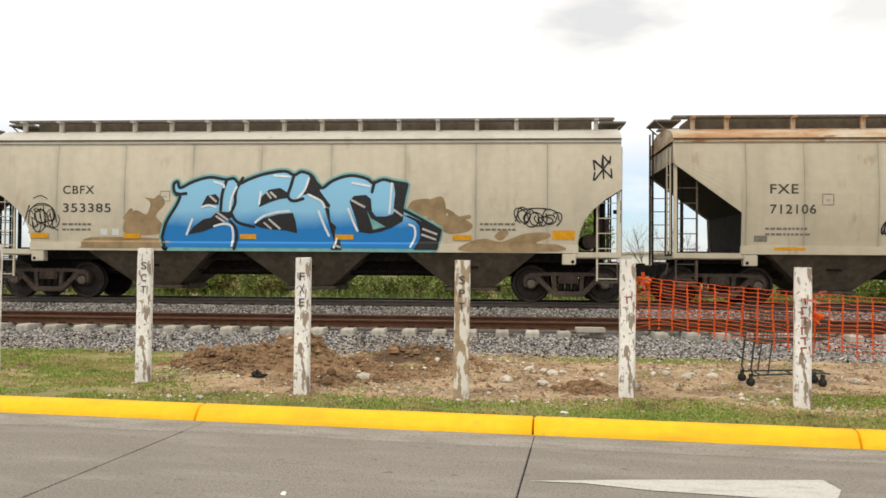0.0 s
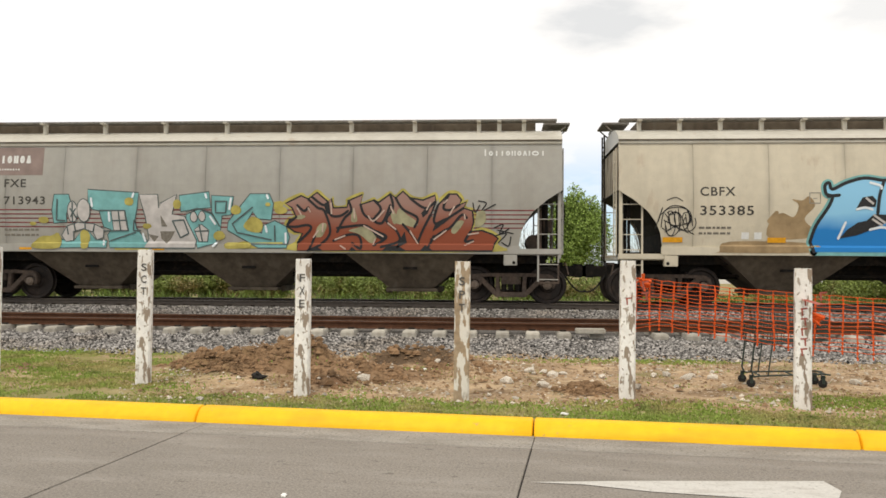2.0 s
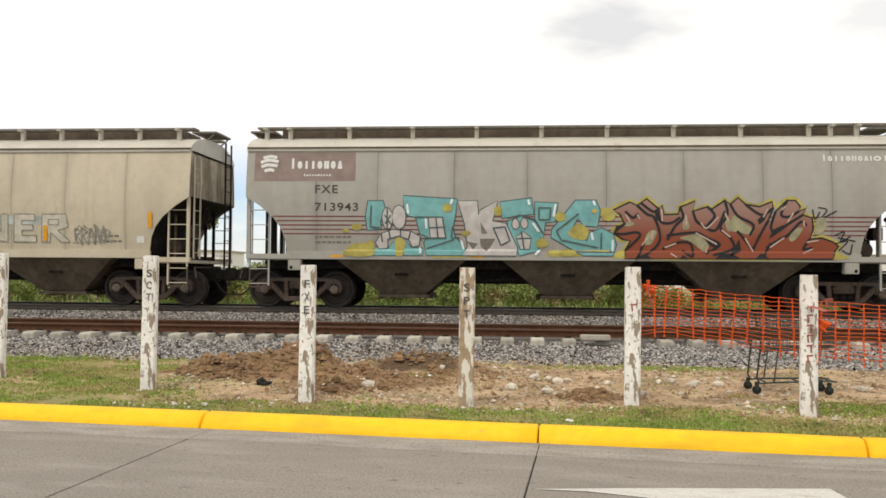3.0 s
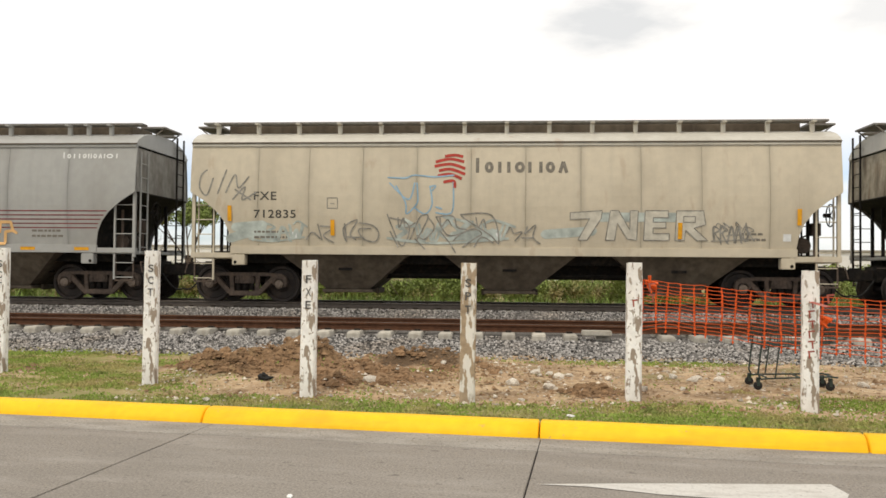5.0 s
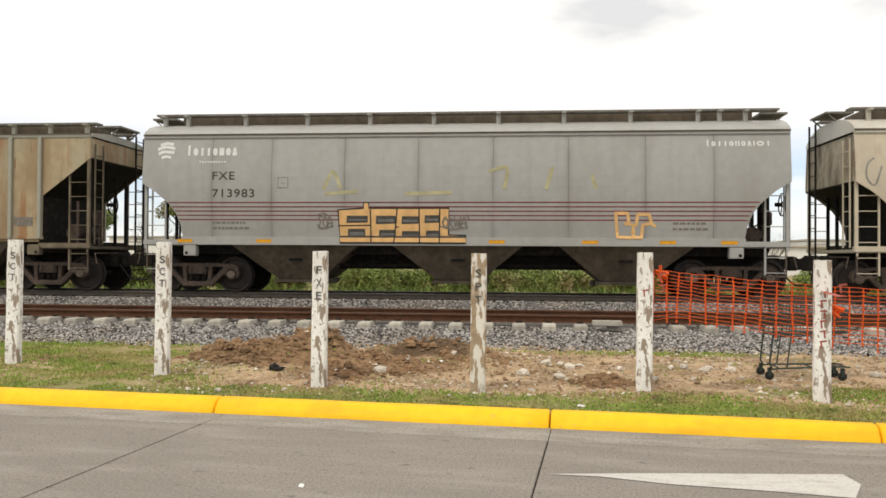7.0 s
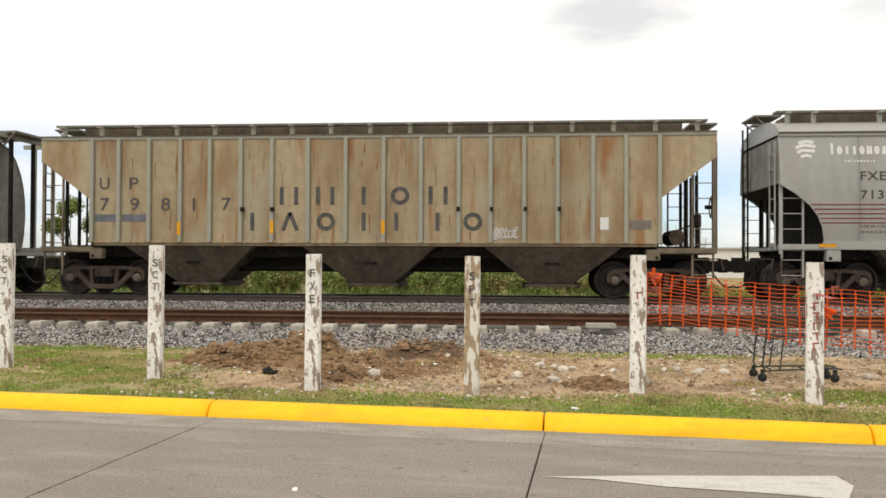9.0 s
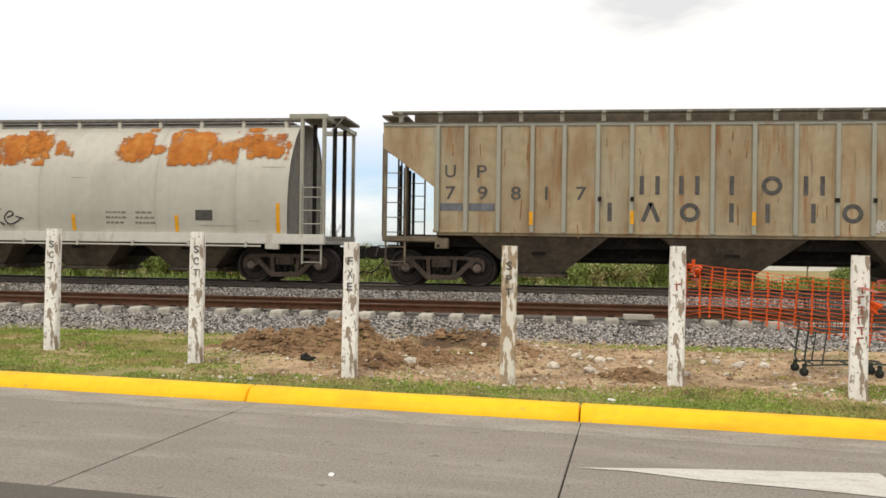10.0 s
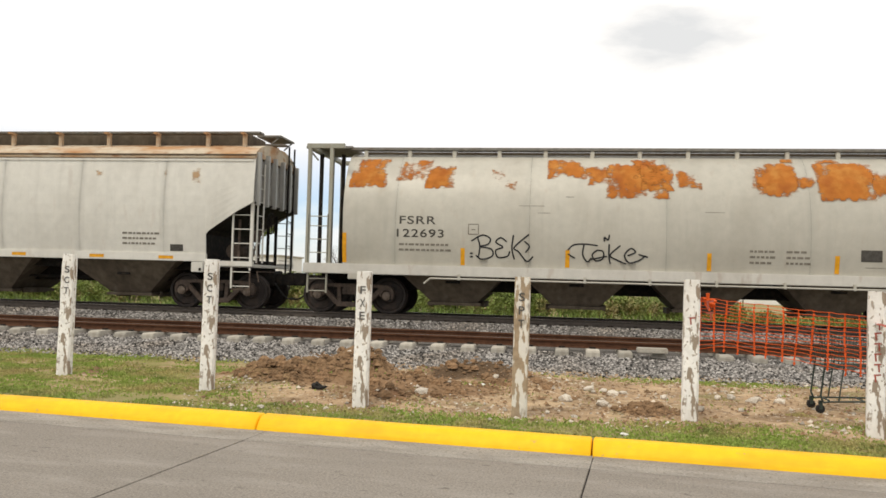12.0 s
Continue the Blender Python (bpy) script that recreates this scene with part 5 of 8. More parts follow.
car = hopper("hopper_car", "grey covered hopper with teal and brown graffiti", -29.6, L, M_GREY, [1.75, 3.25, 5.1, 6.85, 8.7, 10.5, 12.3, 13.85], walk_xs=[0.35, 0.95] + even(2.45, L - 2.0, 8) + [L - 1.5, L - 0.9], roof_mat=M_ROOF)
plate(car, P, "sign_panel", 0.2, 2.7, 3.10, 3.80, material("faded_maroon_panel", (0.27, 0.205, 0.185), 0.7, grain=0.15, grain_scale=4), "faded maroon sign panel", 0.003)
grey_livery(car, 0.57, 0, 1.72, "713943")
at, sc = (3.0, 1.29), 0.01333
TEAL_SHAPES = [[(2, 99), (29, 99), (33, 83), (24, 63), (25, 49), (1, 47), (-2, 70)], [(12, 16), (38, 13), (52, 31), (52, 2), (12, 1)], [(67, 31), (80, 15), (101, 14), (101, 2), (67, 2)], [(241, 97), (296, 104), (299, 76), (275, 74), (244, 69)], [(254, 62), (278, 72), (301, 63), (313, 39), (307, 11), (275, 2), (269, 22), (254, 46)], [(302, 97), (342, 95), (337, 63), (320, 61), (316, 28), (303, 59)]]
TEAL_BIG = [[(66, 108), (163, 102), (160, 76), (155, 52), (158, 37), (179, 11), (177, 2), (108, 2), (104, 25), (111, 35), (97, 40), (89, 70), (75, 73), (68, 83)], [(374, 100), (409, 100), (416, 83), (412, 54), (388, 56), (378, 69), (361, 42), (395, 28), (398, 42), (419, 51), (439, 41), (445, 22), (440, 3), (388, 3), (331, 35), (333, 49)]]
OLIVE_DOTS = [[(244, 82), (242, 75), (236, 73), (231, 75), (229, 82), (231, 88), (236, 90), (242, 88)], [(188, 41), (185, 38), (179, 36), (173, 38), (171, 41), (173, 45), (179, 46), (185, 45)], [(326, 24), (322, 18), (315, 16), (307, 18), (304, 24), (307, 30), (315, 33), (322, 31)], [(357, 71), (354, 65), (347, 63), (340, 65), (337, 71), (340, 77), (347, 80), (354, 77)], [(443, 71), (439, 66), (431, 64), (422, 66), (419, 71), (422, 76), (431, 78), (439, 76)]]
OLIVE_DOTS_2 = [[(412, 81), (410, 79), (407, 78), (403, 79), (402, 81), (403, 84), (407, 85), (410, 84)], [(-9, 52), (-11, 48), (-18, 46), (-26, 48), (-29, 52), (-26, 57), (-19, 58), (-12, 57)], [(-33, 45), (-35, 43), (-40, 42), (-44, 43), (-46, 45), (-44, 48), (-40, 49), (-35, 48)], [(375, 8), (371, 3), (361, 1), (351, 3), (347, 8), (351, 12), (361, 14), (371, 12)], [(154, 87), (152, 81), (146, 79), (139, 81), (137, 87), (139, 92), (145, 94), (152, 92)], [(-43, 1), (-27, 21), (-6, 23), (9, 28), (11, 1)]]
OLIVE_DOTS_2 += [[(361, 43), (378, 59), (396, 49), (392, 31), (371, 33)], [(51, 28), (60, 34), (69, 26), (68, 11), (64, 1), (53, 1)]]
sprayed(car, P, "graffiti_cloud", M_YELLOW_SPRAY, [[(330, 6), (430, 8)], [(120, 3), (180, 4)], [(396, 76), (430, 82)]], at, sc, 0.16, 0.003, label="dull yellow sprayed ground")
for shape in TEAL_SHAPES + TEAL_BIG:
    painted(car, P, "graffiti_outline", M_TEAL_EDGE, shape, at, sc, 0.006, smooth=False, grow=2.2, label="dark sprayed outline")
for shape in TEAL_SHAPES + TEAL_BIG:
    painted(car, P, "graffiti_letter", M_TEAL, shape, at, sc, 0.010, smooth=False, label="teal letter fill")
PALE_LETTER = [[(165, 99), (199, 99), (201, 73), (206, 83), (235, 99), (226, 63), (250, 59), (271, 15), (269, 2), (174, 2), (183, 18), (177, 59)]]
PALE_FILLS = [[(46, 68), (45, 58), (42, 51), (37, 49), (33, 51), (30, 58), (28, 68), (29, 77), (32, 84), (37, 87), (41, 84), (45, 77)], [(70, 70), (69, 60), (65, 52), (59, 49), (53, 52), (48, 60), (46, 70), (48, 81), (52, 88), (58, 91), (64, 88), (69, 81)], [(16, 24), (26, 40), (47, 47), (79, 44), (96, 35), (94, 20), (83, 17), (76, 31), (58, 37), (37, 31), (37, 15), (23, 13)], [(112, 70), (137, 70), (143, 33), (116, 33)]]
PALE_FILLS += [[(274, 58), (273, 53), (270, 50), (266, 50), (263, 53), (262, 58), (263, 63), (266, 67), (269, 67), (272, 63)], [(289, 59), (288, 54), (285, 51), (282, 51), (279, 54), (277, 59), (279, 64), (281, 68), (285, 68), (288, 64)], [(269, 35), (282, 44), (295, 34), (292, 14), (277, 14)]]
DARK_MARKS = [[(205, 62), (218, 41), (207, 41)], [(204, 32), (232, 32), (224, 18), (216, 9), (206, 18)], [(181, 27), (201, 23), (192, 12)]]
TEAL_LINES = [[(37, 85), (37, 49)], [(33, 73), (44, 57)], [(43, 73), (34, 59)], [(26, 40), (28, 26)], [(40, 45), (42, 33)], [(61, 45), (61, 36)], [(79, 43), (76, 31)], [(89, 70), (137, 70), (143, 33), (97, 32)], [(125, 70), (129, 33)], [(114, 51), (141, 52)], [(228, 51), (249, 53), (258, 28), (242, 20), (228, 51)], [(278, 44), (283, 15)], [(271, 32), (294, 33)], [(309, 87), (330, 87), (328, 66), (309, 66), (309, 87)], [(378, 76), (340, 46), (349, 30), (412, 17)], [(419, 42), (419, 15)], [(109, 14), (157, 30)]]
TEAL_LINES += [[(155, 52), (153, 33), (167, 33)], [(8, 90), (6, 52), (22, 51)], [(254, 68), (275, 74), (302, 66), (316, 42)]]
TEAL_SHINE = [[(154, 101), (152, 95)], [(107, 66), (108, 51)], [(73, 92), (75, 78)], [(290, 100), (292, 94)], [(338, 92), (335, 73)], [(405, 98), (407, 93)], [(402, 42), (404, 32)], [(439, 29), (439, 12)], [(299, 59), (308, 46)], [(171, 27), (175, 14)], [(96, 14), (97, 7)], [(310, 11), (304, 5)]]
painted(car, P, "graffiti_outline", M_TEAL_EDGE, PALE_LETTER[0], at, sc, 0.012, smooth=False, grow=2, label="dark sprayed outline")
painted(car, P, "graffiti_letter", M_LILAC, PALE_LETTER[0], at, sc, 0.015, smooth=False, label="pale grey letter fill")
for shape in PALE_FILLS:
    painted(car, P, "graffiti_outline", M_TEAL_EDGE, shape, at, sc, 0.017, smooth=False, grow=1.8, label="dark sprayed outline")
    painted(car, P, "graffiti_fill", M_LILAC, shape, at, sc, 0.020, smooth=False, label="pale grey inner shape")
for shape in OLIVE_DOTS + OLIVE_DOTS_2:
    painted(car, P, "graffiti_dot", M_YELLOW_SPRAY, shape, at, sc, 0.019, label="olive yellow spot")
for shape in DARK_MARKS:
    painted(car, P, "graffiti_gap", M_LETTER_SOFT, shape, at, sc, 0.020, smooth=False, label="dark gap in a letter")
for line in TEAL_LINES:
    sprayed(car, P, "graffiti_line", M_TEAL_EDGE, [line], at, sc, 0.036, 0.025, smooth=False, label="dark inner line")
for line in TEAL_SHINE:
    sprayed(car, P, "graffiti_shine", M_WHITE_SPRAY, [line], at, sc, 0.055, 0.028, label="white highlight")
at = (8.87, 1.29)
RUSSET = [[(-1, 83), (28, 97), (41, 91), (57, 103), (77, 86), (83, 92), (87, 75), (112, 76), (115, 88), (140, 99), (137, 81), (162, 89), (170, 85), (191, 100), (201, 93), (214, 105), (227, 93), (250, 89), (272, 98), (273, 86), (264, 63), (270, 56), (277, 80), (297, 100), (311, 100), (319, 90), (316, 81), (328, 86), (323, 75), (339, 70), (341, 50), (336, 33), (356, 35), (376, 28), (385, 21), (379, 13), (375, -1), (20, -3), (21, 12), (30, 29), (16, 32), (1, 42), (6, 53), (19, 59), (11, 76)]]
RUSSET_GAPS = [[(17, 59), (27, 63), (36, 60), (29, 55), (19, 55)], [(53, 25), (58, 41), (67, 48), (75, 44), (67, 25), (58, 22)], [(115, 34), (129, 39), (144, 41), (165, 25), (157, 11), (134, 28)], [(201, 49), (204, 70), (210, 74), (222, 63), (241, 49), (234, 41), (217, 45)], [(301, 33), (306, 45), (316, 53), (324, 50), (309, 30)], [(191, 69), (197, 72), (205, 53), (197, 47)], [(122, 73), (127, 70), (131, 52), (120, 51)], [(347, 66), (361, 70), (362, 50), (345, 41)]]
RUSSET_EDGES = [[(19, 59), (2, 44), (16, 41), (40, 44), (45, 36), (21, 12)], [(41, 91), (58, 76), (71, 69), (81, 32), (63, 9), (40, -2)], [(48, 95), (67, 81), (75, 83)], [(77, 86), (82, 63), (100, 61), (114, 70)], [(94, 32), (107, 56), (120, 70), (115, 88)], [(94, 39), (141, 44), (161, 35), (184, 23), (161, 8)], [(137, 81), (144, 63), (164, 52)], [(162, 89), (174, 73), (161, 54), (177, 49), (191, 80)]]
RUSSET_EDGES_2 = [[(191, 100), (196, 76), (184, 53), (201, 36), (207, 16), (174, 5)], [(201, 93), (214, 73), (240, 58), (235, 41)], [(227, 93), (254, 75), (272, 86)], [(264, 63), (250, 36), (240, 12)], [(277, 80), (270, 53), (280, 46), (300, 60), (323, 75)], [(297, 100), (287, 76), (300, 72), (316, 81)], [(265, 19), (287, 34), (300, 41), (320, 63), (329, 58)], [(336, 33), (326, 16), (340, 18)], [(53, 25), (43, 1)], [(121, 12), (137, 2), (134, 24), (114, 27), (87, 16)], [(214, 46), (234, 23), (242, 11)], [(260, 5), (270, 25)]]
RUSSET_EDGES_2 += [[(21, 80), (33, 70), (41, 76)]]
RUSSET_BLACKS = [[(151, 41), (174, 30), (185, 25), (177, 16), (166, 22)], [(70, 81), (78, 83), (81, 63), (74, 66)], [(254, 74), (265, 82), (259, 66), (250, 58), (247, 66)], [(273, 49), (287, 56), (298, 60), (280, 42), (267, 33)], [(47, -3), (55, 6), (69, -3)], [(174, -3), (184, 6), (204, 8), (221, -2)], [(244, -2), (254, 9), (270, -2)], [(114, -3), (121, 5), (131, -3)], [(201, 2), (207, 16), (217, 33), (221, 13)]]
RUSSET_SHINE = [[(21, 75), (28, 63)], [(41, 75), (45, 68)], [(83, 84), (84, 65)], [(125, 74), (126, 57)], [(151, 61), (161, 52), (180, 71)], [(192, 78), (197, 66)], [(264, 85), (257, 72)], [(294, 90), (288, 84)], [(307, 78), (298, 63)], [(325, 64), (326, 56)], [(59, 34), (50, 22)], [(68, 47), (67, 32)], [(143, 43), (178, 24)], [(160, 10), (163, 19)], [(90, 18), (108, 25)], [(270, 19), (292, 35)], [(332, 28), (350, 31)], [(326, 9), (341, 16)], [(227, 34), (241, 11)], [(187, 48), (201, 37)], [(100, 7), (109, 1)]]
painted(car, P, "graffiti_halo", M_YELLOW_SPRAY, RUSSET[0], at, sc, 0.004, grow=6, label="dull yellow sprayed glow")
painted(car, P, "graffiti_outline", M_BLACK, RUSSET[0], at, sc, 0.008, smooth=False, grow=2, label="black sprayed outline")
painted(car, P, "graffiti_letter", M_RUSSET, RUSSET[0], at, sc, 0.012, smooth=False, grow=-1.2, label="russet interlocked lettering")
for shape in RUSSET_GAPS:
    painted(car, P, "graffiti_gap", M_OLIVE, shape, at, sc, 0.016, label="olive gap between letters")
for shape in RUSSET_BLACKS:
    painted(car, P, "graffiti_shadow", M_BLACK, shape, at, sc, 0.017, smooth=False, label="black inner shape")
for line in RUSSET_EDGES + RUSSET_EDGES_2:
    sprayed(car, P, "graffiti_line", M_BLACK, [line], at, sc, 0.06, 0.020, label="black letter edge")
for line in RUSSET_SHINE:
    sprayed(car, P, "graffiti_shine", M_PINK, [line], at, sc, 0.034, 0.026, label="pale inner highlight")
for line in ([(340, 84), (344, 68), (352, 80)], [(350, 88), (364, 84), (356, 70), (380, 82)], [(378, 40), (394, 46), (388, 30), (404, 38)], [(380, 26), (400, 30), (386, 14)], [(392, 14), (404, 8), (408, 24)], [(384, 36), (412, 30)]):
    sprayed(car, P, "tag", M_BLACK, [line], at, sc, 0.03, 0.01, label="thin black tag")
for x0 in (2.1, 5.5, 9.2, 13.2):
    plate(car, P, "reflector", x0, x0 + 0.32, 1.25, 1.31, M_AMBER, "amber reflective strip", 0.05)

# beige car with line graffiti
L = 15.48
car = hopper("hopper_car", "beige covered hopper with outlined line graffiti", -46.50, L, M_BEIGE_WARM, [1.7, 2.96, 4.28, 5.6, 6.9, 8.2, 9.5, 10.9, 12.3, 13.85], walk_xs=even(0.5, L - 0.5, 15), roof_mat=M_ROOF)
sprayed(car, P, "logo_mark", M_RED, [[(-28, 10), (0, 14), (26, 6)], [(-26, 18), (0, 23), (24, 18)], [(-20, 2), (0, 5), (26, -4)], [(-10, 28), (8, 30), (22, 27)], [(-22, -7), (0, -4), (20, -12)], [(-12, -18), (6, -16), (8, -28)]], (6.4, 3.2), 0.0137, 0.07, 0.006, label="red swept band emblem", square=True)
blocks(car, 6.95, 3.18, 0.36, [0.20] + [0.21, 0.14, 0.14, 0.24, 0.34, 0.22, 0.24], M_LETTER_SOFT, gap=0.075, lean=0.07)
text_on(car, P, "FXE", 1.60, 2.52, 0.20, M_LETTER, 0.56)
text_on(car, P, "712835", 1.60, 2.08, 0.20, M_LETTER, 1.04)
small_print(car, P, 1.6, 1.72, M_LETTER_SOFT, 2, 0.8)
small_print(car, P, 13.2, 1.72, M_LETTER_SOFT, 2, 0.5)
sprayed(car, P, "wash", M_PALE_BLUE, [[(0, 0), (40, 10), (80, 4)], [(10, 20), (60, 24)], [(400, 6), (470, 10)], [(560, 10), (640, 16)], [(640, 40), (780, 40)]], (1.0, 1.58), 0.0137, 0.22, 0.003, label="washed-out pale blue spray")
LINE_TAG = [[(145, 64), (154, 41), (168, 10), (178, 17), (184, 37), (177, 51), (150, 58)], [(164, 58), (166, 41), (174, 58), (177, 41), (194, 49)], [(184, 17), (194, 41), (204, 61), (217, 62), (211, 45), (198, 21)], [(218, 58), (228, 41), (211, 21), (198, 27)], [(231, 60), (261, 61), (268, 42), (285, 37), (265, 28), (248, 31), (231, 60)], [(238, 58), (241, 43), (251, 55), (258, 45)], [(238, 35), (255, 14), (265, -2)], [(261, 18), (275, 31), (298, 39), (311, 31), (298, 22), (278, 8)]]
LINE_TAG += [[(274, 64), (328, 63), (341, 15), (325, 29), (284, 55), (274, 64)], [(301, 59), (305, 42), (314, 56), (318, 42)], [(298, 8), (311, 25), (331, 15)], [(194, 21), (211, 4)], [(150, 34), (164, 7)], [(21, 46), (28, 19)], [(0, 19), (11, 32), (24, 22)], [(26, 43), (47, 40), (31, 26), (49, 14)], [(69, 47), (72, 16), (67, 40), (92, 54), (79, 30), (89, 19)], [(96, 49), (120, 44), (130, 30), (123, 16), (103, 21), (94, 37), (116, 39)], [(72, 24), (103, 23)], [(354, 32), (361, 42), (367, 32), (381, 34), (369, 19)]]
LINE_TAG += [[(390, 43), (386, 31), (404, 46), (400, 26), (412, 14)], [(381, 24), (400, 24)]]
BLUE_TAG = [[(149, 119), (182, 90), (193, 119)], [(160, 114), (177, 85), (179, 65), (194, 78)], [(197, 119), (199, 89), (194, 78)], [(220, 113), (224, 82), (212, 65), (194, 75)], [(220, 113), (230, 114), (224, 106)], [(261, 120), (259, 69), (231, 67)], [(231, 77), (241, 74)], [(146, 129), (176, 128), (193, 133), (227, 130), (262, 133)]]
sprayed(car, P, "tag", M_TAG_BLUE, BLUE_TAG, (2.9, 1.3), 0.0137, 0.034, 0.006, label="thin blue letters")
sprayed(car, P, "tag", M_TAG_GREY, LINE_TAG, (2.9, 1.3), 0.0137, 0.034, 0.010, label="angular dark line letters")
sprayed(car, P, "tag", M_TAG_GREY, [[(12, 46), (2, 36), (0, 14), (13, 1), (24, 31)], [(33, 4), (48, 46)], [(48, 6), (64, 38), (71, 14), (89, 34)], [(61, -6), (83, 16), (78, -7), (103, 6)], [(65, 11), (93, -7)]], (0.24, 2.62), 0.0137, 0.04, 0.006, label="thin dark tag")
for seed, x, z, w, h, n, t in ((4, 5.05, 1.56, 190, 34, 5, 0.06), (7, 1.55, 1.56, 90, 28, 4, 0.04)):
    sprayed(car, P, "tag", M_PALE_BLUE, scribble(seed, w, h, n, 1.0), (x, z), 0.0137, t, 0.004, label="pale blue under-drawing")
ZNER = [[(0, 50), (56, 54), (54, 40), (30, 2), (14, 2), (34, 40), (0, 38), (0, 50)], [(62, 2), (70, 54), (84, 54), (104, 20), (104, 54), (118, 54), (116, 2), (100, 4), (82, 32), (78, 2), (62, 2)],
        [(128, 2), (130, 54), (170, 54), (170, 42), (144, 42), (144, 34), (166, 34), (166, 24), (144, 24), (144, 14), (172, 14), (172, 2), (128, 2)], [(182, 2), (184, 54), (230, 54), (234, 30), (214, 24), (238, 2), (220, 2), (200, 20), (198, 2), (182, 2)], [(196, 44), (216, 44), (216, 34), (196, 34), (196, 44)]]
M_CHALK = material("chalky_spray", (0.545, 0.51, 0.425), 0.8, grain=0.2, grain_scale=5)
for line in ZNER[:4]:
    painted(car, P, "graffiti_fill", M_CHALK, line[:-1], (9.25, 1.56), 0.0134, 0.008, smooth=False, label="chalky pale letter fill")
sprayed(car, P, "tag", M_TAG_GREY, ZNER, (9.25, 1.56), 0.0134, 0.022, 0.012, smooth=False, label="outlined block letters")
sprayed(car, P, "tag", M_TAG_GREY, [[(a + 248, b) for a, b in line] for line in scribble(8, 70, 30, 6)], (9.25, 1.56), 0.0134, 0.025, 0.006, label="small scribbled tag")
for x0, z0 in ((0.95, 2.0), (3.5, 1.66), (11.75, 1.62), (14.45, 1.95)):
    plate(car, P, "reflector", x0, x0 + 0.10, z0, z0 + 0.38, M_AMBER, "upright amber reflector", 0.03)
for x0 in (2.5, 7.45, 14.15):
    plate(car, P, "sticker", x0, x0 + 0.18, 1.58, 1.75, M_WHITE, "white paper sticker")
sprayed(car, P, "marker", M_TAG_GREY, [[(0, 0), (0, 1), (1, 1), (1, 0), (0, 0)], [(0.3, 0.45), (0.7, 0.45)]], (3.42, 2.32), 0.25, 0.02, 0.006, smooth=False, label="small stencilled square", square=True)

# grey car with block letters
L = 15.57
car = hopper("hopper_car", "grey covered hopper with peach block graffiti", -63.48, L, M_GREY_COOL, [1.78, 3.29, 5.1, 6.9, 8.7, 10.48, 12.27, 13.83], walk_xs=[0.35, 0.95] + even(2.45, L - 2.0, 8) + [L - 1.5, L - 0.9], roof_mat=M_GREY_COOL, core_mat=M_END_GREY)
grey_livery(car, 0.6, 0, 1.8, "713983")
at, sc = (4.95, 1.24), 0.0136
BLOCK = [(0, 60), (46, 63), (46, 73), (55, 73), (55, 63), (198, 63), (197, 16), (228, 15), (228, 2), (3, 2)]
painted(car, P, "graffiti_outline", M_BLACK, BLOCK, at, sc, 0.006, smooth=False, grow=2.0, label="black sprayed outline")
painted(car, P, "graffiti_letter", M_PEACH, BLOCK, at, sc, 0.010, smooth=False, grow=-1.2, label="peach block lettering")
for x0, x1, z0, z1 in ((15, 53, 38, 49), (17, 48, 13, 26), (68, 103, 36, 49), (73, 103, 13, 24), (114, 144, 36, 48), (114, 144, 13, 22), (155, 181, 38, 50), (157, 181, 12, 23)):
    painted(car, P, "graffiti_gap", M_LETTER, [(x0, z0), (x1, z0 + 1), (x1, z1), (x0 + 1, z1)], at, sc, 0.014, smooth=False, grow=1.0, label="dark window of a block letter")
    painted(car, P, "graffiti_fill", M_GREY_SPRAY, [(x0 + 3, z0 + 3), (x1 - 2, z0 + 3), (x1 - 2, z1 - 5), (x0 + 3, z1 - 5)], at, sc, 0.018, smooth=False, label="grey inner patch")
for line in ([(58, 60), (59, 2)], [(106, 62), (104, 40), (100, 2)], [(145, 62), (146, 2)], [(182, 62), (181, 2)], [(58, 33), (0, 32)], [(108, 30), (104, 30)]):
    sprayed(car, P, "graffiti_line", M_BLACK, [line], at, sc, 0.03, 0.015, label="black letter edge")
sprayed(car, P, "graffiti_letter", M_PEACH, [[(2, 39), (6, -3), (32, -4), (33, 19), (17, 21), (25, 22), (23, 39), (2, 39)], [(40, 37), (38, 19), (33, 17), (34, -3), (47, -4), (49, 19), (64, 21), (60, 37), (40, 37)], [(64, 21), (70, 17)]], (11.55, 1.46), 0.0134, 0.075, 0.008, smooth=False, label="peach outlined letters")
M_FADED_YELLOW = material("ghost_yellow_spray", (0.42, 0.39, 0.24), 0.8, grain=0.2, grain_scale=4)
sprayed(car, P, "wash", M_FADED_YELLOW, [[(0, 10), (16, 40), (30, 12)], [(4, 0), (60, 4)], [(150, 0), (230, 2)], [(300, 40), (330, 46), (326, 10)], [(400, 10), (410, 44)], [(480, 30), (486, 10)]], (4.6, 2.45), 0.0134, 0.09, 0.004, label="faded yellow spray traces")
sprayed(car, P, "tag", M_LETTER_SOFT, scribble(15, 26, 22, 3, 0.2) + [[(a + 226, b) for a, b in line] for line in scribble(16, 44, 22, 4, 0.2)], (4.45, 1.62), 0.0134, 0.03, 0.006, label="small dark tag")
sprayed(car, P, "marker", M_TAG_GREY, [[(0, 0), (0, 1), (1, 1), (1, 0), (0, 0)], [(0.3, 0.45), (0.7, 0.45)]], (3.45, 2.60), 0.25, 0.02, 0.006, smooth=False, label="small stencilled square", square=True)
for x0 in (0.9, 2.9, 6.2, 8.6, 10.8, 12.6, 14.0):
    plate(car, P, "reflector", x0, x0 + 0.38, 1.26, 1.34, M_AMBER, "amber reflective strip", 0.05)

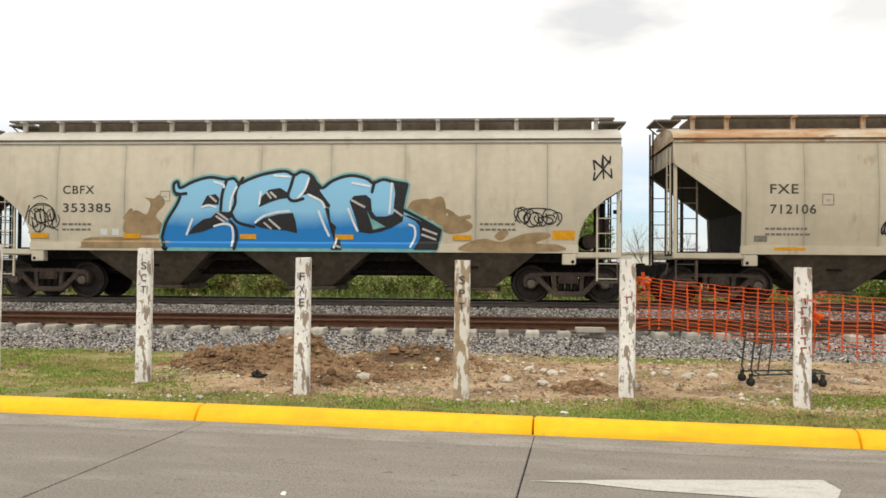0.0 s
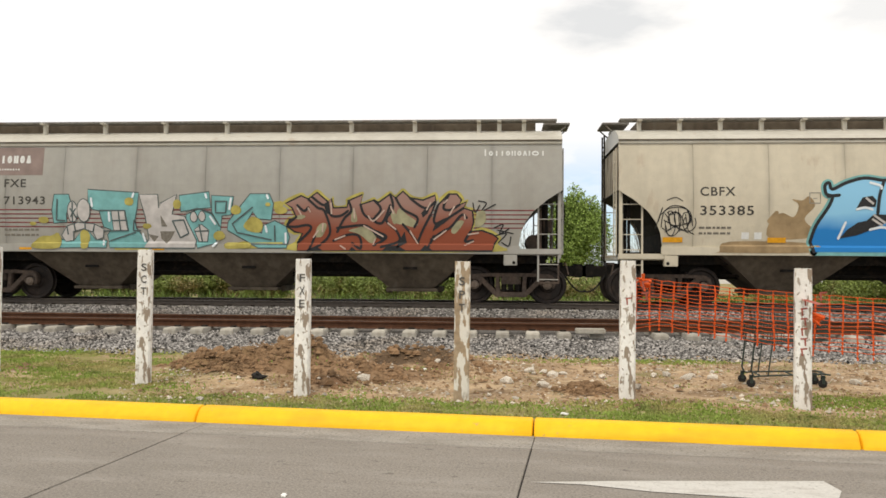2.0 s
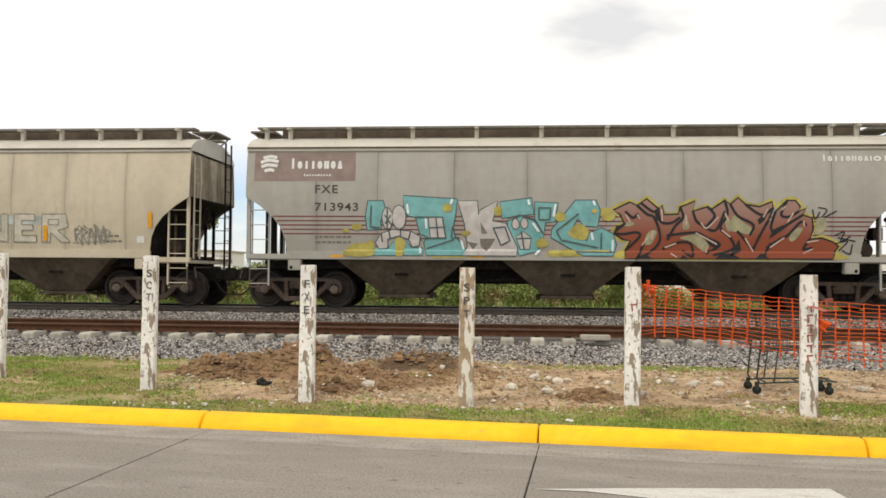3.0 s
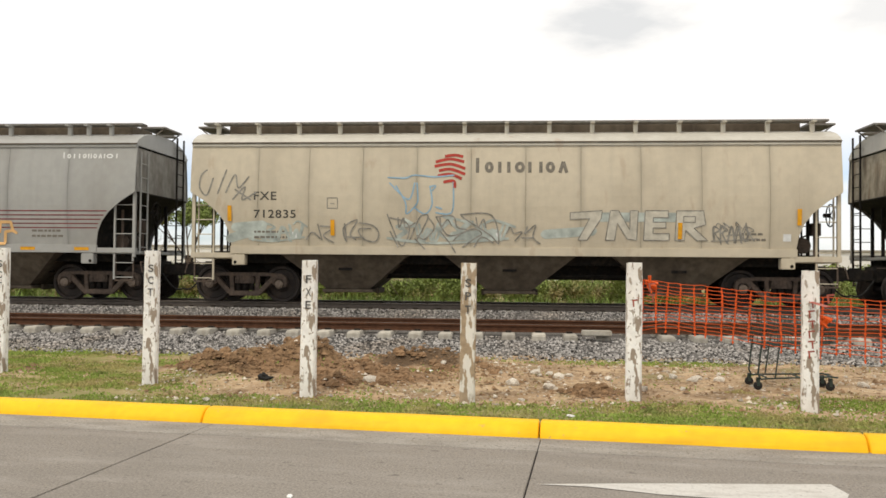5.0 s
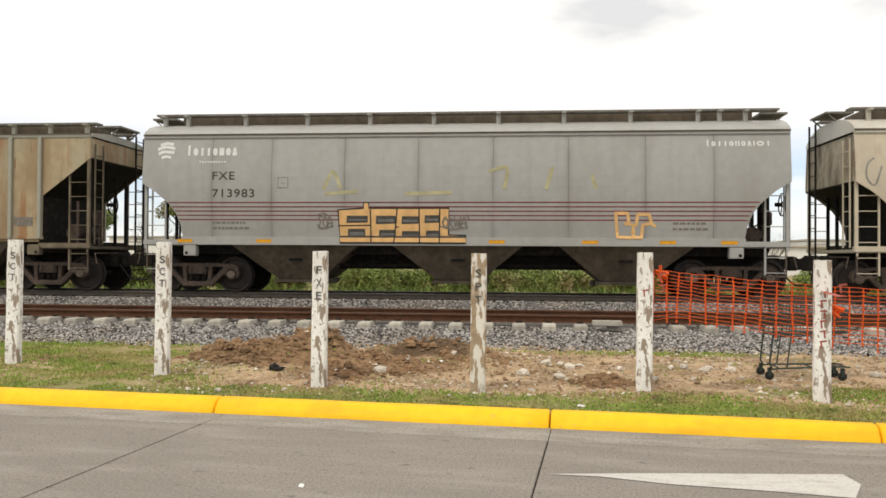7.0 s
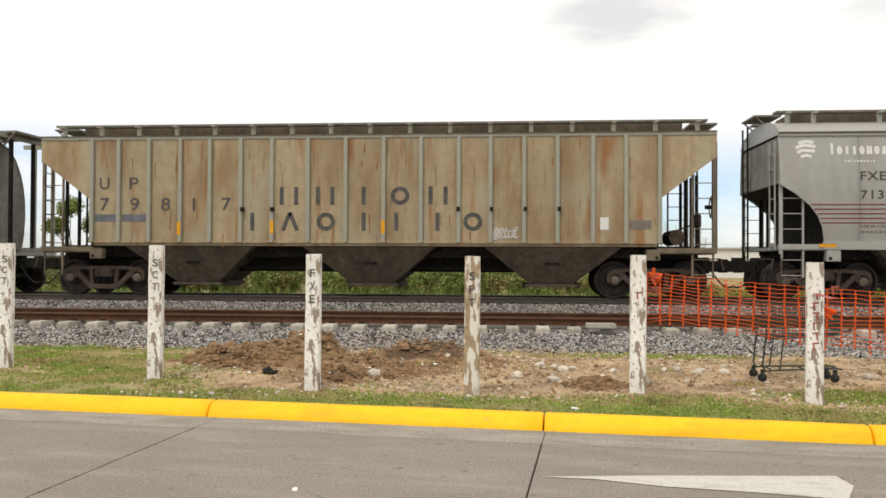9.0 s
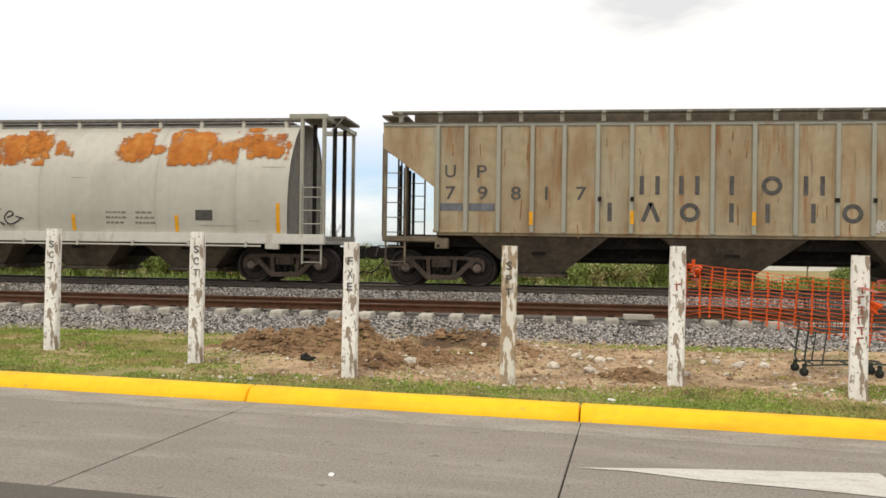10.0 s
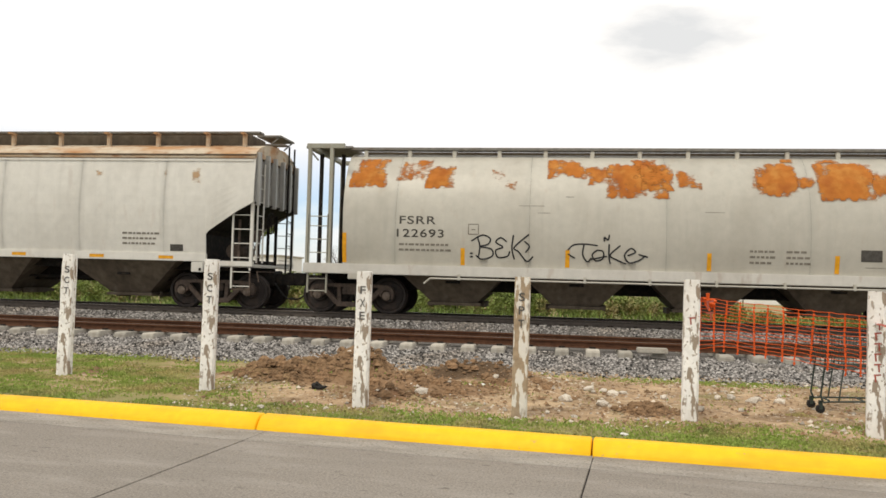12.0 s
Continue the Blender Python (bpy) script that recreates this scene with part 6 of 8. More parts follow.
# beige car with a rusty roof, ahead of the blue graffiti
L = 15.5
M_ROOF_RUST = material("rust_washed_roof", (0.54, 0.46, 0.35), 0.8, grain=0.1, grain_scale=6, stains=(((0.43, 0.215, 0.085), 0.85, 1.4, 0.42, 0.62, (0.5, 1, 2.0)), ((0.28, 0.11, 0.035), 0.8, 4.0, 0.55, 0.7, (0.6, 1, 1.5))))
car = hopper("hopper_car", "beige covered hopper with a rust-streaked roof", 3.98, L, M_TAN, [1.66, 2.98, 4.65, 6.3, 7.9, 9.5, 11.1, 12.6, 13.9], cut=CUT_SLOPE, walk_xs=[0.55, 1.35] + even(2.9, L - 2.9, 7) + [L - 1.35, L - 0.55], roof_mat=M_ROOF_RUST, roof_z=4.56)
text_on(car, P, "FXE", 2.20, 2.62, 0.22, M_LETTER, 0.64)
text_on(car, P, "712106", 2.20, 2.15, 0.22, M_LETTER, 1.04)
small_print(car, P, 2.1, 1.78, M_LETTER_SOFT, 2, 0.95)
sprayed(car, P, "marker", M_TAG_GREY, [[(0, 0), (0, 1), (1, 1), (1, 0), (0, 0)], [(0.3, 0.45), (0.7, 0.45)]], (3.38, 2.36), 0.25, 0.02, 0.006, smooth=False, label="small stencilled square", square=True)
plate(car, P, "data_plate", 1.85, 2.15, 1.5, 1.64, M_LETTER_SOFT, "dark data plate")
for x0 in (2.3, 4.85, 7.4, 9.9, 12.4):
    plate(car, P, "reflector", x0, x0 + 0.72, 1.30, 1.37, M_AMBER, "amber reflective strip", 0.05)
sprayed(car, P, "tag", M_BLACK, loops(8, 70, 34, 9), (4.75, 1.55), 0.0139, 0.04, 0.006, label="scribbled black tag")

# old ribbed tan car
M_RIBBED_END = material("grimy_tan_end", (0.20, 0.165, 0.115), 0.85, grain=0.2, grain_scale=6, stains=(((0.08, 0.06, 0.045), 0.8, 3.0, 0.42, 0.65, (1, 1, 1)),))
L = 16.56
RIBS = [1.35, 2.04, 2.82, 3.62, 4.37, 5.15, 5.93, 6.83, 7.76, 8.69, 9.6, 10.51, 11.27, 12.07, 12.86, 13.69, 14.46, 15.24]
car = hopper("hopper_car", "old tan ribbed covered hopper with rust stains", -81.43, L, M_RIBBED, RIBS, cut=CUT_RIBBED, walk_xs=even(0.35, L - 0.35, 17), roof_mat=M_RIB, gates=(3.8, 8.3, 12.75), prof=side_flat, eave=3.91, roof_z=4.34, trucks=1.4, rise=0.4, end_mat=M_RIBBED_END, sill_low=1.32, core_mat=M_RIBBED)
rib_me = Shape().box(-0.05, 0.05, -0.075, 0.0, 1.34, 3.89).mesh("side_rib", M_RIB, 0.012)
for x in RIBS:
    for s in (-1, 1):
        o = part("side_rib", rib_me, None, car)
        o.location, o.rotation_euler = (x, s * 1.576, 0), (0, 0, 0 if s < 0 else math.pi)
F = side_flat
M_RIBBED_LETTER = material("faded_blue_grey_lettering", (0.095, 0.09, 0.085), 0.8, grain=0.3, grain_scale=8)
text_on(car, F, "U", 1.53, 2.65, 0.30, M_RIBBED_LETTER, 0.26)
text_on(car, F, "P", 2.30, 2.65, 0.30, M_RIBBED_LETTER, 0.24)
for x, d in ((1.55, "7"), (2.32, "9"), (3.12, "8"), (3.93, "1"), (4.66, "7")):
    text_on(car, F, d, x, 2.12, 0.32, M_RIBBED_LETTER, 0.06 if d == "1" else 0.24)


for x, kind in ((6.12, "pair"), (7.02, "pair"), (8.1, "bar"), (8.86, "ring"), (9.78, "pair")):
    plain_mark(car, F, kind, x, 2.26, 0.46 if kind != "bar" else 0.2, 0.44, 0.10, M_RIBBED_LETTER, "name_shape", "plain shape of a company name")
for x, kind in ((5.34, "bar"), (6.15, "wedge"), (7.04, "ring"), (8.1, "bar"), (8.9, "bar"), (9.9, "bar"), (10.62, "ring")):
    plain_mark(car, F, kind, x, 1.63, 0.46 if kind != "bar" else 0.2, 0.44, 0.10, M_RIBBED_LETTER, "name_shape", "plain shape of a company name")
for x0, x1 in ((1.42, 1.97), (2.12, 2.74)):
    plate(car, F, "blue_band", x0, x1, 1.85, 2.03, material("faded_blue_band", (0.15, 0.155, 0.175), 0.8, grain=0.2, grain_scale=6), "faded blue band")
for x0, z0 in ((3.56, 1.52), (5.90, 1.56), (8.64, 1.56)):
    plate(car, F, "reflector", x0, x0 + 0.09, z0, z0 + 0.32, M_AMBER, "upright amber reflector", 0.085)
plate(car, F, "sticker", 13.86, 14.06, 1.66, 1.95, M_WHITE, "white paper sticker")
plate(car, F, "data_plate", 14.55, 15.05, 1.66, 1.88, M_LETTER_SOFT, "dark data plate")
sprayed(car, F, "tag", M_LILAC, scribble(32, 44, 16, 6), (11.3, 1.46), 0.0137, 0.026, 0.006, label="pale scribbled tag")
M_RUST_STREAK = material("rust_streak", (0.28, 0.155, 0.075), 0.9, grain=0.3, grain_scale=6)
rng = random.Random(9)
for k in range(45):
    x, z = rng.uniform(1.5, 15.0), rng.choice((rng.uniform(3.3, 3.9), rng.uniform(1.5, 2.4)))
    if min(abs(x - r) for r in RIBS) > 0.09:
        sprayed(car, F, "rust_streak", M_RUST_STREAK, [[(x, z), (x + rng.uniform(-0.03, 0.03), z - rng.uniform(0.1, 0.5))]], (0, 0), 1.0, rng.uniform(0.012, 0.04), 0.003)
for x in (5.2, 5.95, 10.5, 11.3, 12.1, 12.9):
    part("side_lug", Shape().box(x - 0.04, x + 0.04, -1.68, -1.57, 2.1, 2.2), M_DARK, car, "small dark lug")

# rounded off-white car with bare rust patches


def rounded_car(left, L):
    car = thing("hopper_car", "rounded off-white hopper with orange rust patches", "freight car", "cars of the freight train")
    CARS.append((car, left))
    a, b = 0.92, L - 0.90
    half = [(y, z) for z, y in ROUND]
    ring = [(-y, z) for y, z in half] + [(y, z) for y, z in reversed(half[:-1])]
    seams = [a, 2.3, 5.56, 8.74, 11.93, 14.04, b]
    k = len(ring)
    for x0, x1 in zip(seams, seams[1:]):
        sh = Shape()
        cuts = [x0 + 0.0015, x0 + 0.205] + even(x0 + 0.4, x1 - 0.4, 3) + [x1 - 0.205, x1 - 0.0015]
        vs = [(x, y, z) for x in cuts for y, z in ring]
        if x0 == a or x1 == b:
            vs = [(max(x, a + 0.08 * (4.15 - z) / 2.86) if x0 == a else min(x, b - 0.08 * (4.15 - z) / 2.86), y, z) for x, y, z in vs]
        fs = [(i * k + j, i * k + j + 1, (i + 1) * k + j + 1, (i + 1) * k + j) for i in range(len(cuts) - 1) for j in range(k - 1)]
        me = sh.add(vs, fs).mesh("shell_section", M_WHITE_CAR, smooth=True)
        uv = me.uv_layers.new(name="wear")
        for lp in me.loops:
            px = me.vertices[lp.vertex_index].co.x
            uv.data[lp.index].uv = (0.8 * max(0.0, 1.0 - min(px - x0, x1 - px) / 0.2), 0)
        part("shell_section", me, M_WHITE_CAR, car)
    inner = [(y * 0.985, z - 0.015) for y, z in ring]
    part("inner_body", Shape().add([(x, y, z) for x in (a + 0.46, b - 0.46) for y, z in inner], [(j, j + 1, j + 1 + k, j + k) for j in range(k - 1)] + [tuple(range(k)), tuple(range(2 * k - 1, k - 1, -1))]), M_DARK, car, "dark inner shell")
    # slanted grey end sheets
    for x0, d in ((a, 1), (b, -1)):
        vs = [(x0 + d * (0.03 + 0.08 * (4.15 - z) / 2.86), y * 0.992, z) for y, z in ring] + [(x0 + d * (0.12 + 0.08 * (4.15 - z) / 2.86), y * 0.992, z) for y, z in ring]
        part("end_sheet", Shape().add(vs, [(j, j + 1, j + 1 + k, j + k) for j in range(k - 1)] + [tuple(range(k)), tuple(range(2 * k - 1, k - 1, -1))]), M_END_GREY, car, "slanted dark grey end sheet")
    for s in (-1, 1):
        part("side_sill", Shape().box(0.0, L, min(s * 1.46, s * 1.62), max(s * 1.46, s * 1.62), 0.99, 1.24), M_WHITE_SILL, car, "deep white side sill", bevel=0.015)
    part("pipe_rail", Shape().tube((3.2, -1.64, 0.93), (L - 1.6, -1.64, 0.93), 0.022, 8).tube((3.05, -1.64, 0.80), (3.2, -1.64, 0.93), 0.022, 8), M_WHITE_CAR, car, "thin pale pipe under the sill")
    hang = Shape().box(-0.03, 0.03, -1.66, -1.60, 0.90, 1.05).mesh("pipe_hanger", M_WHITE_CAR, 0.005)
    for x in even(3.9, L - 2.0, 8):
        part("pipe_hanger", hang, None, car).location.x = x
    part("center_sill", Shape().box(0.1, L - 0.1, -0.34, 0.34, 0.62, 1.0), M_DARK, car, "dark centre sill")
    # same filler slab: the shadowed gap is in its near-black colour
    part("underframe", Shape().box(1.5, L - 1.5, -1.05, 1.05, 0.985, 1.19), M_DARK, car, "underframe slab between the discharge hoppers, shade in its dark colour")
    for x0, x1 in ((0.0, 1.4), (L - 1.4, L)):
        part("end_platform", Shape().box(x0 + 0.02, x1, -1.46, 1.46, 1.0, 1.08), M_WHITE_CAR, car, "end platform", bevel=0.01)
    bays(car, (3.7, 6.7, 9.65, 12.65), half=1.46, gate=0.58, top=1.2, y_top=1.45)
    for fr in (False, True):
        def X(e):
            return L - e if fr else e
        for e, y in ((0.06, -1.5), (0.62, -1.5), (0.06, 1.5), (0.62, 1.5), (0.06, -0.5), (0.06, 0.5), (0.62, -0.4)):
            part("end_post", Shape().box(X(e) - 0.045, X(e) + 0.045, y - 0.045, y + 0.045, 1.2, 4.12), M_RIB if abs(y) > 1 else M_DARK, car, "tall weathered end post", bevel=0.008)
        top = Shape()
        lo, hi = min(X(-0.02), X(0.95)), max(X(-0.02), X(0.95))
        for y in (-1.5, 1.5):
            top.box(lo, hi, y - 0.05, y + 0.05, 4.10, 4.22)
        top.box(X(0.06) - 0.05, X(0.06) + 0.05, -1.45, 1.45, 4.10, 4.22)
        part("end_hoop", top, M_RIB, car, "top frame of the end posts", bevel=0.008)
        ladder(car, "side_ladder", [(X(0.10), 0.5, 2.45), (X(0.58), 0.5, 2.45)], -1.52, [0.55, 0.85, 1.15, 1.5, 1.83, 2.16, 2.4], M_RIB)
        part("jacking_pad", Shape().box(min(X(1.15), X(1.5)), max(X(1.15), X(1.5)), -1.64, -1.5, 0.86, 1.0), M_WHITE_CAR, car, bevel=0.012)
        w = Shape().box(min(X(-0.28), X(0.95)), max(X(-0.28), X(0.95)), -0.8, 0.8, 4.22, 4.28)
        w.bar((X(-0.24), 4.24), (X(0.06), 3.9), 0.04, -0.82, -0.78)
        part("end_walkway", w, M_GRATE, car, "grated roof end walkway", bevel=0.006)
        c = Shape().box(min(X(-0.45), X(1.0)), max(X(-0.45), X(1.0)), -0.14, 0.14, 0.66, 0.94).box(min(X(-0.66), X(-0.40)), max(X(-0.66), X(-0.40)), -0.17, 0.13, 0.64, 0.98)
        part("coupler", c, M_DARK, car, "dark knuckle coupler", bevel=0.02)
        h = Shape()
        pts = [(X(-0.15 - 0.055 * i), -0.3, 0.70 - 0.42 * math.sin(math.pi * i / 16)) for i in range(11)]
        h.pipe(pts, 0.022)
        part("air_hose", h, M_RUBBER, car, "black rubber brake hose")
    for s in (-1, 1):
        part("running_board", Shape().box(0.9, L - 0.9, s * 0.62 - 0.15, s * 0.62 + 0.15, 4.18, 4.25), M_GRATE, car, "grated running board on the roof", bevel=0.006)
    part("hatch_trough", Shape().box(1.2, L - 1.2, -0.4, 0.4, 4.06, 4.19), M_UNDER, car, "long roof hatch cover", bevel=0.02)
    me = Shape().box(-0.05, 0.05, -0.04, 0.04, 3.85, 4.18).mesh("walk_bracket", M_ROOF, 0.01)
    for x in even(1.3, L - 1.3, 13):
        for s in (-1, 1):
            part("walk_bracket", me, None, car).location = (x, s * 0.70, 0)
    for x in (1.12, L - 1.17):
        truck(car, x)
    return car


def rust_patch(car, prof, x0, x1, z0, z1, seed, mat, keep=0.5, cell=0.022, soft=0.09, off=0.006):
    """A ragged patch of bare rust on the shell."""
    nx, nz = int((x1 - x0) / cell), int((z1 - z0) / cell)
    v, f, at = [], [], {}

    def corner(i, j):
        if (i, j) not in at:
            at[i, j] = len(v)
            x, z = x0 + i * cell, z0 + j * cell
            v.append(drape(prof, x + 0.012 * noise.noise((x * 30, z * 30, seed)), z + 0.012 * noise.noise((x * 30, z * 30, seed + 7)), off))
        return at[i, j]

    def strength(i, j):
        a, b = i / nx * 2 - 1, j / nz * 2 - 1
        x, z = x0 + i * cell, z0 + j * cell
        return 1.0 - max(abs(a) ** 2.2, abs(b) ** 2.5) + 0.7 * noise.noise((x * 2.1, z * 2.6, seed)) + 0.42 * noise.noise((x * 9, z * 5, seed + 3)) * (0.3 + abs(b)) - keep

    e = {(i, j): strength(i, j) for i in range(nx + 1) for j in range(nz + 1)}
    for i in range(nx):
        for j in range(nz):
            if max(e[i, j], e[i + 1, j + 1]) > -0.35:
                f.append((corner(i, j), corner(i + 1, j), corner(i + 1, j + 1), corner(i, j + 1)))
    if f:
        me = raw_mesh("rust_patch", v, f, mat)
        rank = {k: ij for ij, k in at.items()}
        uv = me.uv_layers.new(name="wear")
        for lp in me.loops:
            i, j = rank[lp.vertex_index]
            rim = min(min(i, nx - i) / (soft * nx), min(j, nz - j) / (soft * nz))
            uv.data[lp.index].uv = (min(1.0, max(0.0, 0.5 + 0.5 * e[i, j])) * min(1.0, rim), 0)
        part("rust_patch", me, mat, car, "bare orange rust patch")


def worn_edge(m, most=1.0):
    """Paint or rust that thins out raggedly where the first UV layer falls."""
    n, l = m.node_tree.nodes, m.node_tree.links
    coord = n.new("ShaderNodeTexCoord")
    sep = n.new("ShaderNodeSeparateXYZ")
    l.new(coord.outputs["UV"], sep.inputs[0])
    total = sep.outputs["X"]
    for scale, amount, st in ((6.0, 0.55, (1, 1, 2.2)), (24.0, 0.42, (0.5, 1, 2.2))):
        mp = n.new("ShaderNodeMapping")
        mp.inputs["Scale"].default_value = st
        l.new(coord.outputs["Object"], mp.inputs["Vector"])
        t = n.new("ShaderNodeTexNoise")
        t.inputs["Scale"].default_value, t.inputs["Detail"].default_value = scale, 6
        l.new(mp.outputs[0], t.inputs["Vector"])
        k = n.new("ShaderNodeMath")
        k.operation, k.inputs[1].default_value = "MULTIPLY_ADD", amount
        l.new(t.outputs["Fac"], k.inputs[0])
        l.new(total, k.inputs[2])
        total = k.outputs[0]
    r = n.new("ShaderNodeMapRange")
    r.inputs["From Min"].default_value, r.inputs["From Max"].default_value = 0.86, 1.10
    r.inputs["To Max"].default_value = most
    l.new(total, r.inputs[0])
    l.new(r.outputs[0], n["Principled BSDF"].inputs["Alpha"])
    return m


worn_edge(M_RUST_PATCH)
M_RUST_FAINT = worn_edge(material("thin_rust_run", (0.48, 0.29, 0.13), 0.9, grain=0.2, grain_scale=6), 0.6)
L = 16.35
car = rounded_car(-99.22, L)
Q = side_round
RUST = [(0.76, 2.06, 3.11, 4.02, 0.42), (2.19, 3.16, 3.32, 3.99, 0.62), (2.95, 3.74, 3.13, 3.81, 0.5), (4.58, 5.26, 3.09, 3.72, 0.95), (5.91, 6.97, 3.4, 4.02, 0.66), (6.82, 7.6, 3.25, 3.8, 0.62), (7.27, 8.9, 2.92, 3.91, 0.45), (7.93, 8.58, 3.44, 4.02, 0.6), (8.14, 8.95, 3.12, 3.9, 0.45), (8.97, 9.58, 3.17, 3.73, 0.85), (10.61, 10.94, 3.21, 3.83, 0.85)]
RUST += [(10.73, 11.76, 3.0, 3.96, 0.4), (12.04, 13.45, 2.91, 3.98, 0.36), (11.66, 12.19, 3.24, 3.65, 0.8), (13.31, 14.04, 2.96, 3.77, 0.52), (13.8, 14.64, 3.3, 3.96, 0.5), (14.18, 15.28, 3.1, 3.89, 0.42), (15.25, 15.45, 3.08, 3.65, 0.6), (11.38, 11.71, 3.91, 4.02, 0.6), (12.18, 12.77, 3.91, 4.02, 0.6), (14.06, 14.66, 3.87, 4.02, 0.6)]
for i, (x0, x1, z0, z1, keep) in enumerate(RUST):
    rust_patch(car, Q, max(0.97, x0 - 0.05), min(15.42, x1 + 0.05), z0 - 0.05, z1, 11.3 * i + 2.0, M_RUST_PATCH, keep, off=0.005 + 0.0012 * i)
text_on(car, Q, "FSRR", 2.40, 2.24, 0.20, M_LETTER, 0.90)
text_on(car, Q, "122693", 2.34, 1.92, 0.20, M_LETTER, 1.16)
small_print(car, Q, 2.4, 1.72, M_LETTER_SOFT, 2, 1.15)
small_print(car, Q, 10.6, 1.72, M_LETTER_SOFT, 3, 0.5)
small_print(car, Q, 11.4, 1.72, M_LETTER_SOFT, 3, 0.4)
sprayed(car, Q, "tag", M_BLACK, [[(2, 36), (6, 20), (4, 2)], [(-8, 30), (10, 40), (24, 34), (20, 24), (6, 20), (26, 16), (28, 4), (10, -2), (0, 4)], [(52, 30), (42, 36), (34, 28), (46, 20), (34, 14), (38, 2), (54, 4), (58, 12)], [(64, 40), (62, 18), (66, 0)], [(90, 42), (66, 20), (74, 12), (88, -4), (98, 4)], [(84, 30), (92, 22), (86, 12)], [(-10, 8), (-7, 8)], [(-10, 2), (-7, 2)]], (4.3, 1.45), 0.0138, 0.036, 0.006, label="bold black tag")
sprayed(car, Q, "tag", M_BLACK, [[(-6, 18), (4, 28), (24, 30), (44, 28)], [(22, 30), (20, 12), (28, 0), (34, 6)], [(44, 20), (36, 12), (42, 2), (54, 6), (54, 18), (44, 20)], [(64, 30), (64, 12), (66, -2)], [(82, 28), (66, 12), (78, 4), (92, -2)], [(96, 12), (108, 18), (100, 24), (90, 12), (98, 0), (114, 4), (124, 12)], [(114, 14), (128, 10)], [(56, 36), (56, 42), (62, 38), (64, 46)], [(-4, 12), (6, 6)], [(34, 4), (60, 10)]], (6.55, 1.42), 0.0138, 0.036, 0.006, label="bold black tag")
for x0, z1 in ((0.98, 2.0), (3.92, 1.68), (6.42, 1.68), (9.66, 1.68), (12.45, 1.68), (15.1, 2.0)):
    plate(car, Q, "reflector", x0, x0 + 0.10, 1.27, z1, M_AMBER, "upright amber reflector")
for x, z, w in ((5.3, 2.72, 0.6), (5.75, 2.55, 0.3), (6.4, 2.95, 0.2), (9.6, 2.62, 0.45), (13.1, 1.42, 0.9), (14.4, 1.55, 0.25), (14.7, 2.9, 0.6)):
    plate(car, Q, "scuff", x, x + w, z, z + 0.014, M_TAG_GREY, "thin dark scuff", 0.004)
plate(car, Q, "data_plate", 13.0, 13.45, 1.56, 1.82, M_LETTER, "dark data plate")
sprayed(car, Q, "marker", M_LETTER_SOFT, [[(0, 0), (0, 1), (1, 1), (1, 0), (0, 0)], [(0.3, 0.45), (0.7, 0.45)]], (4.1, 2.02), 0.24, 0.02, 0.006, smooth=False, label="small stencilled square", square=True)

# pale grey last car
L = 15.5
M_PALE_CAR = car_paint("pale_grey_paint", (0.64, 0.62, 0.565), rust=0.12, dirty=0.18)
car = hopper("hopper_car", "pale grey covered hopper with rust at the roof edge", -116.05, L, M_PALE_CAR, [2.3, 4.4, 6.5, 8.6, 10.8, 13.12], cut=CUT_LOW, walk_xs=[0.5] + even(1.5, L - 1.5, 10) + [L - 0.5], roof_mat=M_ROOF_RUST, sill_mat=M_PALE_CAR, roof_z=4.6, core_mat=M_END_GREY)
for y in (-1.45, -0.85, -0.3, 0.3, 0.85, 1.45):
    part("end_rib", Shape().box(L - 0.03, L + 0.10, y - 0.05, y + 0.05, 2.66, 4.0), M_GREY_COOL, car, "upright grey end rib", bevel=0.01)
for i, (x0, x1, z0, z1, keep) in enumerate(((12.9, 13.3, 3.2, 3.7, 0.85), (13.7, 14.2, 3.0, 3.75, 0.8), (11.0, 11.6, 3.2, 3.6, 0.95))):
    rust_patch(car, P, x0, x1, z0, z1, 5.1 * i + 40.0, M_RUST_FAINT, keep - 0.25, soft=0.45)
plate(car, P, "roof_band", 0.05, L - 0.05, 3.76, 3.80, M_PALE_CAR, "pale band under the roof", 0.03)
plate(car, P, "data_plate", 13.3, 13.65, 1.45, 1.62, M_LETTER, "dark data plate")
small_print(car, P, 12.0, 1.86, M_LETTER_SOFT, 3, 0.9)
for x0 in (8.9, 11.1, 13.0):
    plate(car, P, "reflector", x0, x0 + 0.4, 1.25, 1.33, M_AMBER, "amber reflective strip", 0.05)

# ---------------- posts ----------------
POST_W = 0.085


def flat_post(z):
    return -POST_W


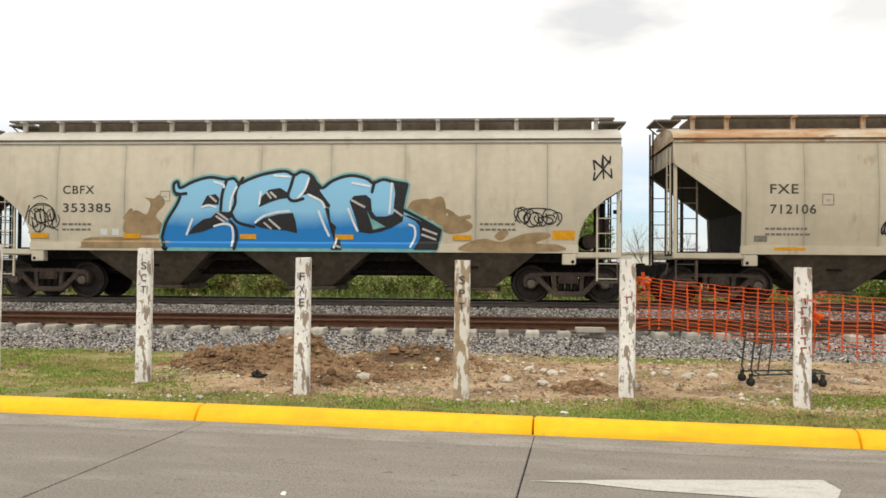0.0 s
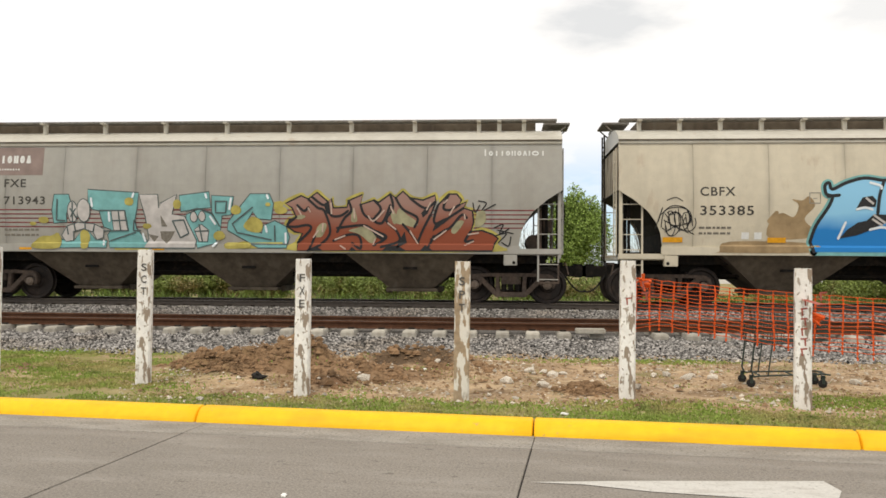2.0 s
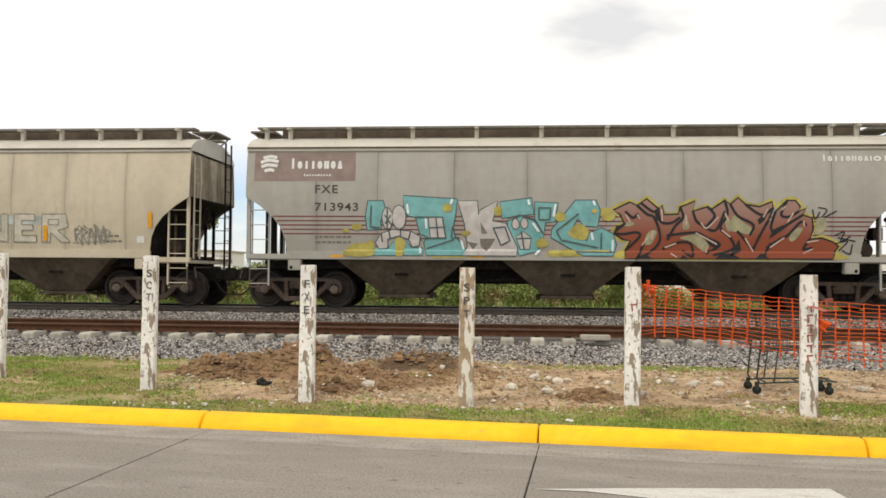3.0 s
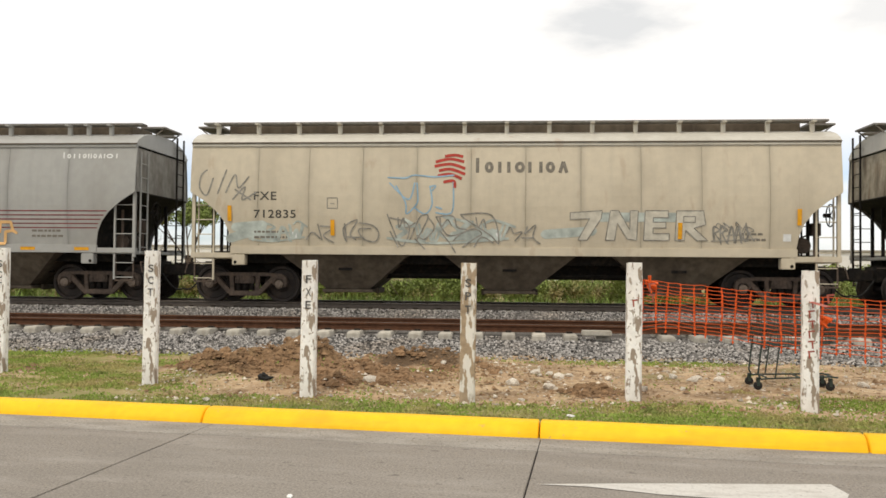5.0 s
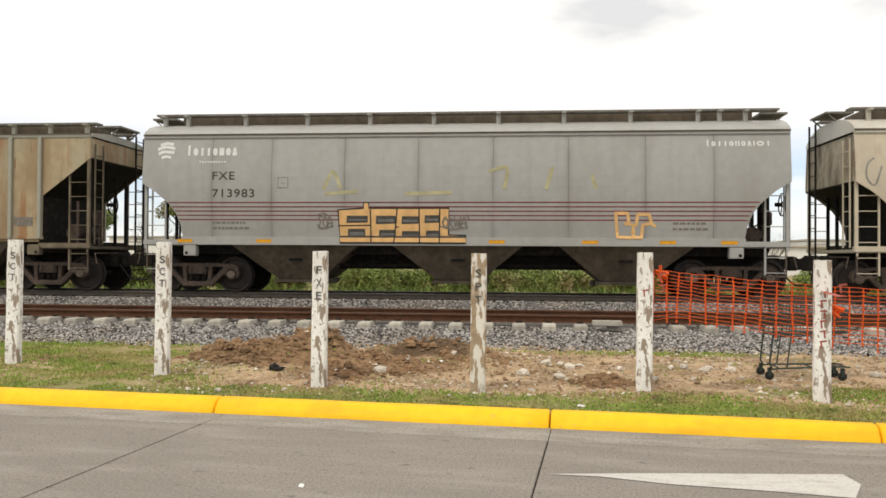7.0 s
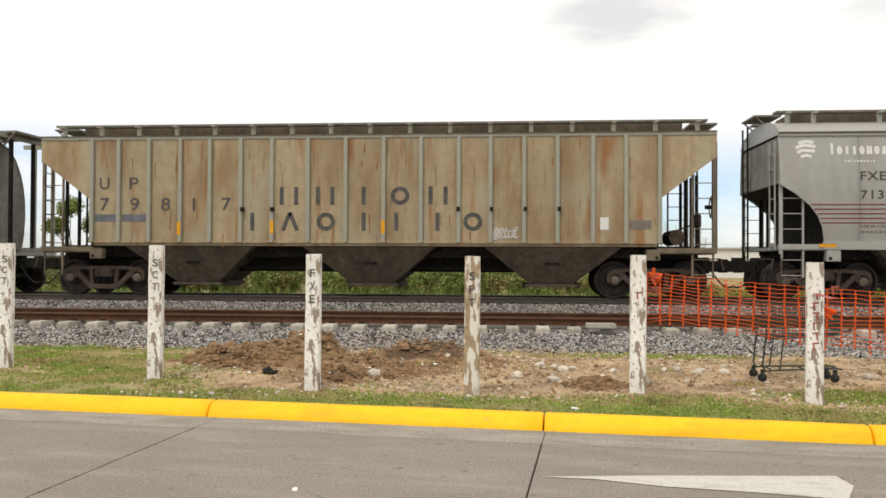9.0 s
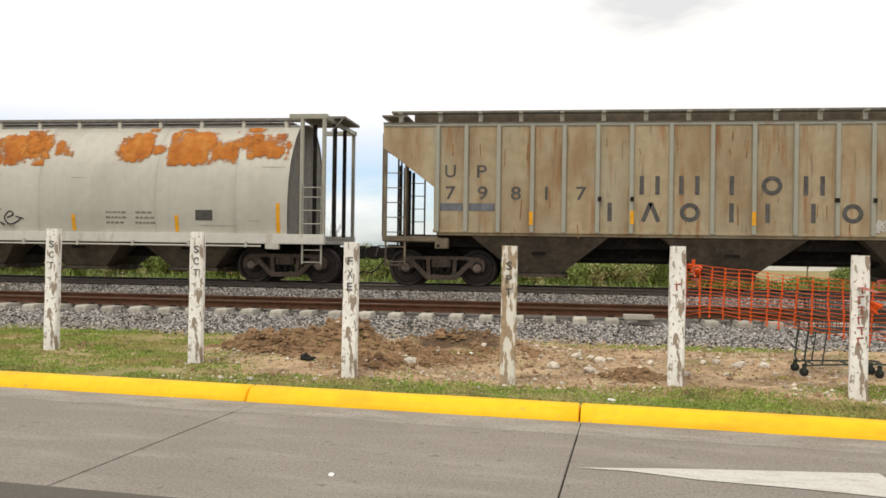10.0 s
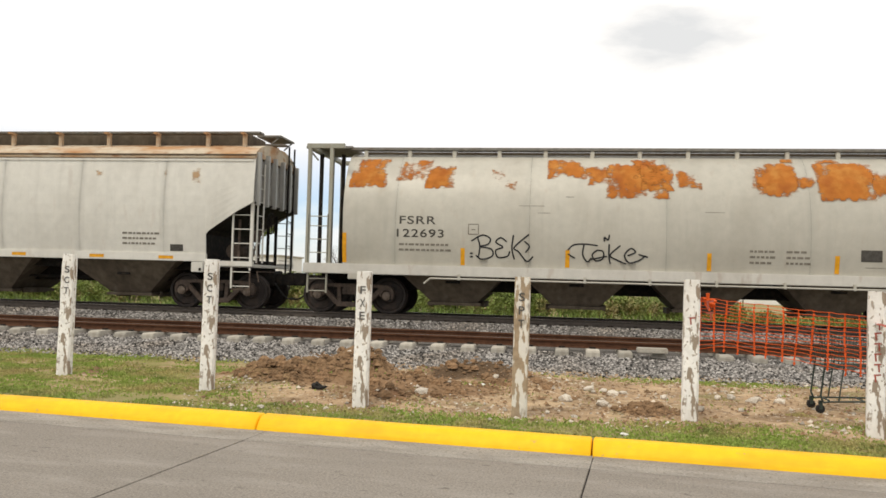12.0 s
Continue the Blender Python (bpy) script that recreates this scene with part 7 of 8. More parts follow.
def post(x, y, h, mat, letters, lean=0.0, turn=4, ink=M_INK):
    p = thing("concrete_post", "bare flaking concrete marker post in the verge" if mat is M_POST_BARE else "flaking white painted concrete marker post in the verge", "post", "posts along the railway")
    w = POST_W
    sh = Shape()
    n = 9
    ring = []
    for i in range(n):
        z = -0.25 + (h + 0.25) * i / (n - 1)
        k = w * (0.97 if i == n - 1 else 1.0)
        c = 0.02
        base = [(-k + c, -k), (k - c, -k), (k, -k + c), (k, k - c), (k - c, k), (-k + c, k), (-k, k - c), (-k, -k + c)]
        ring.append([(a + 0.005 * noise.noise((a * 8 + x, b * 8, z * 3)), b, z - (0.012 * (1 + noise.noise((a * 20 + x, b * 20, 0))) if i == n - 1 else 0)) for a, b in base])
    for r in ring:
        sh.v += r
    sh.f = [(i * 8 + j, i * 8 + (j + 1) % 8, (i + 1) * 8 + (j + 1) % 8, (i + 1) * 8 + j) for i in range(n - 1) for j in range(8)] + [tuple(range(8 * (n - 1), 8 * n))]
    part("shaft", sh, mat, p)
    for i, ch in enumerate(letters):
        text_on(p, flat_post, ch, -0.035, h - 0.27 - 0.145 * i, 0.09, ink, 0.062, name="stencil_letter", label="black stencilled letter")
    p.matrix_world = pose(x, y, ground_z(x, y), 0, lean, turn)
    return p


M_INK_RED = material("faded_red_paint", (0.36, 0.10, 0.07), 0.8, grain=0.3, grain_scale=30)
post(-6.81, 10.46, 1.683, M_POST, "SCT", 0.4, 17)
post(-4.38, 9.71, 1.653, M_POST, "SCT", 0.3, 15)
post(-2.27, 9.15, 1.553, M_POST, "FXE", 0.2, 7)
post(-0.45, 8.95, 1.523, M_POST_BARE, "SPT", 0.3, 2)
p4 = post(1.39, 9.30, 1.548, M_POST, "", 0.3, -3)
p5 = post(3.15, 8.88, 1.48, M_POST, "", 0.4, -14)
for p, h, n in ((p4, 1.565, 3), (p5, 1.495, 7)):
    for i in range(n):
        z = h - 0.24 - 0.105 * i
        sprayed(p, flat_post, "stencil_mark", M_INK_RED, [[(-0.03, z), (0.035, z + 0.008)], [(-0.012 + 0.03 * (i % 2), z - 0.07), (-0.018 + 0.03 * (i % 2), z)]], (0, 0), 1.0, 0.016, 0.003, label="worn red stencil mark", square=True)

# ---------------- orange net ----------------


def build_net():
    net = thing("safety_net", "sagging orange plastic safety net tied between posts", "safety net")
    line = ((1.46, 9.42, 1.50, 0.92), (1.75, 9.36, 1.455, 0.95), (2.33, 9.22, 1.40, 0.87), (2.75, 9.12, 1.365, 0.80), (3.18, 9.01, 1.335, 0.745), (3.7, 8.94, 1.30, 0.72), (4.3, 8.86, 1.27, 0.70), (5.4, 8.72, 1.27, 0.70))

    def at(x, k):
        for a, b in zip(line, line[1:]):
            if x <= b[0]:
                t = (x - a[0]) / (b[0] - a[0])
                y, z1, z0 = (a[i] + (b[i] - a[i]) * t for i in (1, 2, 3))
                break
        sag = 0.018 * noise.noise((x * 3.0, k * 2.0, 3)) + 0.012 * noise.noise((x * 11, k * 4.0, 8))
        return Vector((x, y + 0.05 * noise.noise((x * 2.2, k * 1.5, 1)), z0 + (z1 - z0) * k + sag))

    rng = random.Random(3)
    x = 1.52
    while x < 5.35:
        sh = Shape()
        n = 28
        lean = rng.uniform(-0.03, 0.015)
        drop = rng.uniform(1.0, 1.14)
        v = []
        for i in range(n + 1):
            k = 1 - i / n * drop
            p = at(x + lean * (1 - k) + 0.006 * noise.noise((x * 5, k * 9, 0)), k)
            w = 0.0085 * (1 + 0.85 * math.cos(math.pi * 2 * 14 * k) + 0.25 * noise.noise((x * 3, k * 14, 4)))
            v += [(p.x - w, p.y, p.z), (p.x + w, p.y + 0.004, p.z), (p.x + w, p.y + 0.008, p.z), (p.x - w, p.y + 0.004, p.z)]
        f = []
        for i in range(n):
            for j in range(4):
                f.append((4 * i + j, 4 * i + (j + 1) % 4, 4 * i + 4 + (j + 1) % 4, 4 * i + 4 + j))
        part("net_band", sh.add(v, f), M_ORANGE, net)
        x += 0.138 + rng.uniform(-0.012, 0.012)
    for c in range(14):
        k = c / 13
        sh = Shape()
        xs = even(1.47, 5.35, 60)
        for a, b in zip(xs, xs[1:]):
            sh.tube(at(a, k), at(b, k), 0.0033, 4)
        part("net_cord", sh, M_ORANGE, net)
    sh = Shape()
    for k in range(7):
        c = Vector((1.6 + 0.05 * rng.uniform(-1, 1), 9.37, 1.42 + 0.05 * rng.uniform(-1, 1)))
        d = Vector((rng.uniform(-1, 1), rng.uniform(-0.6, 0.6), rng.uniform(-1, 1))) * 0.11
        sh.tube(c - d * 0.6, c + d * 0.6, 0.022, 6, 0.01)
    part("net_knot", sh, M_ORANGE, net, "bunched end of the net")
    sh = Shape()
    for k in range(6):
        c = Vector((3.33 + 0.03 * rng.uniform(-1, 1), 8.98, 1.08 + 0.06 * rng.uniform(-1, 1)))
        d = Vector((rng.uniform(-1, 1), rng.uniform(-0.6, 0.6), rng.uniform(-1, 1))) * 0.08
        sh.tube(c - d, c + d, 0.026, 6, 0.01)
    part("net_knot", sh, M_ORANGE, net, "bunched net at a post")


build_net()

# ---------------- cart ----------------


def build_cart():
    c = thing("shopping_cart", "old dark green steel shopping cart on the dirt", "shopping cart")
    r = 0.011
    fr = Shape()
    for y in (-0.22, 0.22):
        k = 1.0 if y < 0 else 0.86
        pts = [(-0.02, y, 0.98), (0.05, y, 0.62), (0.0, y, 0.20), (0.03, y, 0.13), (0.12, y * k, 0.14), (0.86, y * 0.7, 0.17), (0.95, y * 0.7, 0.16)]
        for a, b in zip(pts, pts[1:]):
            fr.tube(a, b, r, 8)
        fr.tube((0.26, y, 0.60), (0.20, y, 0.15), r * 0.8, 8)
        fr.tube((0.05, y, 0.52), (0.85, y * 0.75, 0.56), r * 0.8, 8)
    fr.tube((0.1, -0.2, 0.15), (0.1, 0.2, 0.15), r, 8).tube((0.88, -0.16, 0.17), (0.88, 0.16, 0.17), r, 8).tube((0.5, -0.19, 0.155), (0.5, 0.19, 0.155), r, 8)
    part("cart_frame", fr, M_CART, c, "bent green tube frame")
    part("cart_handle", Shape().tube((-0.04, -0.26, 0.98), (-0.04, 0.26, 0.98), 0.018, 10).tube((-0.04, -0.26, 0.98), (0.22, -0.25, 0.96), 0.014, 8), M_CART, c)
    bk = Shape()
    for y in (-0.25, 0.25):
        for i in range(11):
            z = 0.54 + 0.04 * i
            bk.tube((0.03, y, z), (0.92, y * 0.75, 0.58 + 0.027 * i), 0.005, 5)
        for i in range(12):
            t = i / 11
            bk.tube((0.03 + 0.89 * t, y * (1 - 0.25 * t), 0.54 + 0.04 * t), (0.03 + 0.89 * t, y * (1 - 0.25 * t), 0.94 - 0.09 * t), 0.005, 5)
    for i in range(9):
        t = i / 8 * 2 - 1
        bk.tube((0.03, 0.25 * t, 0.54), (0.92, 0.19 * t, 0.58), 0.005, 5).tube((0.92, 0.19 * t, 0.58), (0.92, 0.19 * t, 0.85), 0.005, 5)
    for i in range(7):
        bk.tube((0.92, -0.19, 0.58 + 0.045 * i), (0.92, 0.19, 0.58 + 0.045 * i), 0.005, 5)
    part("wire_basket", bk, M_CART, c, "rusted wire basket")
    for x, y in ((0.02, -0.21), (0.02, 0.21), (0.88, -0.15), (0.88, 0.15)):
        w = part("caster", Shape().lathe([(0.0, -0.02), (0.04, -0.018), (0.052, -0.010), (0.052, 0.010), (0.04, 0.018), (0.0, 0.018)], (x - 0.02, y, 0.052), 18), M_RUBBER, c, "small black wheel")
        part("caster_fork", Shape().box(x - 0.035, x + 0.0, y - 0.03, y - 0.024, 0.05, 0.15).box(x - 0.035, x + 0.0, y + 0.024, y + 0.03, 0.05, 0.15).box(x - 0.035, x + 0.0, y - 0.03, y + 0.03, 0.13, 0.15), M_CART, w)
    c.matrix_world = pose(3.03, 10.45, ground_z(3.4, 10.4) + 0.002, 0, 0, -2)


build_cart()

# ---------------- rubble and clods ----------------


def rock_mesh(name, mat, seed):
    rng = random.Random(seed)
    bm = bmesh.new()
    bmesh.ops.create_icosphere(bm, subdivisions=1, radius=1.0)
    for p in bm.verts:
        p.co *= 1 + 0.55 * noise.noise(p.co * 1.7 + Vector((seed * 7.1, 0, 0)))
        p.co.z *= 0.62
    me = bpy.data.meshes.new(name)
    bm.to_mesh(me)
    bm.free()
    me.materials.append(mat)
    return me


ROCKS = [rock_mesh("stone", M_PALE_STONE, s) for s in range(4)]
rng = random.Random(21)
SPOTS = [(0.42, 11.05), (0.55, 11.2), (0.66, 10.95), (0.8, 11.1), (0.35, 11.3), (2.0, 11.05), (2.2, 11.2), (2.4, 10.9), (2.55, 11.25), (2.75, 11.0), (1.75, 11.3), (-1.72, 10.0), (-0.95, 11.9), (-0.75, 11.6), (0.5, 10.05), (0.05, 10.2), (1.3, 10.8), (1.6, 9.95), (-2.6, 8.9), (-3.3, 8.75), (-0.15, 9.2), (0.15, 9.15), (2.1, 10.1), (4.4, 10.6), (2.9, 11.6)]
for x, y in SPOTS:
    r = rng.uniform(0.04, 0.1)
    o = tagged(new("stone", rng.choice(ROCKS)), "pale broken stone lying on the dirt", "stone", "stones on the verge")
    o.matrix_world = Matrix.LocRotScale((x, y, ground_z(x, y) + r * 0.3), Euler((rng.uniform(-0.3, 0.3), rng.uniform(-0.3, 0.3), rng.uniform(0, 6))), (r, r * rng.uniform(0.6, 1), r * rng.uniform(0.7, 1.0)))


M_PAPER = material("white_paper", (0.8, 0.79, 0.76), 0.8, grain=0.05, grain_scale=30)
SCRAP = rock_mesh("paper_scrap", M_PAPER, 6)
for x, y, z, r in ((-1.51, 5.6, 0.0, 0.022), (0.62, 8.22, None, 0.04), (-1.06, 11.2, None, 0.05)):
    o = tagged(new("paper_scrap", SCRAP), "crumpled scrap of white paper lying on the ground", "litter", "scraps of litter")
    o.matrix_world = Matrix.LocRotScale((x, y, (ground_z(x, y) if z is None else z) + r * 0.35), Euler((0.1, 0.2, x)), (r * 1.3, r, r * 0.7))


def build_clods():
    v, f = [], []
    r0 = random.Random(8)
    for _ in range(14000):
        if r0.random() < 0.72:
            c = r0.choice(MOUNDS[:9] + MOUNDS[:3])
            x, y = r0.gauss(c[0], c[2] * 0.75), r0.gauss(c[1], c[3] * 0.75)
        else:
            x, y = r0.uniform(-4.2, 6), r0.uniform(8.7, 12.6)
        if behind_kerb(x, y) < 0.45:
            continue
        r = min(0.06, 0.005 + r0.expovariate(130))
        z = ground_z(x, y) + r * 0.3
        k, a = len(v), r0.uniform(0, 6.28)
        cc, ss, h = math.cos(a) * r, math.sin(a) * r, r * r0.uniform(0.5, 0.9)
        v += [(x + cc, y + ss, z), (x - ss, y + cc, z), (x - cc, y - ss, z), (x + ss, y - cc, z), (x + cc * 0.3, y, z + h)]
        f += [(k + p, k + (p + 1) % 4, k + 4) for p in range(4)]
    for _ in range(420):
        # lumps as big as a fist and bigger
        c = r0.choice(MOUNDS[:9])
        x, y = r0.gauss(c[0], c[2] * 0.7), r0.gauss(c[1], c[3] * 0.7)
        r = r0.uniform(0.025, 0.05) + r0.random() ** 4 * 0.06
        if behind_kerb(x, y) < 0.6 or y > 12.7:
            continue
        z, k = ground_z(x, y) + r * 0.15, len(v)
        for ring, (rr, hh) in enumerate(((1.0, -0.2), (0.85, 0.35), (0.4, 0.7))):
            for i in range(7):
                a = i * 0.898 + ring * 0.4
                q = r * rr * (1 + 0.35 * noise.noise((x * 9 + i, y * 9 + ring, 3)))
                v.append((x + q * math.cos(a), y + q * math.sin(a) * 0.8, z + r * hh * (1 + 0.3 * noise.noise((x * 7 + i, y * 5, ring)))))
        f += [(k + 7 * g + i, k + 7 * g + (i + 1) % 7, k + 7 * g + 7 + (i + 1) % 7, k + 7 * g + 7 + i) for g in (0, 1) for i in range(7)] + [tuple(range(k + 14, k + 21))]
    tagged(new("soil_clods", raw_mesh("soil_clods", v, f, M_SOIL_CLOD)), "crumbly brown soil clods over dug earth", "soil", kind="stuff")


build_clods()


def build_pebbles():
    v, f = [], []
    r0 = random.Random(18)
    for _ in range(3600):
        x, y = r0.uniform(-4.5, 6.5), r0.uniform(8.6, 13.0)
        if behind_kerb(x, y) < 0.4 or noise.noise((x * 0.8, y * 0.8, 11)) < -0.1:
            continue
        r = 0.006 + min(0.035, r0.expovariate(120))
        k, a, z = len(v), r0.uniform(0, 6.28), ground_z(x, y) + r * 0.2
        cc, ss, h = math.cos(a) * r, math.sin(a) * r, r * r0.uniform(0.5, 0.9)
        v += [(x + cc, y + ss, z), (x - ss * 0.8, y + cc * 0.8, z), (x - cc, y - ss, z), (x + ss, y - cc, z), (x + cc * 0.3, y, z + h)]
        f += [(k + p, k + (p + 1) % 4, k + 4) for p in range(4)]
    tagged(new("pebbles", raw_mesh("pebbles", v, f, M_PEBBLE)), "small pale pebbles scattered over the dirt", "pebbles", kind="stuff")


M_PEBBLE = material("pale_pebbles", (0.50, 0.44, 0.36), 0.9, island=0.4)
build_pebbles()
bm = bmesh.new()
bmesh.ops.create_icosphere(bm, subdivisions=3, radius=1.0)
for p in bm.verts:
    k = 1 + 0.6 * noise.noise(p.co * 1.6) + 0.35 * noise.noise(p.co * 4.1)
    p.co = Vector((p.co.x * k * (0.16 if p.co.x > 0 else 0.07), p.co.y * k * 0.05, p.co.z * k * (0.06 if p.co.x < 0.1 else 0.02) + 0.02))
rag = bpy.data.meshes.new("rubbish")
bm.to_mesh(rag)
bm.free()
rag.materials.append(M_RUBBER)
o = tagged(new("rubbish", rag), "crumpled black plastic rubbish on the soil", "rubbish")
o.matrix_world = pose(-3.1, 10.2, ground_z(-3.1, 10.2) + 0.01)

# ---------------- grass ----------------


def blades(name, mat, label, spots, low, high, seed, width=0.006):
    r0 = random.Random(seed)
    v, f = [], []
    for x, y, z in spots:
        h, a, w = r0.uniform(low, high), r0.uniform(0, 6.28), width * r0.uniform(0.7, 1.5)
        dx, dy = math.cos(a) * w, math.sin(a) * w
        lx, ly = r0.gauss(0, 0.4) * h, r0.gauss(0, 0.4) * h
        k = len(v)
        v += [(x - dx, y - dy, z - 0.01), (x + dx, y + dy, z - 0.01), (x + dx * 0.7 + lx * 0.4, y + dy * 0.7 + ly * 0.4, z + h * 0.6), (x - dx * 0.7 + lx * 0.4, y - dy * 0.7 + ly * 0.4, z + h * 0.6), (x + lx, y + ly, z + h)]
        f += [(k, k + 1, k + 2, k + 3), (k + 3, k + 2, k + 4)]
    return tagged(new(name, raw_mesh(name, v, f, mat)), label, "grass", kind="stuff")


def grass_spots():
    r0 = random.Random(12)
    out = []
    tries = 0
    while tries < 380000:
        tries += 1
        x, y = r0.uniform(-11, 6.5), r0.uniform(7.2, 13.4)
        n = behind_kerb(x, y)
        if n < 0.25:
            continue
        west = min(1, max(0, (-4.2 - x + (11 - y) * 0.5) / 1.2)) * (1 if y < 12.8 else 0.5)
        edge = min(1, max(0, (1.15 - n) / 0.4)) * (0.75 if x > -1.4 else 0.5)
        tuft = max(bump_at(x, y, 1.5, 8.75, 0.7, 0.3, 1.3), bump_at(x, y, 3.9, 9.2, 0.8, 0.35, 1.1), bump_at(x, y, -1.1, 11.3, 0.25, 0.15, 1.0), bump_at(x, y, 2.2, 12.7, 1.3, 0.25, 0.6), bump_at(x, y, 2.7, 9.9, 0.12, 0.08, 1.0), bump_at(x, y, -3.3, 9.0, 0.14, 0.1, 1.2))
        d = max(west * 0.48, edge, tuft) + 1.1 * noise.noise((x * 0.9, y * 1.6, 3)) * (0.1 + max(west, edge) * 0.6) + 0.5 * noise.noise((x * 3.1, y * 4.5, 7)) * west
        if r0.random() < d:
            out.append((x, y, ground_z(x, y)))
    return out


blades("verge_grass", M_GRASS, "short patchy green and straw-coloured verge grass", grass_spots(), 0.008, 0.028, 4, 0.010)
r0 = random.Random(31)
WEEDS = []
for _ in range(26000):
    x, y = r0.uniform(-24, 18), 23.6 + abs(r0.gauss(0, 1.6))
    if r0.random() < 0.55 + 0.8 * noise.noise((x * 0.35, y * 0.5, 6)):
        WEEDS.append((x, y, max(bed_z(x, y), ground_z(x, y))))
blades("trackside_weeds", M_WEED, "tall bright green weeds beside the far rail", WEEDS, 0.2, 0.62, 6, 0.016)

# ---------------- bushes and trees ----------------


def leaf_cloud(centers, count, size, seed, rag=0.35):
    r0 = random.Random(seed)
    v, f = [], []
    total = sum(c[3] * c[3] for c in centers)
    for cx, cy, cz, r, rz in centers:
        for _ in range(int(count * r * r / total)):
            d = Vector((r0.gauss(0, 1), r0.gauss(0, 1), r0.gauss(0, 1))).normalized()
            k = r * (r0.random() ** 0.4) * (1 + rag * noise.noise((d.x * 2 + cx, d.y * 2 + cy, d.z * 2 + cz)))
            p = Vector((cx + d.x * k, cy + d.y * k, cz + d.z * k * rz))
            a = Vector((r0.gauss(0, 1), r0.gauss(0, 1), r0.gauss(0, 1))).normalized() * size * r0.uniform(0.6, 1.3)
            b = a.cross(Vector((r0.gauss(0, 1), r0.gauss(0, 1), r0.gauss(0, 1)))).normalized() * size * 0.45
            n = len(v)
            v += [tuple(p - a), tuple(p + b), tuple(p + a), tuple(p - b)]
            f.append((n, n + 1, n + 2, n + 3))
    return v, f


def limb_tree(sh, base, height, rng, spread, r):
    """A tapered trunk that forks into limbs; returns the tips."""
    tips = []

    def grow(p, d, length, rad, level):
        q = p + d * length
        sh.tube(p, q, rad, 7 if level < 2 else 5, rad * 0.7)
        if level >= 3:
            tips.append(q)
            return
        for _ in range(3 if level else 4):
            nd = (d + Vector((rng.gauss(0, spread), rng.gauss(0, spread), rng.uniform(0, 0.35)))).normalized()
            grow(q, nd, length * rng.uniform(0.6, 0.85), rad * 0.62, level + 1)

    grow(Vector(base), Vector((rng.gauss(0, 0.05), rng.gauss(0, 0.05), 1)).normalized(), height * 0.33, r, 0)
    return tips


def tree(x, y, h, crown, leaves, seed, label, mat=M_TREE_LEAF, leaf=0.065, droop=0.0):
    rng = random.Random(seed)
    t = thing("tree", label, "tree", "trees behind the railway")
    sh = Shape()
    tips = limb_tree(sh, (0, 0, -0.1), h, rng, 0.32, 0.045 * h / 3)
    part("trunk", sh, M_BARK, t, "thin forked trunk and limbs")
    if leaves:
        cs = [(p.x * crown, p.y * crown, p.z * 1.0 - droop * rng.random() * p.z * 0.75, rng.uniform(0.22, 0.5) * h / 5, 1.0 + droop) for p in tips]
        v, f = leaf_cloud(cs, leaves, leaf, seed)
        part("crown", raw_mesh("crown", v, f, mat), mat, t, "loose green foliage", kind="stuff")
    t.location = (x, y, ground_z(x, y))
    return t


def bare_tree(x, y, h, seed):
    rng = random.Random(seed)
    t = thing("bare_tree", "leafless grey-brown tree behind the railway", "tree", "bare trees behind the railway")
    sh = Shape()

    def grow(p, d, length, rad, level):
        q = p + d * length
        sh.tube(p, q, rad, 5, rad * 0.7)
        if level >= 5:
            return
        for _ in range(3 if level < 3 else 2):
            grow(q, (d + Vector((rng.gauss(0, 0.34), rng.gauss(0, 0.34), rng.uniform(0, 0.22)))).normalized(), length * rng.uniform(0.6, 0.9), rad * 0.62, level + 1)

    grow(Vector((0, 0, -0.1)), Vector((0, 0, 1)), h * 0.26, 0.04, 0)
    part("trunk", sh, M_TWIG, t, "bare forked trunk with thin twigs")
    t.location = (x, y, ground_z(x, y))


tree(2.55, 34.0, 5.3, 1.25, 30000, 4, "slim bright green drooping leafy tree", droop=0.9)
tree(-13.9, 34.5, 4.5, 0.9, 9000, 7, "dark green leafy tree", M_LEAF)
tree(-19.5, 35.0, 4.0, 1.0, 8000, 9, "dark green leafy tree", M_LEAF)
for i, (x, y, h) in enumerate(((-2.6, 34, 3.7), (-1.6, 35, 3.4), (0.9, 35, 3.8), (7.5, 36, 3.6), (-9.6, 35, 3.0), (-17.0, 36, 3.4), (6.0, 35.0, 3.2), (11.0, 37, 3.0))):
    bare_tree(x, y, h, 50 + i)


def bush(x, y, r, h, seed, mat=M_LEAF):
    rng = random.Random(seed)
    b = thing("bush", "scrubby green and brown bush behind the railway", "bush", "bushes behind the railway")
    cs = [(rng.gauss(0, r * 0.45), rng.gauss(0, r * 0.3), h * rng.uniform(0.25, 0.75), r * rng.uniform(0.28, 0.5), h / r * 0.75) for _ in range(9)]
    v, f = leaf_cloud(cs, int(2600 * r * r) + 500, 0.06, seed)
    part("foliage", raw_mesh("foliage", v, f, mat), mat, b, kind="stuff")
    sh = Shape()
    for k in range(7):
        sh.tube((rng.gauss(0, 0.1), rng.gauss(0, 0.1), -0.05), (rng.gauss(0, r * 0.5), rng.gauss(0, r * 0.3), h * rng.uniform(0.6, 1.15)), 0.02, 5, 0.006)
    part("stem", sh, M_TWIG, b)
    b.location = (x, y, ground_z(x, y))


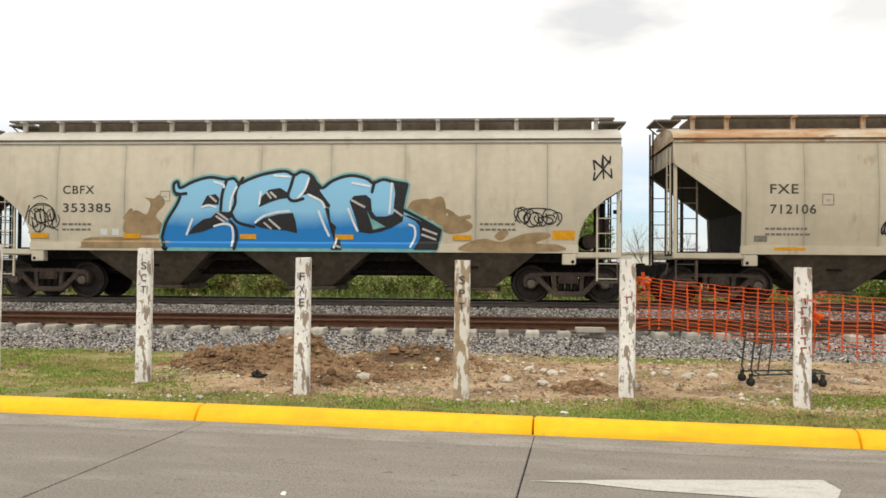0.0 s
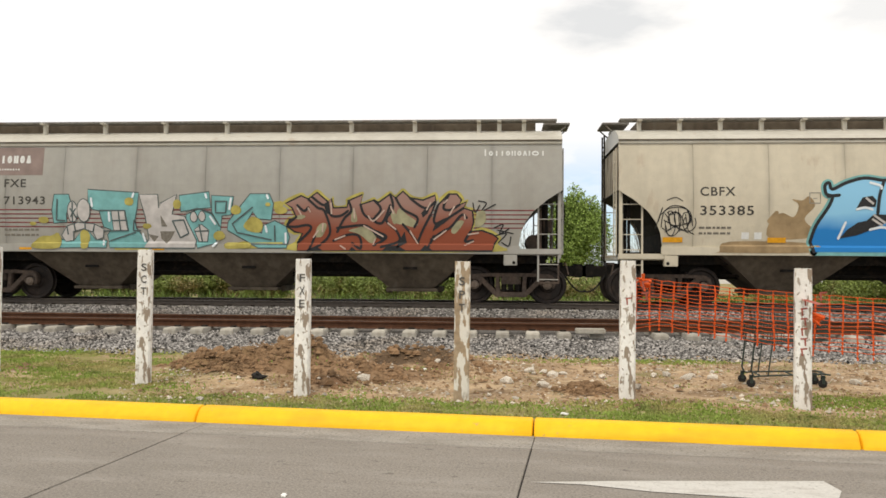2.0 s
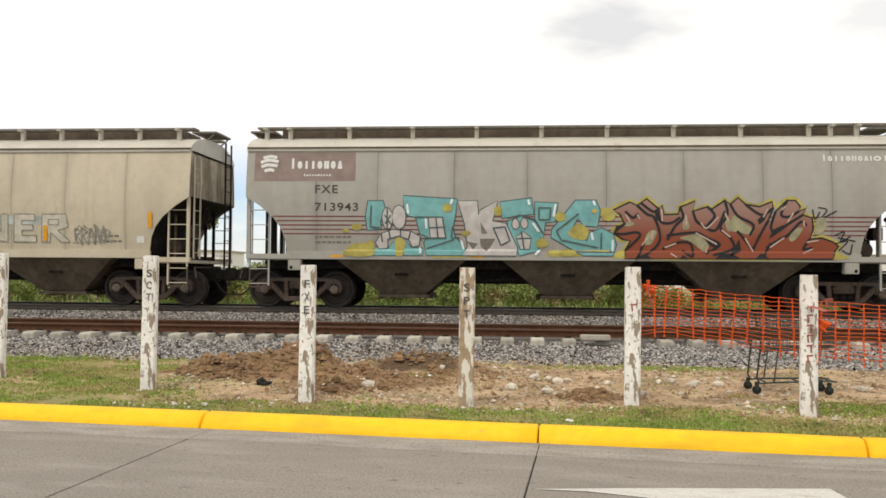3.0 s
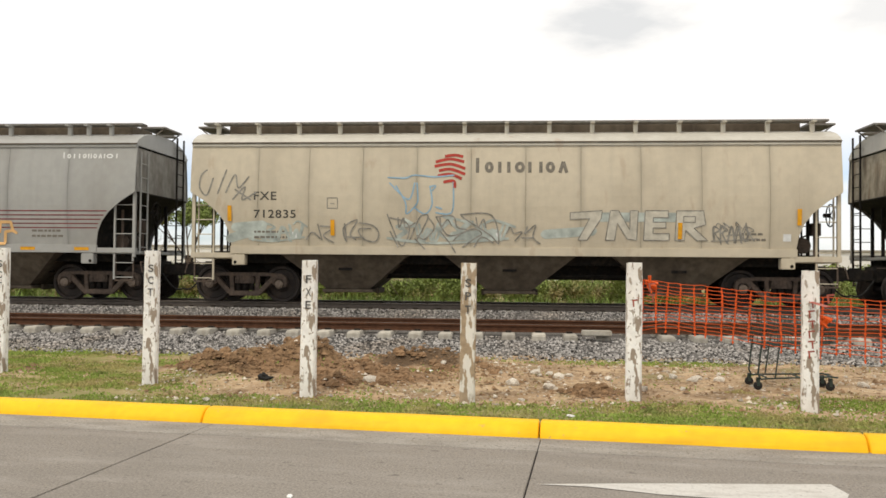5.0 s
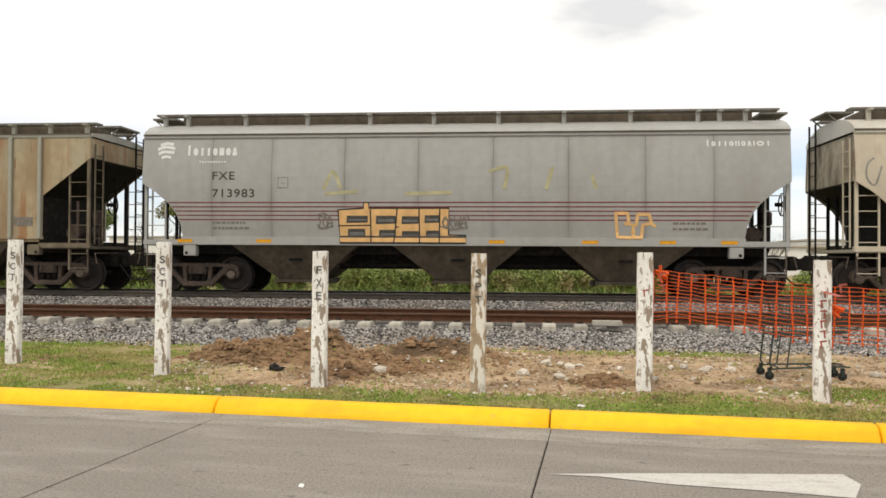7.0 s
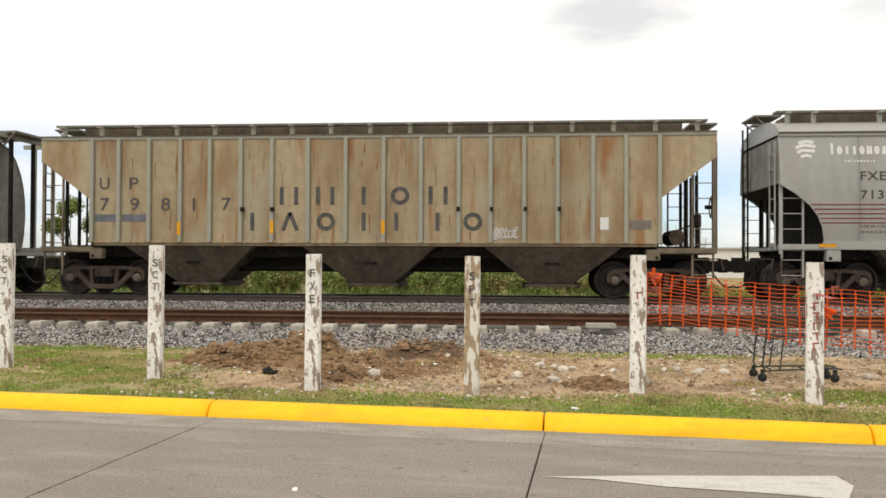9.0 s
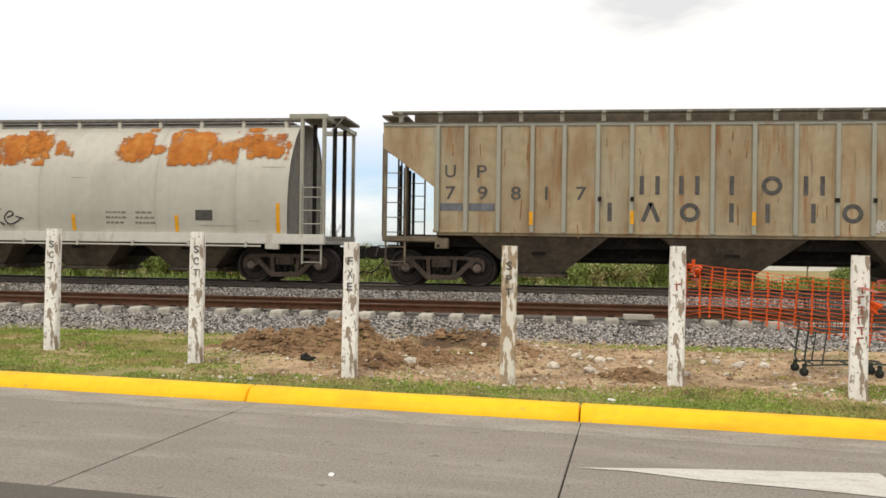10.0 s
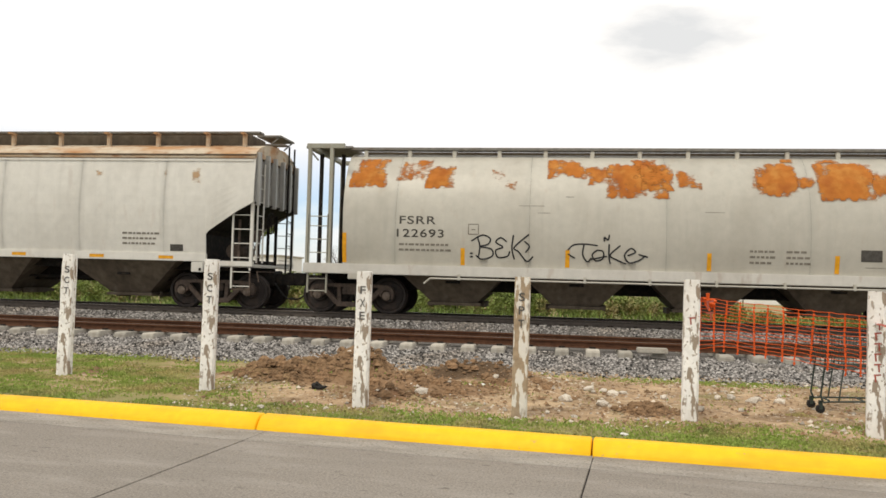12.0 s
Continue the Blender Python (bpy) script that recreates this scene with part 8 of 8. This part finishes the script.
rb = random.Random(77)
x = -23.0
i = 0
while x < 15:
    r = rb.uniform(0.9, 1.6)
    h = rb.uniform(0.4, 0.7) if 6.0 < x < 10.5 else rb.uniform(0.95, 1.5)
    bush(x, rb.uniform(28.0, 31.5), r, h, 100 + i)
    if rb.random() < 0.6 and not 6.0 < x < 12.5:
        bush(x + rb.uniform(-0.5, 0.5), rb.uniform(33, 37), r * 1.2, h * 1.2, 300 + i)
    x += r * rb.uniform(0.75, 1.15)
    i += 1

# far white buildings beyond the bushes


def far_house(x, y, w, d, h):
    b = thing("low_building", "low white walled building far behind the bushes", "building", "far buildings")
    part("wall", Shape().box(-w / 2, w / 2, -d / 2, d / 2, -0.3, h), M_WALL_FAR, b, bevel=0.03)
    part("roof", Shape().box(-w / 2 - 0.2, w / 2 + 0.2, -d / 2 - 0.2, d / 2 + 0.2, h, h + 0.18), M_SLEEPER, b, "flat concrete roof edge", bevel=0.03)
    for k in range(max(1, int(w / 5))):
        xx = -w / 2 + (k + 0.5) * w / max(1, int(w / 5))
        win = part("window", Shape().box(xx - 0.6, xx + 0.6, -d / 2 - 0.03, -d / 2 + 0.05, h * 0.4, h * 0.72), M_DARK, b, "dark window")
        part("sill", Shape().box(xx - 0.7, xx + 0.7, -d / 2 - 0.09, -d / 2 - 0.03, h * 0.36, h * 0.4), M_SLEEPER, win)
    b.location = (x, y, ground_z(x, y))


far_house(19.0, 75.0, 16.0, 8.0, 2.4)
far_house(31.0, 78.0, 12.0, 8.0, 3.0)
far_house(2.0, 95.0, 9.0, 7.0, 2.6)
far_house(-38.0, 90.0, 14.0, 8.0, 3.4)


# ---------------- what moves ----------------
def motions():
    for c, left in CARS:
        walk(c, [(t, pose(left + SPEED * t, TRAIN_Y, TRAIN_Z)) for t in (0.0, 3.0, 6.0, 9.0, 12.0)])
    turn = math.degrees(SPEED / 0.457)
    for w, x in WHEELSETS:
        walk(w, [(k / 15, pose(x, 0, 0.457, 0, turn * k / 15, 0)) for k in range(181)])


motions()
